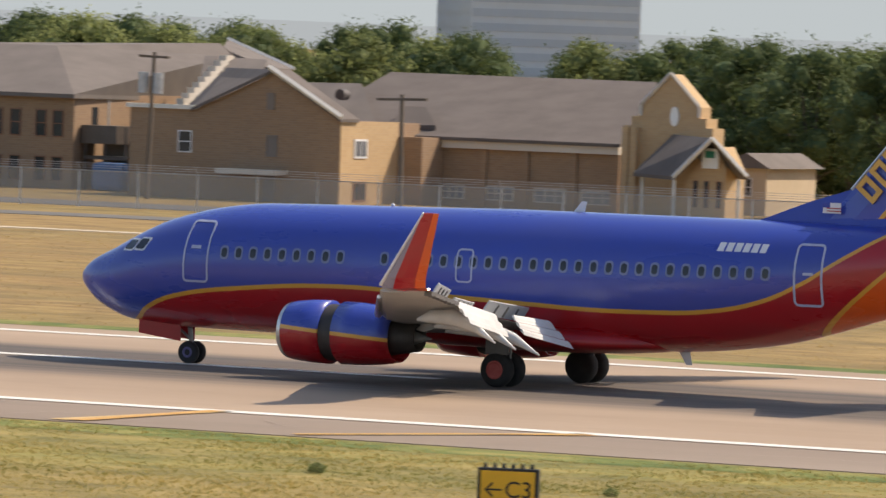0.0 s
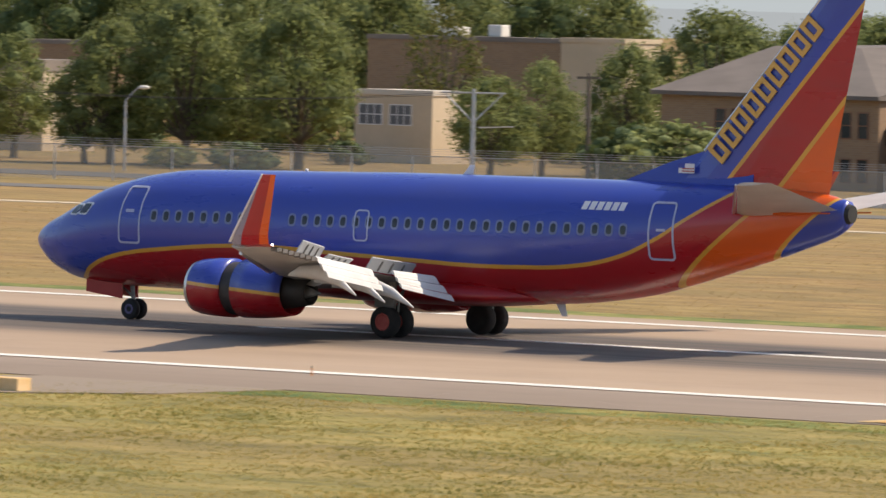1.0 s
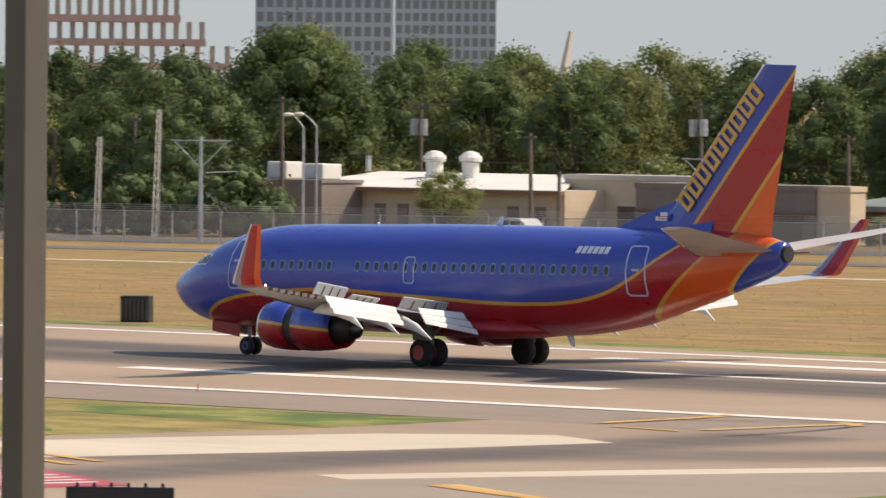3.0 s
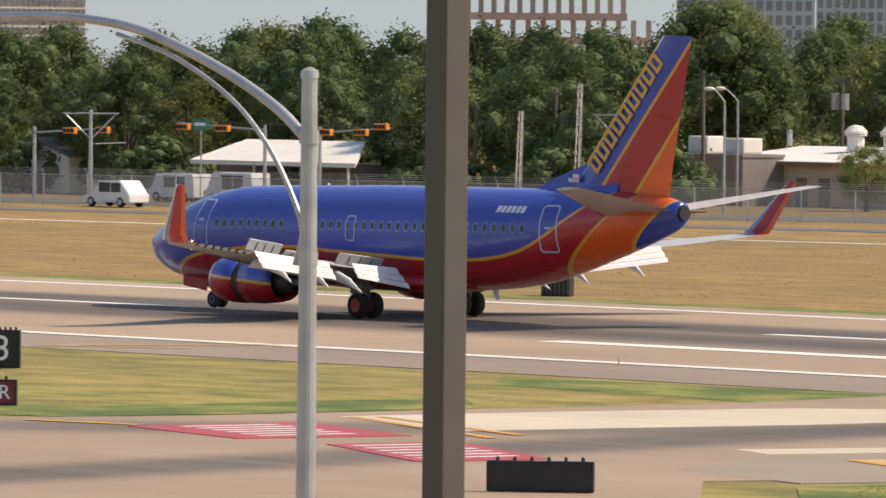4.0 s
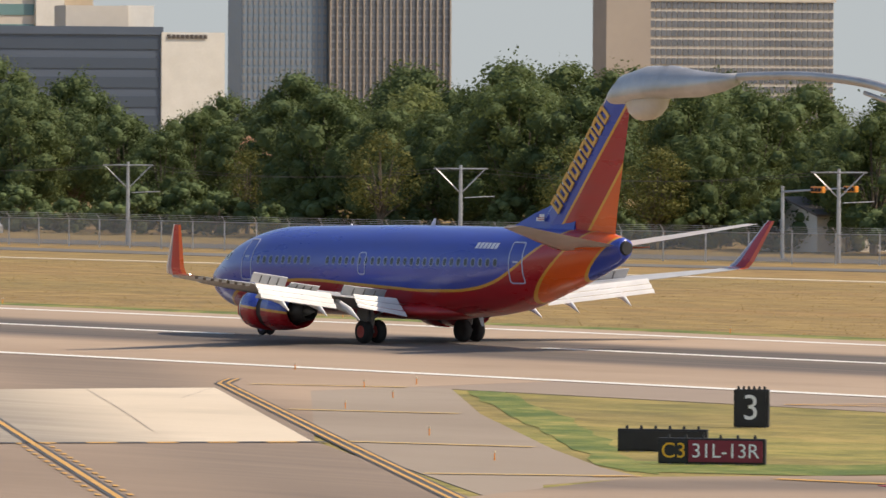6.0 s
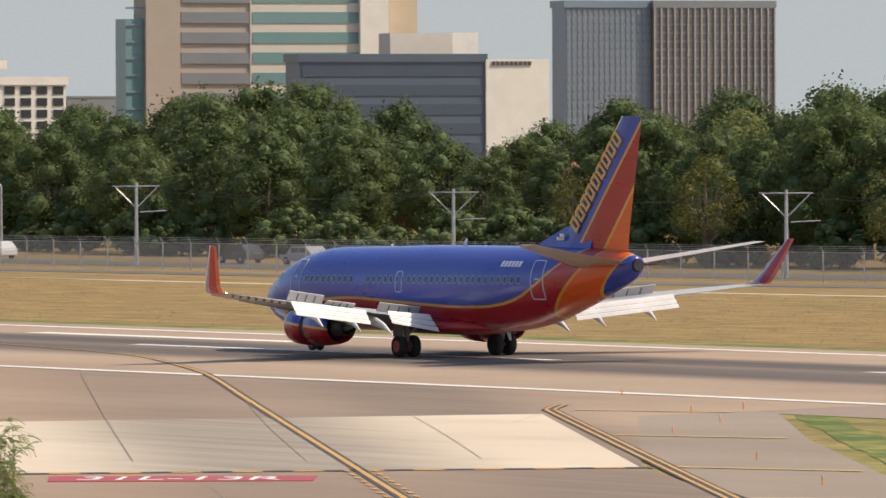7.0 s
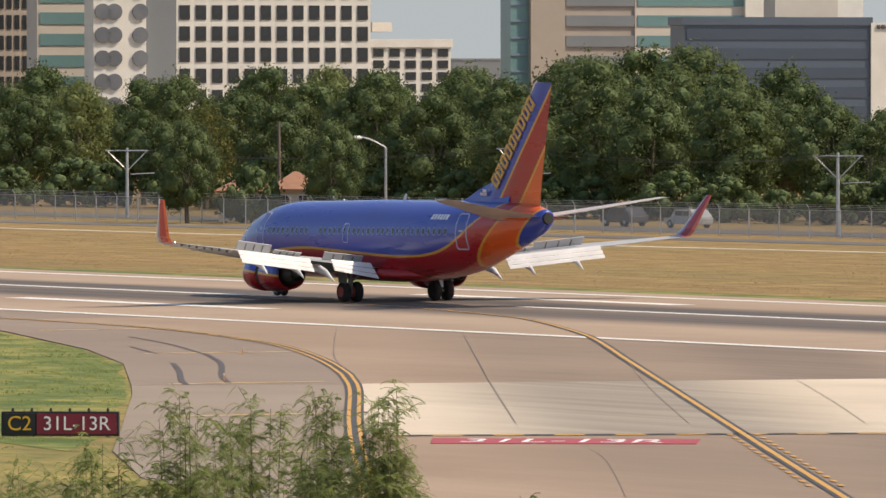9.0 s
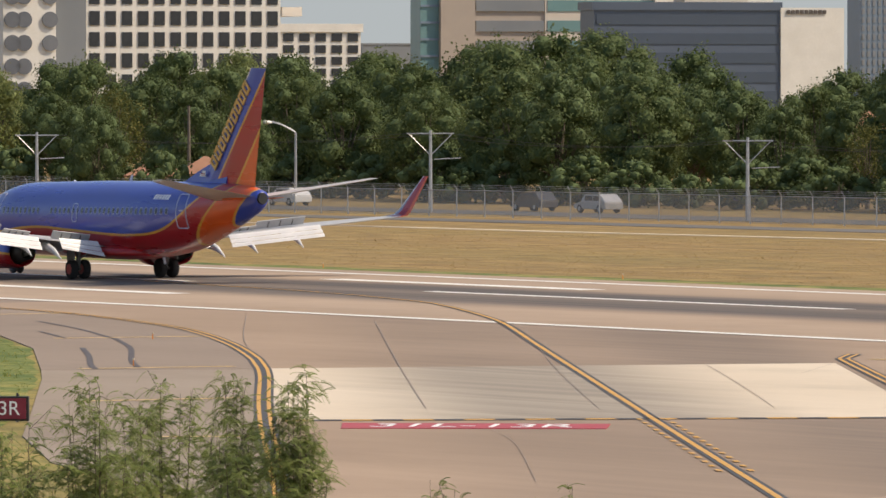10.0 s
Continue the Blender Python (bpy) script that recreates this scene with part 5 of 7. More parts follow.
diner = thing("roadside_diner", pose(0, 0, 0), "brick diner with grey-green roof and tall parapet", "building")
dx0, dx1, dz = -332.3, -315.7, 2.46
part("wall", boxed(dx0, 380, 0, dx1, 387, dz), M["brick_red"], diner)
b = bmesh.new()
sheet(b, ((dx0 - 1.0, 378.6, dz), (dx1 + 0.3, 378.6, dz), (dx1 + 0.3, 388, 4.02), (dx0 + 5.0, 388, 4.02)), 0.35)
sheet(b, ((dx0 - 1.0, 378.6, dz), (dx0 + 5.0, 388, 4.02), (dx0 - 1.0, 396, dz)), 0.35)
part("roof", b, M["green_roof"], diner, "grey-green sloping roof")
part("parapet", boxed(-329.7, 386, 3.99, -321.6, 390, 6.24), M["grey_wall"], diner, "grey-brown parapet box")
part("fascia_bar", boxed(-327.2, 385.8, 4.72, -324.1, 386, 5.17), M["bronze"], diner)
# the diner's lit side, sunlight given by tan instead of red brick
part("side_wall", boxed(dx1, 381, 0, -311.4, 383, 2.06), M["brick_tan"], diner)
part("roof_unit", boxed(-329.0, 388, 6.28, -326.1, 391, 6.92, bevel=0.1), M["white_wall"], diner)
for a, c in ((-325.9, -323.5), (-320.1, -317.6), (-331.4, -329.4)):
    window_part(diner, a, c, 0.6, 1.82, 380, "grey_wall", "window", 1)

flat_building("grey_warehouse", "grey-brown block warehouse with roller doors", -344.5, -328.6, 372, 3.48, 4, "grey_wall", "grey_wall", doors=((-343.2, -340.8, 1.97), (-337.9, -335.5, 2.00), (-332.2, -329.6, 1.95)))
part("stripe", boxed(-344.5, 371.8, 1.92, -328.5, 371.98, 2.07), M["brick_red"], bpy.data.objects["grey_warehouse"])
# the grey warehouse's sunlit end, added as a separate cream-coloured block
flat_building("warehouse_lit_end", "sunlit end of the grey warehouse, put in as a cream block", -328.6, -325.7, 372.2, 3.49, 1.5, "cream", "cream")
flat_building("cream_warehouse", "plain cream stucco warehouse block", -356.7, -343.1, 378, 3.85, 3, "cream", "pale_stone", doors=((-351.7, -350.1, 2.09),))
depot = thing("depot", pose(0, 0, 0), "tan depot with white sheet roof and round vents", "building")
ex0, ex1, ez = -379.3, -352.9, 3.13
part("wall", boxed(ex0, 374, 0, ex1, 378, ez), M["cream"], depot)
b = bmesh.new()
sheet(b, ((ex0, 373.4, ez), (ex1 + 0.2, 373.4, ez), (ex1 - 7, 383, 4.07), (ex0, 383, 4.07)), 0.2)
part("roof", b, M["white_wall"], depot, "bright white sheet roof")
part("eaves", boxed(ex0, 373.3, ez - 0.3, ex1 + 0.3, 373.6, ez - 0.05), M["brick_red"], depot)
for x in (-371.1, -367.6):
    b = bmesh.new()
    rod(b, (x, 380, ez), (x, 380, 5.19), 0.62, n=12)
    loft(b, [[Vector((x + r * math.cos(a), 380 + r * math.sin(a), 5.19 + h)) for a in [k * math.pi / 6 for k in range(12)]] for r, h in ((0.8, -0.35), (0.85, 0.0), (0.5, 0.35), (0.1, 0.45))])
    part("roof_vent", b, M["white_wall"], depot, "white round roof vent", smooth=False)
for x in (-370.4, -368.2, -357.7, -355.1):
    part("door", boxed(x - 0.5, 373.9, 0, x + 0.5, 374.02, 1.99), M["grey_wall"], depot)
b = bmesh.new()
rod(b, (-378.6, 381.0, 4.08), (-378.6, 381.0, 5.23), 0.2, n=8)
part("flue", b, M["steel"], depot)
flat_building("grey_depot", "grey metal depot with white rooftop units", -387.1, -372.2, 370, 3.37, 4, "grey_wall", "grey_wall", cap=0.2, units=((-378.7, 1.9, 1.2), (-375.1, 1.9, 1.1)))


# filling station canopy and house near the junction
station = thing("filling_station", pose(0, 0, 0), "white flat canopy of a filling station", "canopy")
b = bmesh.new()
z0, z1 = 2.83, 4.19
sheet(b, ((-400.4, 344, z0), (-383.2, 344, z0), (-391.1, 352, z1), (-403.6, 352, z1)), 0.3)
part("canopy_roof", b, M["white_wall"], station, "bright white sloping canopy roof")
part("shop_wall", boxed(-403.0, 349, 0, -389.7, 356, z0 - 0.2), M["grey_wall"], station)
for x in (-399.9, -394.3, -384.6):
    b = bmesh.new()
    rod(b, (x, 344.6, 0), (x, 344.6, z0), 0.1, n=8)
    part("column", b, M["white_wall"], station)


def house(name, label, x0, x1, y, ze, zr, depth, wall="white_wall", roof="tile_roof", gable=False, m=None):
    t = thing(name, m or pose(0, 0, 0), label, "house")
    if gable:
        b_ = bmesh.new()
        prism(b_, ((x0, 0), (x1, 0), (x1, ze), ((x0 + x1) / 2, zr), (x0, ze)), (y, y + depth))
        part("wall", b_, M[wall], t)
        b_ = bmesh.new()
        xm = (x0 + x1) / 2
        sheet(b_, ((xm, y - 0.4, zr + 0.15), (x1 + 0.4, y - 0.4, ze), (x1 + 0.4, y + depth, ze), (xm, y + depth, zr + 0.15)), 0.15)
        sheet(b_, ((xm, y - 0.4, zr + 0.15), (x0 - 0.4, y - 0.4, ze), (x0 - 0.4, y + depth, ze), (xm, y + depth, zr + 0.15)), 0.15)
        part("roof", b_, M[roof], t)
    else:
        part("wall", boxed(x0, y, 0, x1, y + depth, ze), M[wall], t)
        b_ = bmesh.new()
        c = min(depth / 2, (x1 - x0) / 2.2)
        yr = y + depth / 2
        sheet(b_, ((x0 - 0.4, y - 0.4, ze), (x1 + 0.4, y - 0.4, ze), (x1 - c, yr, zr), (x0 + c, yr, zr)), 0.15)
        sheet(b_, ((x1 + 0.4, y - 0.4, ze), (x1 + 0.4, y + depth, ze), (x1 - c, yr, zr)), 0.15)
        sheet(b_, ((x0 - 0.4, y - 0.4, ze), (x0 + c, yr, zr), (x0 - 0.4, y + depth, ze)), 0.15)
        part("roof", b_, M[roof], t)
    w = x1 - x0
    for f in (0.22, 0.6):
        window_part(t, x0 + w * f, x0 + w * f + min(1.2, w * 0.18), ze * 0.35, ze * 0.8, y, "white_trim", "window", 1)
    return t


YARD = pose(0, 0, 0, 0, 0, 57) @ Matrix.Translation((0, 290, 0))
house("gabled_house", "small white gabled house among trees", -430.0, -423.1, 352, 2.74, 3.85, 8, "white_wall", "shingle_lit", True)
house("bungalow", "white bungalow with an orange tile roof", -34.3, -29.9, 345, 2.59, 3.91, 7, m=YARD)
house("bungalow", "white bungalow with an orange tile roof", -29.7, -26.1, 347, 2.66, 3.98, 7, m=YARD)
house("bungalow", "cream house with a faded tile roof", -29.9, -26.1, 345, 2.74, 4.16, 7, "cream", m=YARD)
house("villa", "house with a pink-orange tile roof above the trees", 28.1, 31.6, 400, 6.06, 7.80, 9, "cream", m=YARD)


# ---------------------------------------------------------------- towers beyond the trees
PARK = pose(0, 0, 0, 0, 0, 76) @ Matrix.Translation((0, 420, 0))


def tower(name, label, x0, x1, y, z1, depth, wall, pane, cols, rows, z_from=6.0, gap=0.35, side=None, mullion=None, m=PARK):
    """An office block: storeys of window bays set into the wall's grid on the front and the end that faces the sun."""
    t = thing(name, m, label, "office building")
    depth = min(depth, 6)
    part("wall", boxed(x0, y, 0, x1, y + depth, z1), M[wall], t)
    part("parapet", boxed(x0 - 0.3, y - 0.3, z1, x1 + 0.3, y + depth + 0.3, z1 + 1.2), M[wall], t)
    w, h = (x1 - x0) / cols, (z1 - z_from) / rows
    for r in range(rows):
        if cols > 1 and cols * rows > 300:
            b_ = bmesh.new()
            for c in range(cols):
                a = x0 + w * (c + gap / 2)
                box(b_, a, y - 0.12, z_from + h * (r + 0.2), a + w * (1 - gap), y + 0.3, z_from + h * (r + 0.88))
            tagged(part("window_band", b_, M[pane], t), kind="stuff")
        elif cols > 1:
            for c in range(cols):
                if r == 0 and c == 0:
                    glass_ = mesh_of("window", boxed(0, -0.12, 0, w * (1 - gap), 0.3, h * 0.68), M[pane])
                o_ = new("window", glass_)
                o_.parent, o_.location = t, (x0 + w * (c + gap / 2), y, z_from + h * (r + 0.2))
        else:
            part("ribbon_window", boxed(x0 + 0.4, y - 0.12, z_from + h * (r + 0.25), x1 - 0.4, y + 0.3, z_from + h * (r + 0.8)), M[pane], t)
        if side:
            part("side_window_row", boxed(x1 - 0.3, y + 1, z_from + h * (r + 0.25), x1 + 0.12, y + depth - 1, z_from + h * (r + 0.8)), M[side], t)
    if mullion:
        for c in range(cols + 1):
            b_ = boxed(x0 + w * c - 0.12, y - 0.35, 0, x0 + w * c + 0.12, y + 0.1, z1)
            part("mullion", b_, M[mullion], t)
    return t


# glass tower seen over the school, paled by haze in its colours
tower("glass_tower", "glass tower with haze put into its pale blue-grey colours", -13.3, 20.2, 1500, 42, 30, "far_band", "far_glass", 1, 14, 2, 0.2, m=pose(0, 0, 0, 0, 0, 27))
tower("glass_tower", "glass tower with haze put into its pale blue-grey colours", -20.1, -12.9, 1512, 44, 30, "far_glass", "far_glass", 1, 14, 2, 0.2, m=pose(0, 0, 0, 0, 0, 27))
tower("distant_tower", "grey rounded office block with haze put into its colours", -58.5, -36.0, 1250, 27.00, 30, "far_glass", "haze_grey", 14, 9, 6, m=pose(0, 0, 0, 0, 0, 43))
tower("distant_tower", "grey office block with haze put into its colours", -35.6, -18.9, 1252, 24.41, 26, "far_glass", "haze_grey", 12, 9, 6, m=pose(0, 0, 0, 0, 0, 43))
# building under construction
site = thing("construction_site", pose(0, 0, 0, 0, 0, 47), "unfinished concrete frame with red formwork", "building")
sx0, sx1 = -5.4, 26.8
for k in range(4):
    z = 14.64 - 6 + k * 3.6
    xe = sx1 - k * (sx1 - sx0) * 0.12
    part("slab", boxed(sx0, 1150, z, xe, 1175, z + 0.5), M["pale_stone"], site)
    for i in range(13):
        x = sx0 + (xe - sx0 - 1) * i / 12
        part("column", boxed(x, 1150.5, z + 0.5, x + 0.8, 1151.3, z + 3.6 + (1.6 if k == 3 else 0)), M["tan_stone"], site)
    part("formwork", boxed(sx0, 1149.6, z - 0.1, xe, 1150, z + 1.0), M["red_frame"], site, "rusty red formwork edge")
part("base", boxed(sx0, 1152, 0, sx1, 1174, 14.64 - 6), M["grey_wall"], site)
crane = thing("crane", pose(0, 0, 0, 0, 0, 43), "slender pale tower crane jib", "crane")
b = bmesh.new()
rod(b, (-7.4, 1200.0, 12.67), (-6.3, 1200.0, 18.91), 0.7, 0.4, 4)
p = (-7.4, 1200.0, 12.67)
rod(b, (p[0], p[1], 0), p, 0.8, n=4)
part("jib", b, M["pale_stone"], crane)

# the office park
tower("office_tower", "tan-sided office tower with white window bands", 519.3, 552.9, 720, 28.33, 22, "pale_stone", "window_pale", 34, 13, 16.30 - 8, 0.22)
# end wall in the front's plane; the darker tan also carries its shade
part("blank_end", boxed(511.3, 719.5, 0, 519.3, 725, 28.33 + 1.2), M["tan_stone"], bpy.data.objects["office_tower"], "blank tan end wall, its shade put into the colour")
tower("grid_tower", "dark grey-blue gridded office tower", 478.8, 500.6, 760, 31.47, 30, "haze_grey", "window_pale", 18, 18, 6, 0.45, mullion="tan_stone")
# this end faces like the front, so blue-grey colours give its shade
tower("grid_tower", "end of the gridded office tower, shade put into its blue-grey", 463.2, 478.7, 761, 31.47, 30, "haze_blue", "haze_grey", 16, 18, 6, 0.5)
tower("low_office", "low blue glass office with a white end", 373.5, 402.9, 640, 21.18, 26, "office_blue", "office_pane", 1, 6, 4)
part("white_end", boxed(402.9, 639.6, 0, 413.0, 645, 21.59), M["white_wall"], bpy.data.objects["low_office"], "bright white windowless end wall")
for i in range(9):
    part("sign_bar", boxed(403.8 + i * 0.72, 639.4, 20.66, 403.8 + i * 0.72 + 0.5, 639.6, 21.25), M["bronze"], bpy.data.objects["low_office"])
part("penthouse", boxed(391.5, 650, 20, 401.5, 655, 25.60), M["pale_stone"], bpy.data.objects["low_office"])
part("penthouse", boxed(401.5, 650.5, 20, 405.8, 655, 25.69), M["white_wall"], bpy.data.objects["low_office"])
band = tower("banded_tower", "glass tower with teal window bands and pale spandrels", 386.6, 404.9, 700, 46, 26, "pale_stone", "teal", 1, 13, 5)
part("dark_bay", boxed(375.1, 700.3, 0, 386.6, 705, 46), M["tan_stone"], band)
for r in range(13):
    part("ribbon_window", boxed(375.3, 700.0, 5 + r * 3.15 + 0.8, 386.5, 700.5, 5 + r * 3.15 + 2.5), M["haze_grey"], band)
part("pier", boxed(369.2, 699, 0, 374.8, 705, 47), M["tan_stone"], band, "tan stone pier")
part("glass_corner", boxed(366.2, 700, 0, 369.5, 705, 28.48), M["teal"], band, "teal glass corner bay")
for r in range(14):
    part("spandrel", boxed(366.2, 699.8, 4 + r * 2.6, 369.5, 700, 4.35 + r * 2.6), M["haze_blue"], band)
part("pier", boxed(404.5, 699, 0, 409.2, 705, 50), M["white_wall"], band, "pale stone pier")
part("pier", boxed(410.0, 701, 0, 414.7, 705, 50), M["cream"], band, "cream end bay")
tower("grid_offices", "white gridded office block with square dark windows", 290.2, 319.0, 620, 45, 24, "white_wall", "window", 12, 13, 6, 0.36)
tower("grid_offices", "lower white gridded office block with square dark windows", 319.1, 331.2, 620.5, 17.70, 22, "white_wall", "window", 5, 7, 6, 0.36)
part("penthouse", boxed(321.7, 628, 20, 324.7, 636, 21.34), M["pale_stone"], bpy.data.objects["grid_offices"])
ring_tower = thing("stair_tower", PARK, "pale tower with columns of round dark windows", "office building")
part("wall", boxed(277.5, 618, 0, 285.2, 623, 46), M["white_wall"], ring_tower)
part("glass_strip", boxed(285.4, 619, 0, 289.9, 623, 46), M["haze_grey"], ring_tower)
for r in range(10):
    for x in (278.8, 280.5, 284.3):
        z = 16.06 + 3.3 * (r - 4)
        b = bmesh.new()
        rod(b, (x, 617.7, z), (x, 618.1, z), 1.15, n=20)
        part("round_window", b, M["window_pale"], ring_tower)
tower("glass_block", "pale glass office block with white bands", 275.0, 283.4, 640, 48, 24, "pale_stone", "teal", 1, 14, 5)
tower("brown_block", "brown gridded office block", 269.5, 280.1, 660, 50, 24, "tan_stone", "window", 9, 15, 5, 0.4)
flat_building("grey_office", "low grey office in the distance", 388.6, 399.4, 800, 16.79, 20, "haze_grey", "haze_grey", m=PARK)
flat_building("grey_office", "low grey office between towers", 459.8, 463.2, 790, 18.28, 20, "tan_stone", "grey_wall", wins=(), m=PARK)


# ---------------------------------------------------------------- trees
def leaf_paint(name, dark, mid, light, through_=0.38):
    n = Net(name, 0.65)
    g = n.node("ShaderNodeNewGeometry").outputs["Random Per Island"]
    o = n.node("ShaderNodeObjectInfo").outputs["Random"]
    col = n.steps(g, ((0.0, dark), (0.55, mid), (1.0, light)))
    col = n.mix(n.math("MULTIPLY", o, 0.4), col, (0.085, 0.115, 0.032))
    col = n.mix(n.math("MULTIPLY", n.noise(0.25, 3, world_space=True), 0.5), col, [0.6 * v for v in dark])
    n.b.inputs["Specular IOR Level"].default_value = 0.25
    tl = n.node("ShaderNodeBsdfTranslucent")
    n.put(tl.inputs[0], col)
    mx_ = n.t.nodes.new("ShaderNodeMixShader")
    mx_.inputs[0].default_value = through_
    n.t.links.new(n.b.outputs[0], mx_.inputs[1])
    n.t.links.new(tl.outputs[0], mx_.inputs[2])
    n.t.links.new(mx_.outputs[0], n.t.nodes["Material Output"].inputs[0])
    return n.done(col)


M["leaf"] = leaf_paint("oak_leaves", (0.07, 0.1, 0.035), (0.102, 0.14, 0.049), (0.138, 0.178, 0.064))
M["leaf_mid"] = leaf_paint("elm_leaves", (0.094, 0.128, 0.045), (0.14, 0.18, 0.064), (0.192, 0.232, 0.088), 0.48)
M["leaf_light"] = leaf_paint("ash_leaves", (0.2, 0.235, 0.088), (0.3, 0.335, 0.13), (0.41, 0.445, 0.185), 0.64)
M["leaf_bright"] = leaf_paint("feathery_leaves", (0.23, 0.285, 0.1), (0.37, 0.435, 0.16), (0.47, 0.53, 0.235), 0.66)
M["leaf_dry"] = leaf_paint("yellowing_leaves", (0.1, 0.11, 0.03), (0.19, 0.185, 0.05), (0.29, 0.26, 0.075))
# crown cores, darker than the leaves: inner shade put into their colour
M["core_light"] = mottled("shaded_light_foliage", (0.14, 0.17, 0.065), (0.2, 0.235, 0.09), 0.8, 0.9)
M["leaf_core"] = mottled("shaded_inner_foliage", (0.062, 0.094, 0.034), (0.1, 0.142, 0.05), 0.8, 0.9)


def tree(name, label, rng, height, spread, leaves, leaf=0.3, paint_="leaf", core=True, low=0.16, group="street trees"):
    """A tapered trunk with limbs; the crown is many small leaves round uneven lobes."""
    t = thing(name, pose(0, 0, -500), label, "tree", group)
    b_ = bmesh.new()
    fork = height * (low + 0.1)
    rod(b_, (0, 0, -0.2), (rng.uniform(-.2, .2), rng.uniform(-.2, .2), fork), 0.032 * height, 0.022 * height, 7)
    lobes = []
    n = rng.randint(20, 26)
    for i in range(n):
        a = i * 2.4 + rng.uniform(-.5, .5)
        f = (i + 0.5) / n
        z = height * (low + 0.13 + (0.97 - low - 0.22) * f)
        reach = spread * math.sqrt(max(0.05, 1 - (2 * f - 0.85) ** 2)) * rng.uniform(0.45, 0.78)
        r = spread * rng.uniform(0.22, 0.40) * (1.0 - 0.3 * f)
        c = Vector((reach * math.cos(a), reach * math.sin(a), min(z, height - r * 0.75)))
        lobes.append((c, r))
        rod(b_, (0, 0, fork * rng.uniform(0.75, 1.0)), c * 0.92, 0.011 * height, 0.003 * height, 5, caps=False)
    part("trunk", b_, M["bark"], t)
    verts, faces = [], []
    area = sum(r * r for _, r in lobes)
    for c, r in lobes:
        for _ in range(int(leaves * 0.72 * r * r / area)):
            d = Vector((rng.gauss(0, 1), rng.gauss(0, 1), rng.gauss(0.15, 0.9))).normalized()
            p = c + Vector((d.x * r, d.y * r, d.z * r * 0.82)) * rng.uniform(0.6, 1.32)
            u = Vector((rng.gauss(0, 1), rng.gauss(0, 1), rng.gauss(0, 1)))
            u = (u - u.dot(d) * d * 0.6).normalized()
            v = d.cross(u).normalized()
            s = leaf * rng.uniform(0.6, 1.4)
            k = len(verts)
            verts += [p - u * s * 0.6, p - v * s * 0.4, p + u * s * 0.6 + d * s * 0.15, p + v * s * 0.4]
            faces.append((k, k + 1, k + 2, k + 3))
    mid_ = Vector((0, 0, height * (low + 0.97) / 2))
    for _ in range(int(leaves * 0.45)):  # sprays that close the gaps between the lobes
        c, r = rng.choice(lobes)
        c2, r2 = rng.choice(lobes)
        f = rng.uniform(0.2, 0.8)
        if (c - c2).length > 3.2 * r:
            continue
        p = c.lerp(c2, f)
        p += (p - mid_).normalized() * rng.uniform(0.2, 0.95) * r + Vector((rng.gauss(0, .3), rng.gauss(0, .3), rng.gauss(0, .3))) * r
        u = Vector((rng.gauss(0, 1), rng.gauss(0, 1), rng.gauss(0, 1))).normalized()
        v = u.orthogonal().normalized()
        s = leaf * rng.uniform(0.5, 1.2)
        k = len(verts)
        verts += [p - u * s * 0.6, p - v * s * 0.4, p + u * s * 0.6, p + v * s * 0.4]
        faces.append((k, k + 1, k + 2, k + 3))
    me = bpy.data.meshes.new("crown")
    me.from_pydata([tuple(v) for v in verts], [], faces)
    me.materials.append(M[paint_])
    crown = new("crown", me)
    crown.parent = t
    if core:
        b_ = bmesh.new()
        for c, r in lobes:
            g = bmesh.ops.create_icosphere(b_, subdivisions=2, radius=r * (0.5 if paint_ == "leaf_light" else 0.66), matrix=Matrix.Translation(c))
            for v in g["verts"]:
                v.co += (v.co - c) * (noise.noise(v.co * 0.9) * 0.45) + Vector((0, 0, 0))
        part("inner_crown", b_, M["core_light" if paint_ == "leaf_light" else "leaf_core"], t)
    return t


rng = random.Random(7)
OAKS = [tree("oak_tree", "dense dark green broadleaf tree", rng, 13.0, 5.6, 10500, leaf=0.25, low=0.08) for _ in range(4)]
ELMS = [tree("elm_tree", "mid-green broadleaf tree with an uneven crown", rng, 13.0, 5.8, 10500, leaf=0.24, low=0.1, paint_="leaf_mid") for _ in range(3)]
ASHES = [tree("ash_tree", "lighter green leafy tree", rng, 12.0, 4.9, 8500, leaf=0.25, low=0.06, paint_="leaf_light") for _ in range(3)]
DRY = [tree("dry_tree", "sparse tree with yellowing leaves", rng, 9.5, 3.4, 3200, leaf=0.2, paint_="leaf_dry", core=False)]
BUSHES = [tree("shrub", "low rounded green shrub", rng, 3.2, 2.3, 1600, leaf=0.2, paint_=p_, low=0.0, group="shrubs") for p_ in ("leaf_light", "leaf")]


def plant(kinds, x, y, height, girth=1.0):
    k = rng.choice(kinds)
    base = {"oak_tree": 13.0, "elm_tree": 13.0, "ash_tree": 12.0, "dry_tree": 9.5, "shrub": 3.2}[k.name.split(".")[0]]
    s = height / base
    return copy_thing(k, pose(x, y, 0, 0, 0, rng.uniform(0, 360)) @ Matrix.Diagonal((s * girth, s * girth, s, 1)))


def bearing(az, y):
    return -y * math.tan(radians(az))


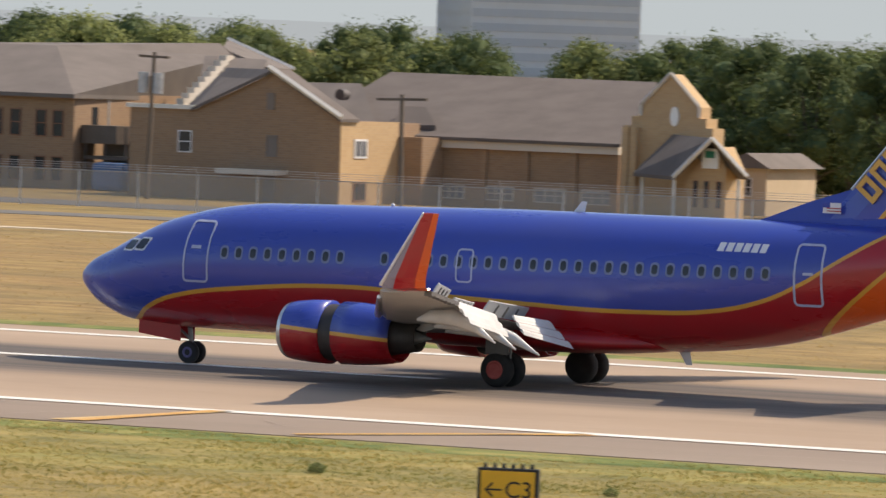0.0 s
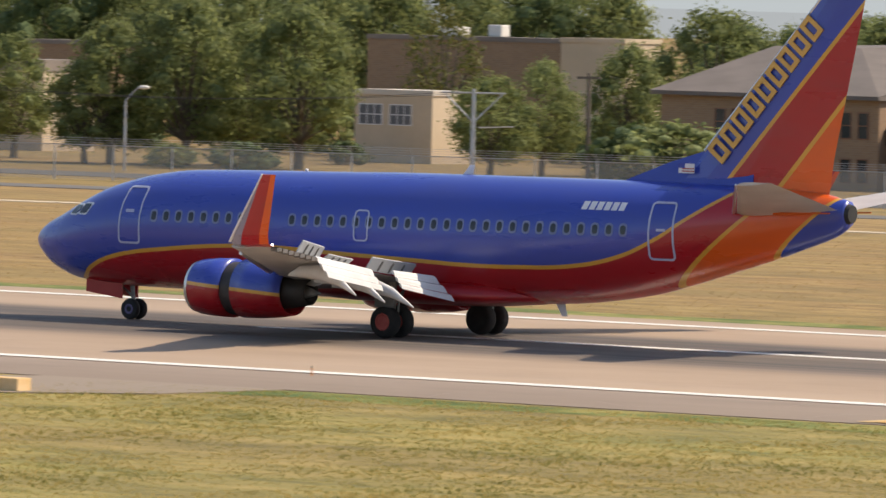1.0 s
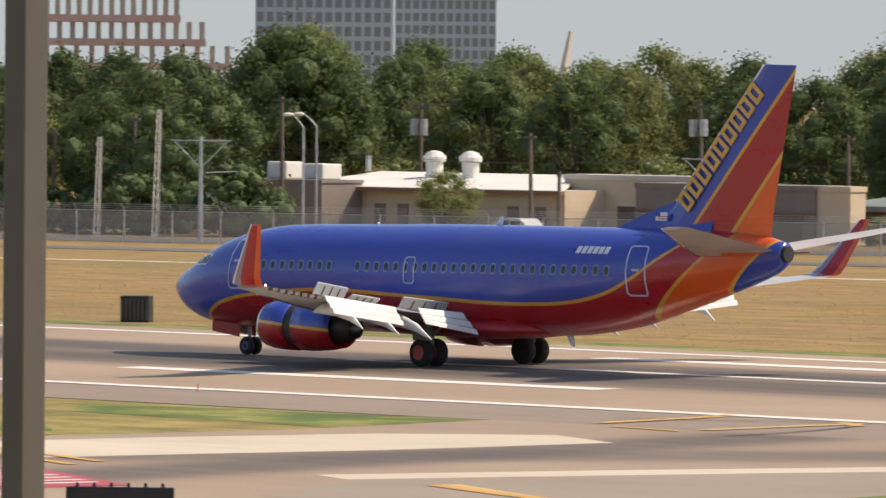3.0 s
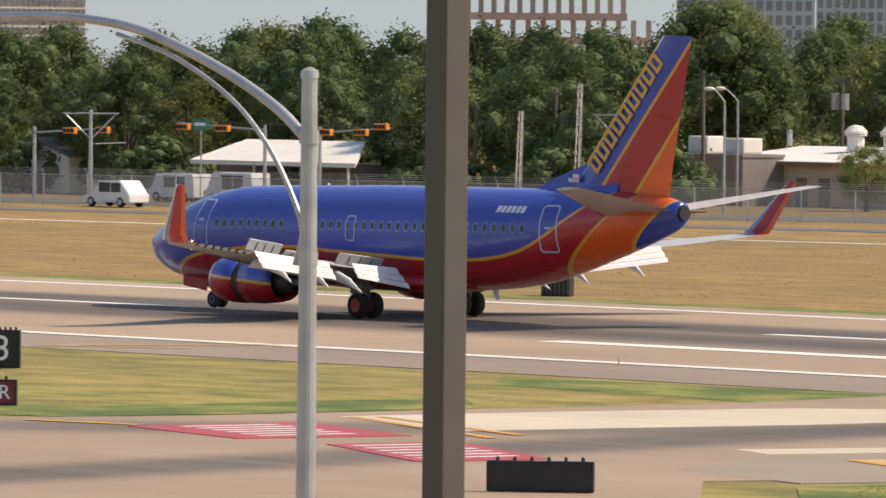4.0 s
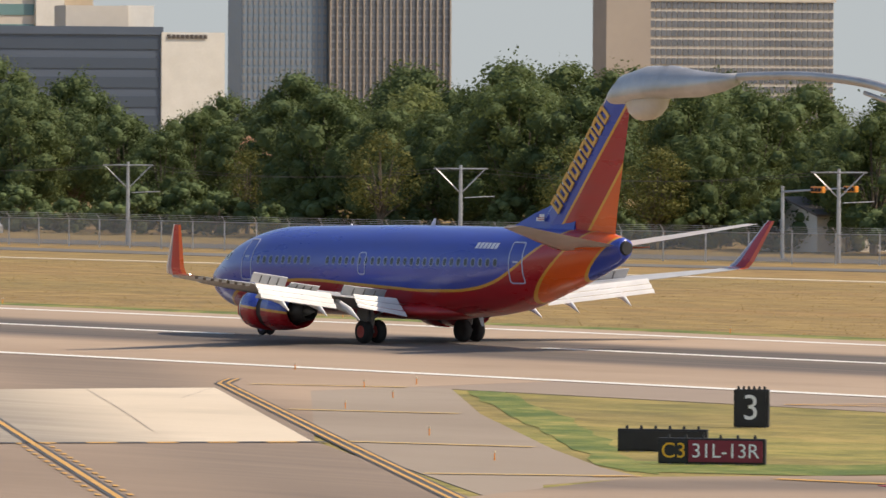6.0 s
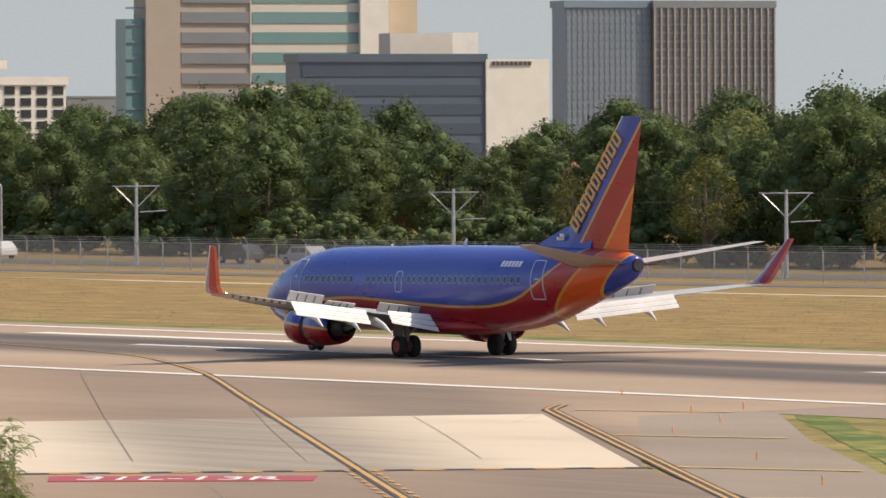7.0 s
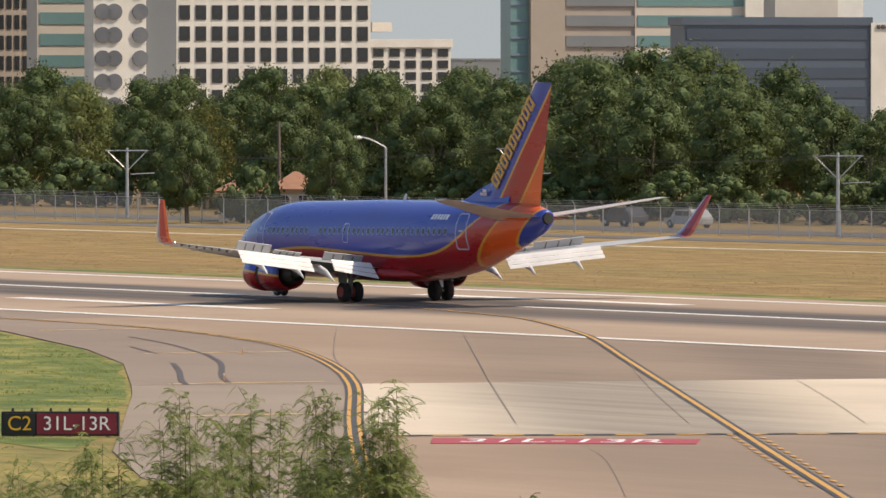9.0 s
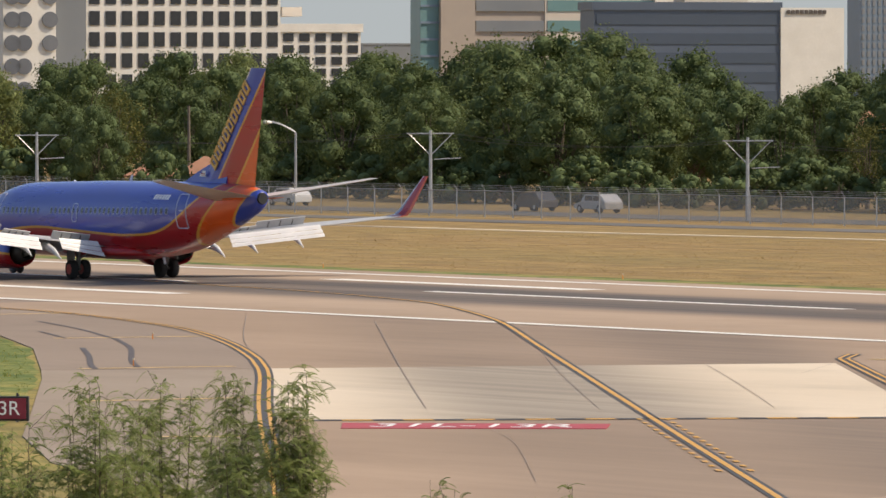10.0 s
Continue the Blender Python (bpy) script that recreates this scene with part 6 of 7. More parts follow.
# behind the school
for az in [24.0 + 0.62 * i for i in range(13)]:
    for y in (448, 475):
        d = y / math.cos(radians(az))
        plant(ELMS + ASHES, bearing(az + rng.uniform(-.2, .2), y), y + rng.uniform(-6, 6), 10.16 + d * radians(rng.uniform(-0.02, 0.15)), 0.95)
for az, y, top in ((24.9, 432, 0.10), (24.25, 411, 0.14), (23.6, 412, 0.2), (25.35, 440, 0.12), (24.6, 436, 0.08), (23.2, 418, 0.2), (25.6, 446, 0.05)):
    plant(ELMS + ASHES[:1], bearing(az, y), y, 10.16 + y / math.cos(radians(az)) * radians(top), 1.0)
for x, z in ((-270.4, 11.79), (-267.8, 11.67), (-265.7, 11.35), (-263.7, 11.14), (-261.7, 11.09), (-259.7, 11.53), (-257.8, 11.39), (-256.0, 10.76), (-254.2, 10.74), (-252.5, 10.49), (-250.8, 10.28), (-249.0, 10.97), (-247.1, 9.83), (-245.1, 9.96), (-243.6, 9.37), (-241.1, 9.71), (-239.1, 9.14), (-236.2, 10.84), (-234.1, 9.86)):
    plant(ASHES + OAKS[:1], x, 445 + rng.uniform(-8, 8), z, 1.1)
# in front of and between the blocks
for x, y, z, g, kind in (
        (-289.4, 392, 7.13, 1.1, ASHES), (-284.3, 396, 11.71, 1.0, ASHES), (-276.9, 398, 11.16, 1.05, ASHES),
        (-283.7, 402, 10.00, 0.9, ASHES), (-260.3, 395, 6.87, 1.2, ASHES), (-261.0, 402, 7.97, 0.9, ASHES),
        (-293.8, 440, 11.51, 0.9, DRY), (-259.8, 410, 9.16, 0.9, ASHES), (-240.1, 385, 4.19, 1.5, BUSHES),
        (-244.1, 386, 3.98, 1.4, BUSHES), (-315.1, 384, 7.57, 1.05, ASHES), (-306.3, 386, 7.82, 0.95, DRY),
        (-301.9, 392, 9.82, 1.0, ASHES), (-288.8, 394, 10.00, 1.05, ASHES), (-313.3, 400, 9.00, 1.0, ASHES),
        (-301.1, 400, 8.79, 1.0, ASHES), (-356.4, 366, 4.78, 1.3, ASHES), (-355.7, 396, 4.50, 1.4, BUSHES),
        (-322.9, 372, 2.00, 1.3, BUSHES), (-284.8, 415, 1.67, 1.6, BUSHES), (-279.8, 388, 1.71, 1.7, BUSHES), (-274.1, 388, 1.96, 1.7, BUSHES)):
    plant(kind, x, y, z, g)
# height of the treetops above the eye's level, in degrees, by bearing
SKYLINE = ((30.0, 0.3), (38.0, 0.34), (38.5, 0.22), (39.7, 0.3), (40.6, 0.35), (41.2, 0.16), (41.5, 0.32), (41.8, 0.11), (42.1, 0.18), (42.5, 0.35), (43.1, 0.2), (43.4, 0.13), (44.1, 0.26), (44.5, 0.2), (44.7, 0.4),
           (45.3, 0.42), (45.5, 0.14), (46.0, 0.17), (46.5, 0.23), (47.1, 0.2), (47.7, 0.1), (48.2, 0.22), (49.0, 0.18), (50.6, 0.17), (51.2, 0.25), (52.0, 0.36), (53.4, 0.3), (53.9, 0.26), (54.3, 0.12), (54.7, 0.05), (55.5, 0.1), (56.0, 0.3), (56.4, 0.38),
           (57.2, 0.33), (57.6, 0.24), (58.3, 0.2), (59.0, 0.22), (59.8, 0.22), (60.6, 0.13), (61.2, 0.24), (66.0, 0.24))


def skyline(az):
    return float(np.interp(az, [q[0] for q in SKYLINE], [q[1] for q in SKYLINE]))


def grove(kinds, az, y, down, girth=1.0):
    d = y / math.cos(radians(az))
    return plant(kinds, bearing(az, y), y + rng.uniform(-5, 5), 1.13 * (10.16 + d * radians(skyline(az) - down)), girth)


for az in [32.6 + 0.5 * i for i in range(26)]:
    grove(ASHES * 3 + ELMS if az < 41 else ELMS * 2 + ASHES, az + rng.uniform(-.1, .1), 492, rng.uniform(0.08, 0.25), 0.95)
    grove(ELMS + ASHES, az + rng.uniform(-.1, .1), 515, rng.uniform(0.0, 0.07), 0.95)
for az in [39.6 + 0.68 * i for i in range(10)]:
    grove(ELMS * 2 + ASHES, az + rng.uniform(-.2, .2), 412, rng.uniform(0.1, 0.26))
# the long belt of trees towards the office park
for az in [45.2 + 0.46 * i for i in range(41)]:
    for y, lo, hi in ((357, 0.18, 0.42), (382, 0.08, 0.24), (412, 0.0, 0.06)):
        if az < 46.1 and y < 400:  # open ground round the depot
            continue
        kinds = OAKS * 3 + ELMS * 3 + ASHES[:1] if rng.random() < 0.95 else DRY
        grove(kinds, az + rng.uniform(-.12, .12), y, rng.uniform(lo, hi))
for lx in (-36.5, -24.5):  # shade trees before the bungalows
    v_ = YARD @ Vector((lx, 337, 0))
    plant(OAKS, v_.x, v_.y, 9.0, 0.8)
v_ = YARD @ Vector((-31.2, 337, 0))
plant(BUSHES[1:], v_.x, v_.y, 5.0, 0.8)
for az in [45.2 + 0.45 * i for i in range(41)]:  # undergrowth that closes the belt
    plant(OAKS, bearing(az, 440), 440 + rng.uniform(-4, 4), rng.uniform(8.5, 10.5), 1.25)
for x, y, z in ((-467.9, 346, 9.00), (-446.9, 348, 8.26), (-437.1, 348, 7.90), (-411.7, 354, 8.83), (-437.3, 349, 7.78)):
    plant(DRY, x, y, z, 1.1)
for az in [45.6 + 0.34 * i for i in range(53)]:
    y = rng.uniform(349, 356)
    plant(BUSHES[1:], bearing(az + rng.uniform(-.15, .15), y), y, rng.uniform(2.6, 5.2), 1.15)
for az in [23.5 + 0.5 * i for i in range(44)]:
    plant(BUSHES, bearing(az, 440), 440 + rng.uniform(-3, 5), rng.uniform(3, 5), 1.2)
for ob_ in OAKS + ELMS + ASHES + DRY + BUSHES:  # the patterns themselves go in among the far trees
    az = 63.5 + rng.uniform(0, 2)
    ob_.matrix_basis = pose(bearing(az, 380 + 8 * OAKS.index(ob_) if ob_ in OAKS else 400), 380 + 8 * OAKS.index(ob_) if ob_ in OAKS else 400 + rng.uniform(-9, 9), 0)

# low grass tufts beside the runway sign
for x, y, s in ((-83.4, 153.3, 0.26), (-75.2, 152.0, 0.2)):
    plant(BUSHES[:1], x, y, s, 1.5)


# ---------------------------------------------------------------- poles, signals, signs
def vee_pole(x, y, h, tilt=0.0):
    t = thing("utility_pole", pose(x, y, 0, 0, 0, tilt), "grey utility pole with V-shaped crossarm brackets", "utility pole", "utility poles")
    b_ = bmesh.new()
    rod(b_, (0, 0, 0), (0, 0, h), 0.17, 0.11, 8)
    part("pole", b_, M["steel"], t)
    b_ = bmesh.new()
    rod(b_, (-1.9, 0, h - 0.25), (1.9, 0, h - 0.25), 0.055, n=5)
    for s in (-1, 1):
        rod(b_, (0, 0, h - 2.0), (s * 1.7, 0, h - 0.3), 0.05, n=5)
    part("crossarm", b_, M["steel"], t)
    b_ = bmesh.new()
    rod(b_, (0.3, 0, h - 2.3), (2.4, 0, h - 2.2), 0.04, n=4)
    part("bracket", b_, M["steel"], t)
    return t


POLES = ((-575.7, 322, 6.05), (-467.3, 322, 6.21), (-511.7, 322, 6.53),
         (-428.8, 324, 6.28), (-392.0, 328, 6.34), (-351.0, 338, 6.75), (-326.8, 360, 5.87),
         (-290.1, 372, 5.55), (-247.7, 374, 5.78))
for x, y, h in POLES:
    vee_pole(x, y, h, math.degrees(math.atan2(-x, y)) + rng.uniform(-8, 8))


def wood_pole(x, y, h, boxes=True, arm=1.2):
    t = thing("wooden_pole", pose(x, y, 0, 0, rng.uniform(-1.5, 1.5), 0), "weathered wooden utility pole with transformer cans", "utility pole", "wooden poles")
    b_ = bmesh.new()
    rod(b_, (0, 0, 0), (0, 0, h), 0.16, 0.11, 8)
    part("pole", b_, M["wood_pole"], t)
    b_ = bmesh.new()
    box(b_, -arm, -0.07, h - 0.35, arm, 0.07, h - 0.2)
    part("crossarm", b_, M["wood_pole"], t)
    if boxes:
        for s in (-0.5, 0.5):
            b_ = bmesh.new()
            rod(b_, (s, -0.25, h - 2.4), (s, -0.25, h - 1.2), 0.3, n=10)
            part("transformer", b_, M["steel"], t, "grey transformer can")
    return t


for x, y, h, bx, a in ((-220.8, 384, 8.58, True, 1.0), (-201.9, 380, 6.71, False, 1.6), (-246.0, 384, 6.80, False, 0.8), (-362.2, 398, 9.14, True, 1.1),
                       (-390.1, 398, 8.91, True, 0.9), (-348.4, 398, 6.98, False, 0.6), (-350.3, 368, 7.05, False, 0.5), (-347.8, 368, 4.53, False, 0.2),
                       (-372.0, 352, 7.98, False, 0.5), (-380.0, 352, 6.94, False, 0.3), (-365.9, 360, 9.36, False, 0.8), (-571.8, 335, 8.32, False, 0.1), (-571.8, 335, 8.33, False, 0.1)):
    wood_pole(x, y, h, bx, a)
# overhead wires between the poles
wires = thing("overhead_wires", pose(0, 0, 0), "thin sagging overhead wires between utility poles", "wire")
order = sorted(POLES, key=lambda q: q[0])
for (xa, ya, ha), (xb, yb, hb) in zip(order, order[1:]):
    for off in (-1.6, 1.6):
        b = bmesh.new()
        line = []
        for i in range(9):
            u = i / 8
            line.append(Vector((xa + (xb - xa) * u, ya + (yb - ya) * u + off, ha + (hb - ha) * u - 0.2 - 3.2 * u * (1 - u))))
        loft(b, [[p + Vector((0, 0.016 * math.cos(k), 0.016 * math.sin(k))) for k in (0, 2.1, 4.2)] for p in line])
        part("wire", b, M["bronze"], wires)


def street_lamp(x, y, h, reach):
    t = thing("street_lamp", pose(x, y, 0, 0, 0, math.degrees(math.atan2(-x, y))), "grey street lamp with a curved arm", "street lamp", "street lamps")
    b_ = bmesh.new()
    rod(b_, (0, 0, 0), (0, 0, h - 0.9), 0.1, 0.07, 8)
    last = Vector((0, 0, h - 0.9))
    for i in range(1, 7):
        a = i / 6 * math.pi / 2
        p = Vector((reach * (1 - math.cos(a)) if False else reach * i / 6, 0, h - 0.9 + 0.9 * math.sin(a)))
        rod(b_, last, p, 0.05, n=6)
        last = p
    part("pole", b_, M["steel"], t)
    b_ = bmesh.new()
    bmesh.ops.create_uvsphere(b_, u_segments=10, v_segments=6, radius=0.3, matrix=Matrix.Translation((reach, 0, h - 0.06)) @ Matrix.Diagonal((1.3, 0.6, 0.45, 1)))
    part("lantern", b_, M["white_wall"], t, smooth=True)


street_lamp(-552.2, 334, 7.00, -2.4)
street_lamp(-552.3, 334, 7.08, -2.4)
street_lamp(-276.0, 378, 5.22, 1.1)
street_lamp(-368.7, 366, 8.20, -1.2)
street_lamp(-353.8, 350, 8.25, -1.0)


def signal(x, y, z, amber=True):
    t = thing("traffic_signal", pose(x, y, z), "amber-cased horizontal traffic signal hung from a mast arm", "traffic signal", "traffic signals")
    part("case", boxed(-0.62, -0.16, -0.22, 0.62, 0.16, 0.22, bevel=0.05), M["beacon"] if amber else M["black"], t)
    for i in (-1, 0, 1):
        b_ = bmesh.new()
        rod(b_, (i * 0.38, -0.16, 0), (i * 0.38, -0.24, 0), 0.14, n=10)
        part("lens", b_, M["black"], t)


def mast(x, y, h, reach):
    t = thing("signal_mast", pose(x, y, 0), "galvanised traffic signal mast with a long arm", "signal mast", "signal masts")
    b_ = bmesh.new()
    rod(b_, (0, 0, 0), (0, 0, h), 0.14, 0.11, 8)
    rod(b_, (0, 0, h - 0.4), (reach, 0, h), 0.09, 0.05, 6)
    part("mast", b_, M["steel"], t)


mast(-405.2, 334, 5.03, -397.2 - -405.2)
mast(-381.1, 334, 5.50, -390.1 - -381.2)
mast(-375.6, 334, 5.42, -368.8 - -375.7)
for x, z in ((-400.9, 4.82), (-397.4, 4.90), (-389.0, 5.24), (-384.9, 5.18), (-374.6, 5.06), (-371.1, 5.10), (-369.1, 5.50)):
    signal(x, 333.6, z)
for x, z, w in ((-387.0, 5.42, 0.8), (-566.7, 3.55, 0.6)):
    t = thing("street_sign", pose(x, 333.4, z), "green street name sign with a pale bar", "sign")
    part("board", boxed(-w, -0.03, -0.38, w, 0.03, 0.38), M["green_sign"], t)
    part("legend_bar", boxed(-w * 0.7, -0.045, -0.1, w * 0.7, -0.03, 0.12), M["sign_white"], t)
    b = bmesh.new()
    rod(b, (0, 0.06, -z), (0, 0.06, 0.38), 0.05, n=6)
    part("post", b, M["steel"], t)
for x, y, h in ((-367.0, 344, 6.58), (-361.4, 344, 8.42)):
    t = thing("lattice_mast", pose(x, y, 0, 0, 2, 0), "slim pale lattice mast behind the fence", "mast")
    b = bmesh.new()
    for dx, dy in ((-0.2, -0.2), (0.2, -0.2), (0, 0.2)):
        rod(b, (dx, dy, 0), (dx * 0.6, dy * 0.6, h), 0.05, n=4)
    for i in range(14):
        s = 1 if i % 2 else -1
        rod(b, (-0.2 * s, -0.2, h * i / 14), (0.2 * s, -0.2, h * (i + 1) / 14), 0.03, n=3)
    part("lattice", b, M["pale_stone"], t)

# yellow diamond warning sign with amber beacons
warn = thing("warning_sign", pose(-317.5, 352, 0), "yellow diamond warning sign with two amber beacons", "sign")
zc = 2.49
b = bmesh.new()
rod(b, (0, 0.05, 0), (0, 0.05, zc + 1.2), 0.06, n=6)
part("post", b, M["steel"], warn)
b = bmesh.new()
prism(b, ((0, zc - 0.62), (0.46, zc), (0, zc + 0.62), (-0.46, zc)), (-0.03, 0.02))
part("board", b, M["sign_yellow"], warn)
part("symbol", boxed(-0.12, -0.045, zc - 0.18, 0.12, -0.03, zc + 0.2), M["black"], warn)
for z in (3.51, 1.47):
    b = bmesh.new()
    rod(b, (0, -0.2, z), (0, 0.1, z), 0.2, n=12)
    part("beacon", b, M["beacon"], warn)


# ---------------------------------------------------------------- airfield signs
def text_mesh(words, size, material, m, parent, depth=0.01):
    c = bpy.data.curves.new("legend", "FONT")
    c.body, c.size, c.extrude, c.align_x, c.align_y = words, size, depth, "CENTER", "CENTER"
    o = new("legend", c)
    me = bpy.data.meshes.new_from_object(o.evaluated_get(bpy.context.evaluated_depsgraph_get()))
    bpy.data.objects.remove(o)
    bpy.data.curves.remove(c)
    me.materials.clear()
    me.materials.append(M[material])
    ob_ = new("legend", me)
    ob_.parent = parent
    ob_.matrix_basis = m
    return ob_


def field_sign(label, x, y, panels, height, foot, turn, back="black"):
    """panels: (width, board material, words, legend material, text size)."""
    t = thing("airfield_sign", pose(x, y, 0, 0, 0, turn), label, "airfield sign", "airfield signs")
    total = sum(p[0] for p in panels)
    part("casing", boxed(-total / 2 - 0.06, 0.02, foot - 0.06, total / 2 + 0.06, 0.26, foot + height + 0.06, bevel=0.03), M[back], t)
    u = -total / 2
    for w, board, words, ink, size in panels:
        pn = part("panel", boxed(u + 0.02, -0.02, foot, u + w - 0.02, 0.02, foot + height), M[board], t)
        if words:
            text_mesh(words, size, ink, pose(u + w / 2, -0.022, foot + height * 0.49, 90, 0, 0), pn)
        u += w
    for i in range(6):
        b_ = bmesh.new()
        xx = -total / 2 + total * (i + 0.5) / 6
        rod(b_, (xx, 0.13, 0), (xx, 0.13, foot), 0.05, n=6)
        part("leg", b_, M["steel"], t)
        b_ = bmesh.new()
        rod(b_, (xx, 0.1, foot + height + 0.06), (xx, 0.1, foot + height + 0.16), 0.05, 0.03, 6)
        part("cap", b_, M["black"], t)
    return t


field_sign("black and red hold position sign reading C3 31L-13R", -169.6, 137.2, ((0.82, "black", "C3", "sign_yellow", 0.62), (2.2, "sign_red", "31L-13R", "sign_white", 0.58)), 0.62, 0.1, 40)
field_sign("black back of an airfield sign", -177.0, 141.3, ((2.6, "black", "", "black", 0.5),), 0.55, 0.08, 40)
field_sign("black distance board with a white number three", -189.1, 154.6, ((1.02, "black", "3", "sign_white", 1.15),), 1.1, 0.08, 40)
field_sign("black and red hold position sign reading C2 31L-13R", -201.2, 110.2, ((1.0, "black", "C2", "sign_yellow", 0.62), (2.45, "sign_red", "31L-13R", "sign_white", 0.6)), 0.62, 0.1, 55)
field_sign("black back of an airfield sign", -128.6, 121.3, ((2.4, "black", "", "black", 0.5),), 0.6, 0.1, 40)
field_sign("yellow direction sign with arrow and C3", -73.9, 144.4, ((1.2, "sign_yellow", "\u2190C3", "black", 0.5),), 0.8, 0.1, 20)
t = thing("equipment_box", pose(-234.8, 222.4, 0, 0, 0, 35), "black ribbed airfield equipment box in the grass", "box")
part("case", boxed(-0.62, -0.5, 0, 0.62, 0.5, 1.12, bevel=0.05), M["black"], t)
for i in range(7):
    part("rib", boxed(-0.58 + i * 0.18, -0.54, 0.1, -0.52 + i * 0.18, -0.5, 1.0), M["bronze"], t)
# painted runway designation on the pavement
rp = bmesh.new()
slab(rp, ((-193.9, 118.9), (-188.9, 125.2), (-186.4, 123.4), (-190.9, 117.0)), 0.0, 0.048)
red1 = structure("painted_hold_sign", rp, M["red_paint"], "red pavement marking with white 31L-13R", "marking")
d = Vector((5.0, 6.3, 0)).normalized()
m = Matrix(((d.x, d.y * 1.0, 0, 0), (d.y, -d.x, 0, 0), (0, 0, 1, 0), (0, 0, 0, 1)))
ang = math.degrees(math.atan2(6.3, 5.0))
text_mesh("31L-13R", 1.9, "sign_white", pose(-190.05, 121.05, 0.056, 0, 0, ang) @ Matrix.Diagonal((0.95, 1.6, 1, 1)), red1, 0.001)
for pts in (((-157.5, 133.2), (-156.7, 138.9), (-149.6, 136.4), (-150.9, 131.4)), ((-147.5, 131.5), (-146.8, 135.4), (-139, 131.5), (-140, 127.8))):
    rp = bmesh.new()
    slab(rp, pts, 0.0, 0.048)
    r2 = structure("painted_hold_sign", rp, M["red_paint"], "faded red pavement marking with white bars", "marking")
    (xa, ya), (xb, yb) = pts[0], pts[2]
    for i in range(6):
        u = 0.14 + 0.14 * i
        c = Vector((pts[0][0] + (pts[3][0] - pts[0][0]) * u, pts[0][1] + (pts[3][1] - pts[0][1]) * u)) * 0.5 + Vector((pts[1][0] + (pts[2][0] - pts[1][0]) * u, pts[1][1] + (pts[2][1] - pts[1][1]) * u)) * 0.5
        b = bmesh.new()
        ribbon(b, ((c.x - 0.3, c.y - 1.5), (c.x + 0.2, c.y + 1.5)), 0.35, 0.056)
        part("painted_bar", b, M["white_line"], r2)
# small edge lights and reflectors
for x, y in ((-208, 152.3), (-189.5, 142), (-223.5, 164.5), (-215, 159.5), (-175, 133.5), (-237.5, 136.8), (-262, 151.8), (-225, 168), (-240, 173.3), (-180, 173.3), (-330, 219.5), (-300, 219.5), (-270, 219.5), (-360, 219.5), (-210, 219.5), (-150, 173.4), (-120, 173.4)):
    t = thing("edge_light", pose(x, y, 0), "small amber edge light on a short stake", "edge light", "edge lights")
    b = bmesh.new()
    rod(b, (0, 0, 0), (0, 0, 0.24), 0.025, 0.02, 6)
    part("stake", b, M["beacon"], t)
    b = bmesh.new()
    rod(b, (0, 0, 0.24), (0, 0, 0.31), 0.04, 0.03, 8)
    part("lens", b, M["cream"], t)
b = boxed(-0.5, -0.3, 0, 0.5, 0.3, 0.36, bevel=0.03)
M["cover_paint"] = mottled("faded_orange_paint", (0.74, 0.47, 0.2), (0.82, 0.58, 0.32), 3.0, 0.8)
t = thing("cover_slab", pose(*(-119.8, 159.2), 0.0), "cream-orange painted concrete cover by the grass edge", "slab")
part("slab", b, M["cover_paint"], t)

# ---------------------------------------------------------------- vehicles on the street
def car(label, x, y, turn, body, h=1.5, ln=4.5, van=False):
    t = thing("car", pose(x, y, 0.03, 0, 0, turn), label, "car", "cars on the street")
    prof = ((-0.5, 0.3), (-0.5, 0.72), (-0.3, 0.86), (-0.16, 1.0 * h / 1.5 * 1.48), (0.3, h), (0.46, 0.98), (0.5, 0.85), (0.5, 0.3)) if not van else ((-0.5, 0.3), (-0.5, 0.85), (-0.42, 1.0), (-0.33, h), (0.48, h), (0.5, 0.9), (0.5, 0.3))
    b_ = bmesh.new()
    prism(b_, [(u * ln, z) for u, z in prof], (-0.88, 0.88))
    bmesh.ops.bevel(b_, geom=b_.edges[:], offset=0.06, segments=2, affect="EDGES")
    part("body", b_, M[body], t)
    for s in (-1, 1):
        b_ = bmesh.new()
        box(b_, -0.14 * ln, s * 0.885 - 0.01, 0.98, 0.10 * ln, s * 0.885 + 0.01, h - 0.14)
        box(b_, 0.12 * ln, s * 0.885 - 0.01, 0.98, 0.32 * ln, s * 0.885 + 0.01, h - 0.16)
        part("side_window", b_, M["window"], t)
        for u in (-0.31, 0.31):
            b_ = bmesh.new()
            rod(b_, (u * ln, s * 0.68, 0.33), (u * ln, s * 0.9, 0.33), 0.33, n=14)
            w_ = part("wheel", b_, M["rubber"], t)
            b_ = bmesh.new()
            rod(b_, (u * ln, s * 0.86, 0.33), (u * ln, s * 0.915, 0.33), 0.19, n=10)
            part("rim", b_, M["steel"], w_)
    return t


suv = car("white sport utility car waiting by the fence", -386.7, 325, 0, "car_white", 1.75, 4.8)
car("white van parked by the filling station", -388.5, 338, 0, "car_white", 2.1, 5.0, True)
car("grey van parked by the filling station", -395.6, 339, 0, "car_white", 1.9, 4.8, True)
car("white van parked behind the fence", -395.9, 340, 0, "steel", 1.9, 4.8, True)
car("white car on the street", -344.3, 360, 0, "car_white", 1.5, 4.5)
for x, y, k in ((-546.7, 330, "car_white"), (-512.0, 332, "car_dark"), (-501.1, 331, "steel")):
    car("car passing on the street behind the fence", x, y, 0, k)
truck = thing("box_truck", pose(-373.7, 362, 0.03), "white box truck parked by the depot", "truck")
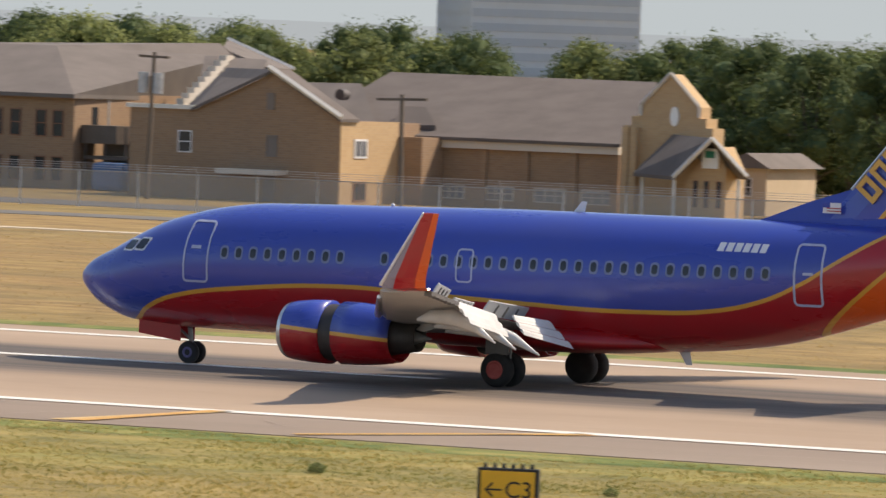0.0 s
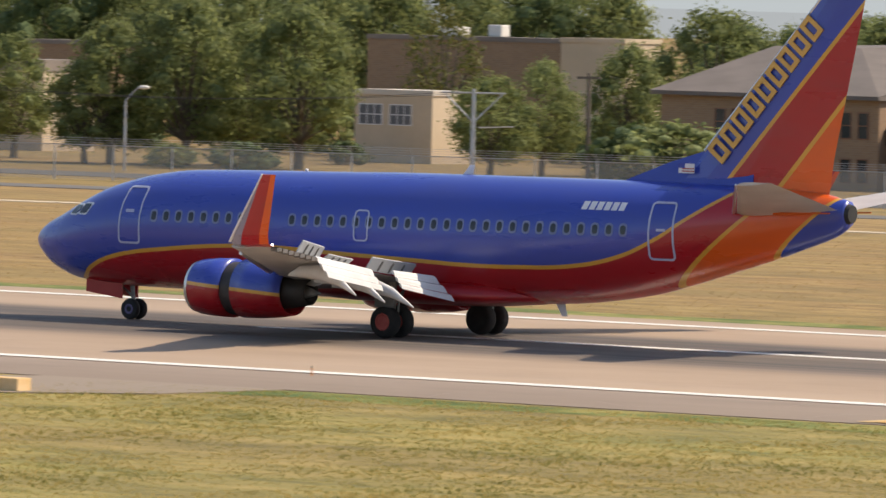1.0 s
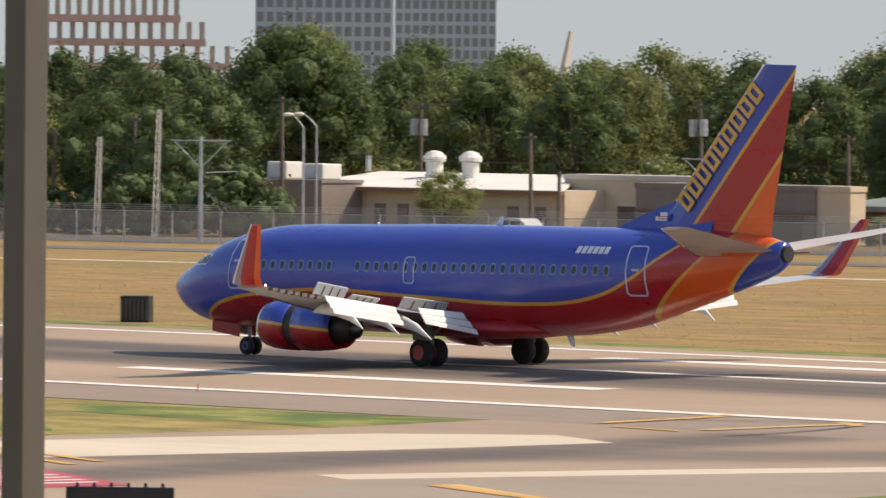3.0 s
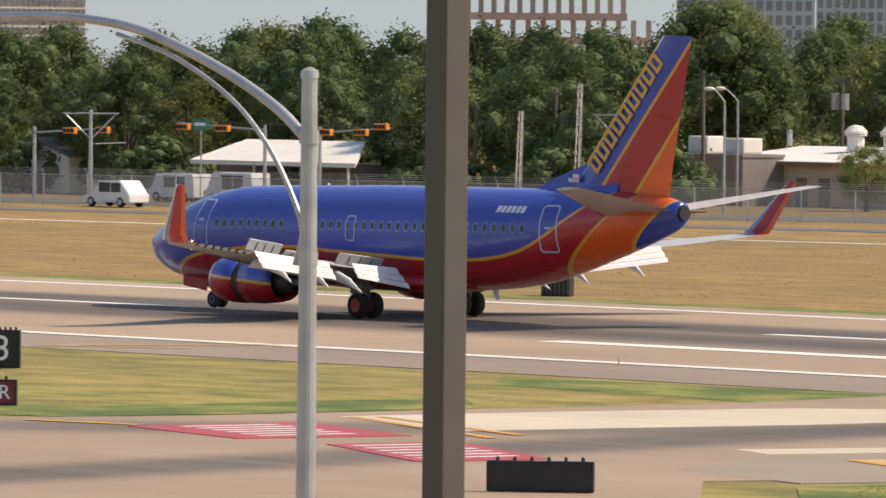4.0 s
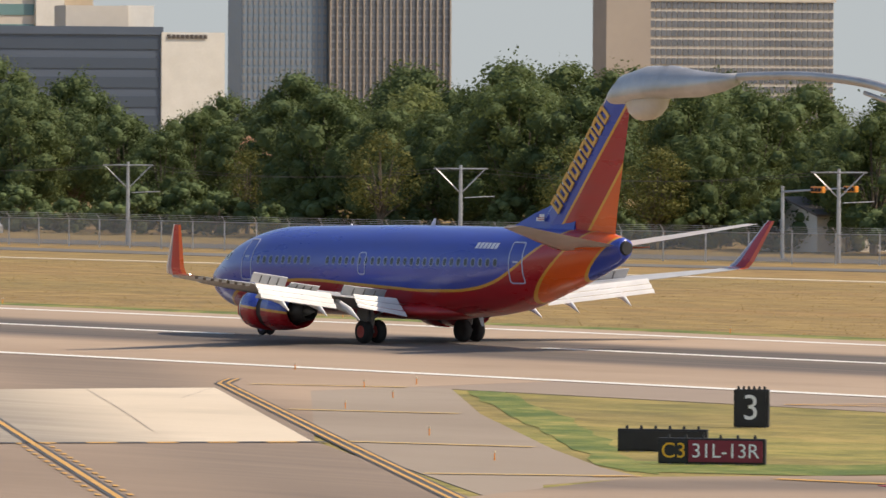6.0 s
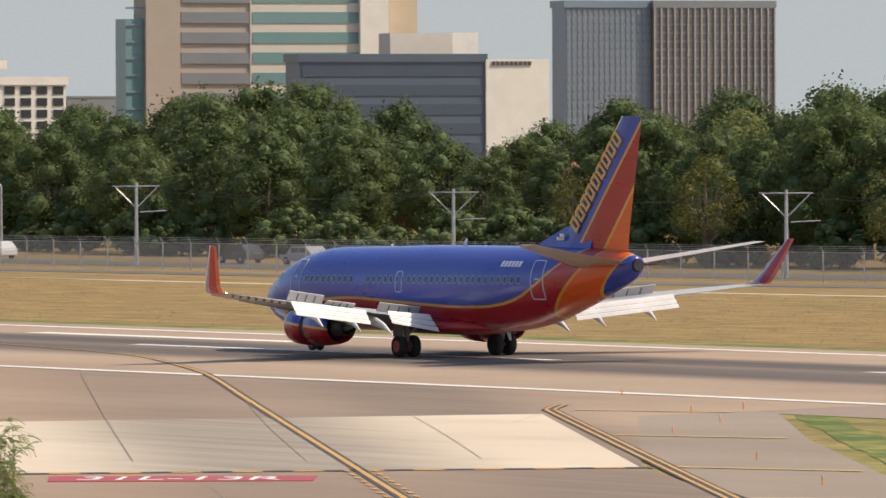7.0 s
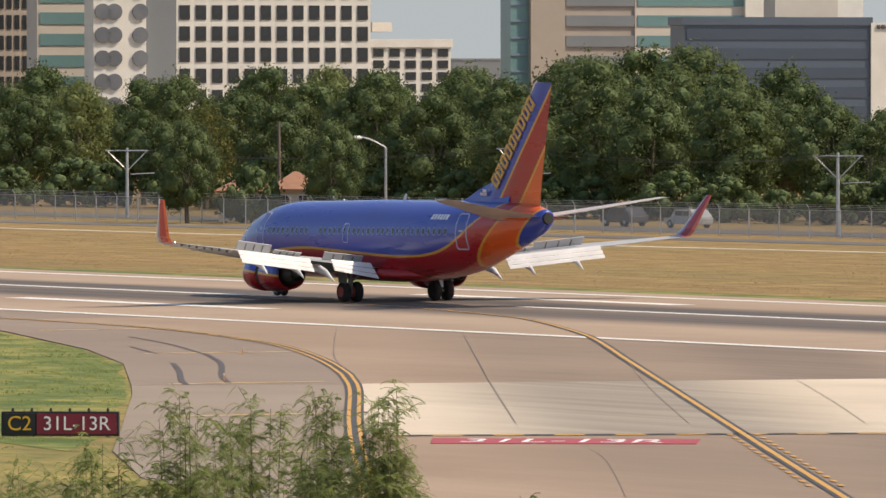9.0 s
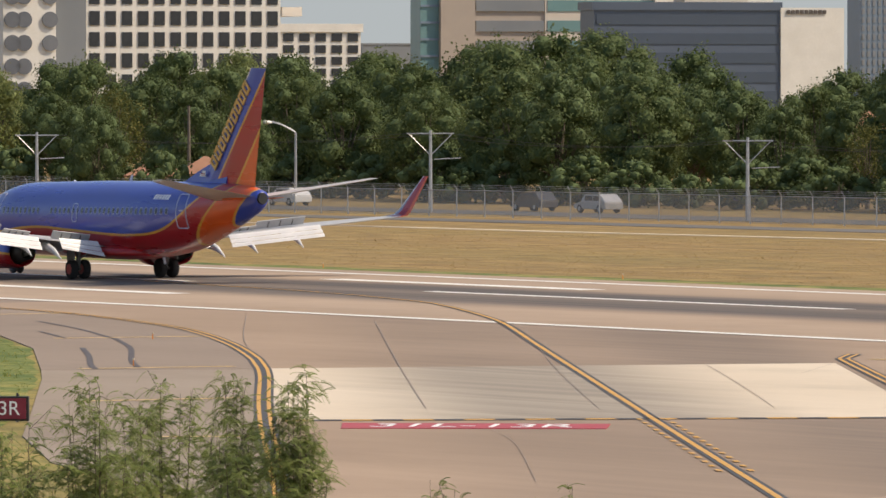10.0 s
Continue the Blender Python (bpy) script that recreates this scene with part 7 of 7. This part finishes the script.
part("cargo_box", boxed(-3.2, -1.15, 0.9, 2.2, 1.15, 3.1, bevel=0.05), M["car_white"], truck)
part("cab", boxed(2.3, -1.0, 0.5, 4.0, 1.0, 2.3, bevel=0.15), M["car_white"], truck)
for u in (-2.2, 2.9):
    for s in (-1, 1):
        b = bmesh.new()
        rod(b, (u, s * 0.8, 0.45), (u, s * 1.05, 0.45), 0.45, n=14)
        part("wheel", b, M["rubber"], truck)

# ---------------------------------------------------------------- near the camera
# cobra-head street lamp in the car park
LP = Vector((-60.9, 54.0, 7.80))
lamp = thing("car_park_lamp", pose(LP.x, LP.y, 0), "galvanised lamp post with curved arm and cobra-head lantern", "street lamp")
top = 9.94
b = bmesh.new()
rod(b, (0, 0, 0), (0, 0, top), 0.135, 0.085, 16)
rod(b, (0, 0, top - 0.03), (0, 0, top + 0.05), 0.1, 0.095, 16)
rod(b, (0, 0, top + 0.05), (0, 0, top + 0.09), 0.095, 0.02, 16)
part("post", b, M["steel"], lamp, smooth=False)


def tube(pts, r0, r1, n=10):
    b_ = bmesh.new()
    P_ = [Vector(p_) for p_ in pts]
    rings = []
    for i, p_ in enumerate(P_):
        d_ = (P_[min(i + 1, len(P_) - 1)] - P_[max(0, i - 1)]).normalized()
        q_ = d_.to_track_quat("Z", "Y").to_matrix()
        r_ = r0 + (r1 - r0) * i / (len(P_) - 1)
        rings.append([p_ + q_ @ Vector((r_ * math.cos(2 * math.pi * k / n), r_ * math.sin(2 * math.pi * k / n), 0)) for k in range(n)])
    return loft(b_, rings)


def curve3(pts, per=6):
    flat = smooth_line([(p_[0], p_[2]) for p_ in pts], per)
    ys = np.interp(np.linspace(0, 1, len(flat)), np.linspace(0, 1, len(pts)), [p_[1] for p_ in pts])
    return [Vector((x_, y_, z_)) - Vector((LP.x, LP.y, 0)) for (x_, z_), y_ in zip(flat, ys)]


arm = ((-61.0, 54.0, 9.30), (-61.4, 54.0, 9.57), (-62.1, 54.0, 9.90), (-63.0, 54.0, 10.22), (-63.9, 54.0, 10.45), (-64.9, 54.0, 10.55), (-65.8, 54.0, 10.56), (-66.5, 54.0, 10.54))
part("arm", tube(curve3(arm), 0.062, 0.046), M["steel"], lamp, smooth=True)
brace = ((-61.1, 54.0, 7.91), (-61.0, 54.0, 8.28), (-61.2, 54.0, 8.70), (-61.6, 54.0, 9.21), (-62.2, 54.0, 9.69), (-63.1, 54.0, 10.11), (-64.1, 54.0, 10.37))
part("brace", tube(curve3(brace), 0.033, 0.025), M["steel"], lamp, smooth=True)
for z in (9.28, 7.98):
    b = bmesh.new()
    rod(b, (0, 0, z - 0.07), (0, 0, z + 0.07), 0.108, n=16)
    part("collar", b, M["steel"], lamp)
h0, h1 = Vector((-66.3, 54.0, 10.53)) - Vector((LP.x, LP.y, 0)), Vector((-68.6, 54.0, 10.29)) - Vector((LP.x, LP.y, 0))
b = bmesh.new()
ax = h1 - h0
up = Vector((0, 0, 1))
sd = ax.cross(up).normalized()
rings = []
for u, rt_, rb_, w_ in ((0.0, 0.06, 0.07, 0.07), (0.12, 0.085, 0.12, 0.10), (0.3, 0.16, 0.14, 0.15), (0.5, 0.27, 0.10, 0.21), (0.7, 0.31, 0.09, 0.24), (0.88, 0.26, 0.08, 0.22), (0.97, 0.13, 0.06, 0.13), (1.0, 0.02, 0.02, 0.03)):
    c = h0 + ax * u
    rings.append([c + sd * w_ * math.cos(a) + up * ((rt_ if math.sin(a) > 0 else rb_) * math.sin(a)) for a in [k * math.pi / 10 for k in range(20)]])
loft(b, rings)
part("lantern", b, M["steel"], lamp, "silver cobra-head lantern", smooth=True)
glass = Net("lamp_refractor_glass", 0.25)
glass.b.inputs["Transmission Weight"].default_value = 0.35
M["refractor"] = glass.done(glass.mix(glass.noise(14, 3), (0.62, 0.56, 0.50), (0.75, 0.7, 0.64)))
b = bmesh.new()
c = h0 + ax * 0.71 - up * 0.02
rings = []
for k_, dz in ((1.0, 0.0), (0.97, -0.08), (0.85, -0.17), (0.6, -0.245), (0.3, -0.28), (0.05, -0.285)):
    rings.append([c + ax.normalized() * (0.37 * k_ * math.cos(a)) + sd * (0.165 * k_ * math.sin(a)) + up * dz for a in [i * math.pi / 10 for i in range(20)]])
loft(b, rings)
part("refractor", b, M["refractor"], lamp, "frosted glass refractor bowl", smooth=True)
b = bmesh.new()
rod(b, h0 + ax * 0.55 + up * 0.2, h0 + ax * 0.55 + up * 0.28, 0.06, n=10)
part("photocell", b, M["steel"], lamp)

# brown square steel column at the edge of the deck
CP = Vector((-8.7, 8.0, 9.87))
column = thing("steel_column", pose(CP.x, CP.y, 0), "brown painted square steel column beside the camera", "column")
half = 0.0241
b = boxed(-half, -half, 0, half, half, 15.0, bevel=0.003)
cm = part("shaft", b, M["bronze"], column)
cm.matrix_basis = pose(0, 0, 0, 0, 0, math.degrees(math.atan2(-CP.x, CP.y)) + 42)
b = boxed(-0.12, -0.12, -0.02, 0.12, 0.12, 0.03)
part("base_plate", b, M["bronze"], column)


# feathery young trees in front of the deck
def feather_tree(x, y, height, spread, seed, branches=34):
    t = thing("feathery_tree", pose(x, y, 0), "young tree with fine feathery bright green leaves", "tree", "feathery trees")
    r = random.Random(seed)
    b_ = bmesh.new()
    low = height - 1.5
    rod(b_, (0, 0, -0.1), (0.04, 0, low), 0.08, 0.03, 8)
    lv, lf = [], []
    up_ = Vector((0, 0, 1))
    for i in range(branches):
        a, reach = r.uniform(0, 6.283), spread * math.sqrt(r.random())
        top = height - 0.35 * (reach / spread) ** 2 - abs(r.gauss(0, 0.28))
        if i < 3:
            reach, top = reach * 0.5, height - 0.05 * i
        tip = Vector((reach * math.cos(a), reach * math.sin(a), top))
        base = Vector((0.04, 0, low + r.uniform(-0.4, 0.3)))
        mid = base.lerp(tip, 0.45) + Vector(((tip.x - base.x) * 0.35, (tip.y - base.y) * 0.35, 0))
        rod(b_, base, mid, 0.006, 0.0035, 5, caps=False)
        rod(b_, mid, tip, 0.0035, 0.0015, 4, caps=False)
        for j in range(11):  # side twigs, each a small plume
            p_ = mid.lerp(tip, 0.05 + 0.95 * r.random())
            td = Vector((r.gauss(0, 1), r.gauss(0, 1), r.gauss(0.55, 0.6))).normalized()
            tl_ = r.uniform(0.08, 0.24)
            rod(b_, p_, p_ + td * tl_, 0.002, 0.001, 3, caps=False)
            for k in range(7):  # drooping fronds
                q_ = p_ + td * tl_ * (k + 1) / 7
                fd = (td * 0.5 + Vector((r.gauss(0, 1), r.gauss(0, 1), r.gauss(-0.1, 0.5)))).normalized()
                fl = r.uniform(0.07, 0.13)
                sd_ = fd.cross(up_ + Vector((r.gauss(0, .5), r.gauss(0, .5), 0))).normalized()
                n_ = 12
                for m_ in range(n_):
                    u_ = (m_ + 1) / n_
                    c_ = q_ + fd * fl * u_ - up_ * 0.05 * u_ * u_
                    for s_ in (-1, 1):
                        e_ = c_ + (sd_ * s_ + fd * 0.6).normalized() * 0.02 * (1.15 - 0.6 * u_) - up_ * 0.004
                        wv = fd * 0.0044
                        o_ = len(lv)
                        lv.extend((c_ - wv * 0.5, (c_ + e_) / 2 - wv, e_, (c_ + e_) / 2 + wv))
                        lf.append((o_, o_ + 1, o_ + 2, o_ + 3))
    part("branch", b_, M["bark"], t)
    me = bpy.data.meshes.new("foliage")
    me.from_pydata([tuple(v) for v in lv], [], lf)
    me.materials.append(M["leaf_bright"])
    fo = new("foliage", me)
    fo.parent = t
    return t


for n_, (c_, z_, s_) in enumerate((((-44.7, 26.0, 7.85), 8.13, 0.42), ((-43.9, 25.0, 7.90), 8.20, 0.32), ((-42.2, 25.5, 7.95), 8.29, 0.26), ((-44.2, 24.5, 7.75), 7.93, 0.36), ((-44.4, 24.0, 7.68), 7.73, 0.3), ((-42.1, 25.0, 7.68), 7.87, 0.25), ((-39.6, 25.0, 7.6), 7.72, 0.25), ((-38.25, 25.0, 7.6), 7.74, 0.16), ((-42.7, 25.4, 7.9), 8.18, 0.22))):
    feather_tree(c_[0], c_[1], z_, s_, 11 + n_, int(9 + 32 * s_))


# ---------------------------------------------------------------- standing grass
def inside(x, y, poly):
    hit = False
    for (xa, ya), (xb, yb) in zip(poly, poly[1:] + poly[:1]):
        if (ya > y) != (yb > y) and x < (xb - xa) * (y - ya) / (yb - ya) + xa:
            hit = not hit
    return hit


def grass_tufts(name, label, poly, count, h0, h1, cols, seed, skip=()):
    r = random.Random(seed)
    n = Net(name + "_blades", 0.8)
    g = n.node("ShaderNodeNewGeometry").outputs["Random Per Island"]
    wide = n.noise(0.12, 5, (1, 1, 1), True, 0.6)
    mixed = n.math("ADD", n.math("MULTIPLY", g, 0.35), n.math("MULTIPLY", wide, 0.65))
    col = n.steps(mixed, ((0.34, cols[0]), (0.5, cols[1]), (0.66, cols[2])))
    tl = n.node("ShaderNodeBsdfTranslucent")
    n.put(tl.inputs[0], col)
    mx_ = n.t.nodes.new("ShaderNodeMixShader")
    mx_.inputs[0].default_value = 0.55
    n.t.links.new(n.b.outputs[0], mx_.inputs[1])
    n.t.links.new(tl.outputs[0], mx_.inputs[2])
    n.t.links.new(mx_.outputs[0], n.t.nodes["Material Output"].inputs[0])
    paint_ = n.done(col)
    xs, ys = [p[0] for p in poly], [p[1] for p in poly]
    verts, faces = [], []
    while count > 0:
        x, y = r.uniform(min(xs), max(xs)), r.uniform(min(ys), max(ys))
        count -= 1
        if not inside(x, y, poly) or any(a < y < b for a, b in skip):
            continue
        dense = noise.noise(Vector((x * 0.23, y * 0.16, seed)))
        if dense < r.uniform(-1.1, -0.1):
            continue
        h = r.uniform(h0, h1) * (1.0 + 0.5 * dense)
        for _ in range(5):
            a = r.uniform(0, 6.283)
            px_, py_ = x + r.gauss(0, h * 0.8), y + r.gauss(0, h * 0.8)
            w = h * 0.28
            k = len(verts)
            verts += [(px_ - w * math.cos(a), py_ - w * math.sin(a), -0.02), (px_ + w * math.cos(a), py_ + w * math.sin(a), -0.02), (px_ + r.gauss(0, h * 0.4), py_ + r.gauss(0, h * 0.4), h * r.uniform(0.7, 1.2))]
            faces.append((k, k + 1, k + 2))
    me = bpy.data.meshes.new(name)
    me.from_pydata(verts, [], faces)
    me.materials.append(paint_)
    o = new(name, me)
    tagged(o, label, "grass", "", "stuff")


grass_tufts("near_grass", "short patchy green and straw grass beside the pavement", [(-121, 165.6), (-121.5, 150), (-123.5, 138), (-126, 129), (-108, 112), (-60, 125), (-40, 165.6)], 80000, 0.03, 0.065,
            ((0.17, 0.19, 0.045), (0.36, 0.285, 0.085), (0.56, 0.41, 0.15)), 3)
grass_tufts("island_grass", "green and yellow grass by the hold sign", [(-291.6, 156.8), (-272.8, 149.9), (-254.9, 142.1), (-228.9, 127.8), (-203.8, 113.3), (-194.0, 104.3), (-255, 118), (-330, 150)], 26000, 0.03, 0.08,
            ((0.10, 0.16, 0.03), (0.24, 0.27, 0.06), (0.54, 0.43, 0.14)), 4)
grass_tufts("field_grass", "dry straw-coloured grass field beyond the runway", [(-760, 221), (-60, 221), (-60, 321), (-193, 316.5), (-330, 291.5), (-440, 284), (-760, 284)], 90000, 0.025, 0.055,
            ((0.18, 0.135, 0.045), (0.38, 0.255, 0.092), (0.55, 0.39, 0.155)), 5)


def motions():
    # seconds, place of the nose along the runway, heading off the x axis; it turns about the main gear
    rows = ((0, -116.43, 1.0), (0.4, -129.46, 1.0), (1, -148.49, 0.9), (1.5, -163.82, 0.8), (2, -178.62, 0.7), (2.5, -192.98, 0.5), (2.7, -198.75, 0.5), (3.8, -228.9, 0.9), (4, -233.5, 1.0), (4.5, -246.0, 1.3), (5, -258.3, 1.6),
            (5.5, -270.13, 1.6), (6, -281.62, 1.6), (6.2, -286.3, 1.6), (7.3, -310.1, 1.6), (7.5, -313.9, 1.6), (8, -323.87, 1.6), (8.5, -333.7, 1.6), (9, -343.32, 1.6), (9.5, -352.69, 1.6), (10, -361.82, 1.6))
    walk(airliner, [(t, pose(x + 15.9, LANE, 0.03, 0, 0, -a) @ Matrix.Translation((-15.9, 0, 0))) for t, x, a in rows])
    walk(suv, [(0, pose(-410, 323, 0.03)), (3.8, pose(-384.5, 323, 0.03)), (5.5, pose(-376.0, 323, 0.03)), (10, pose(-353, 323, 0.03))])


motions()
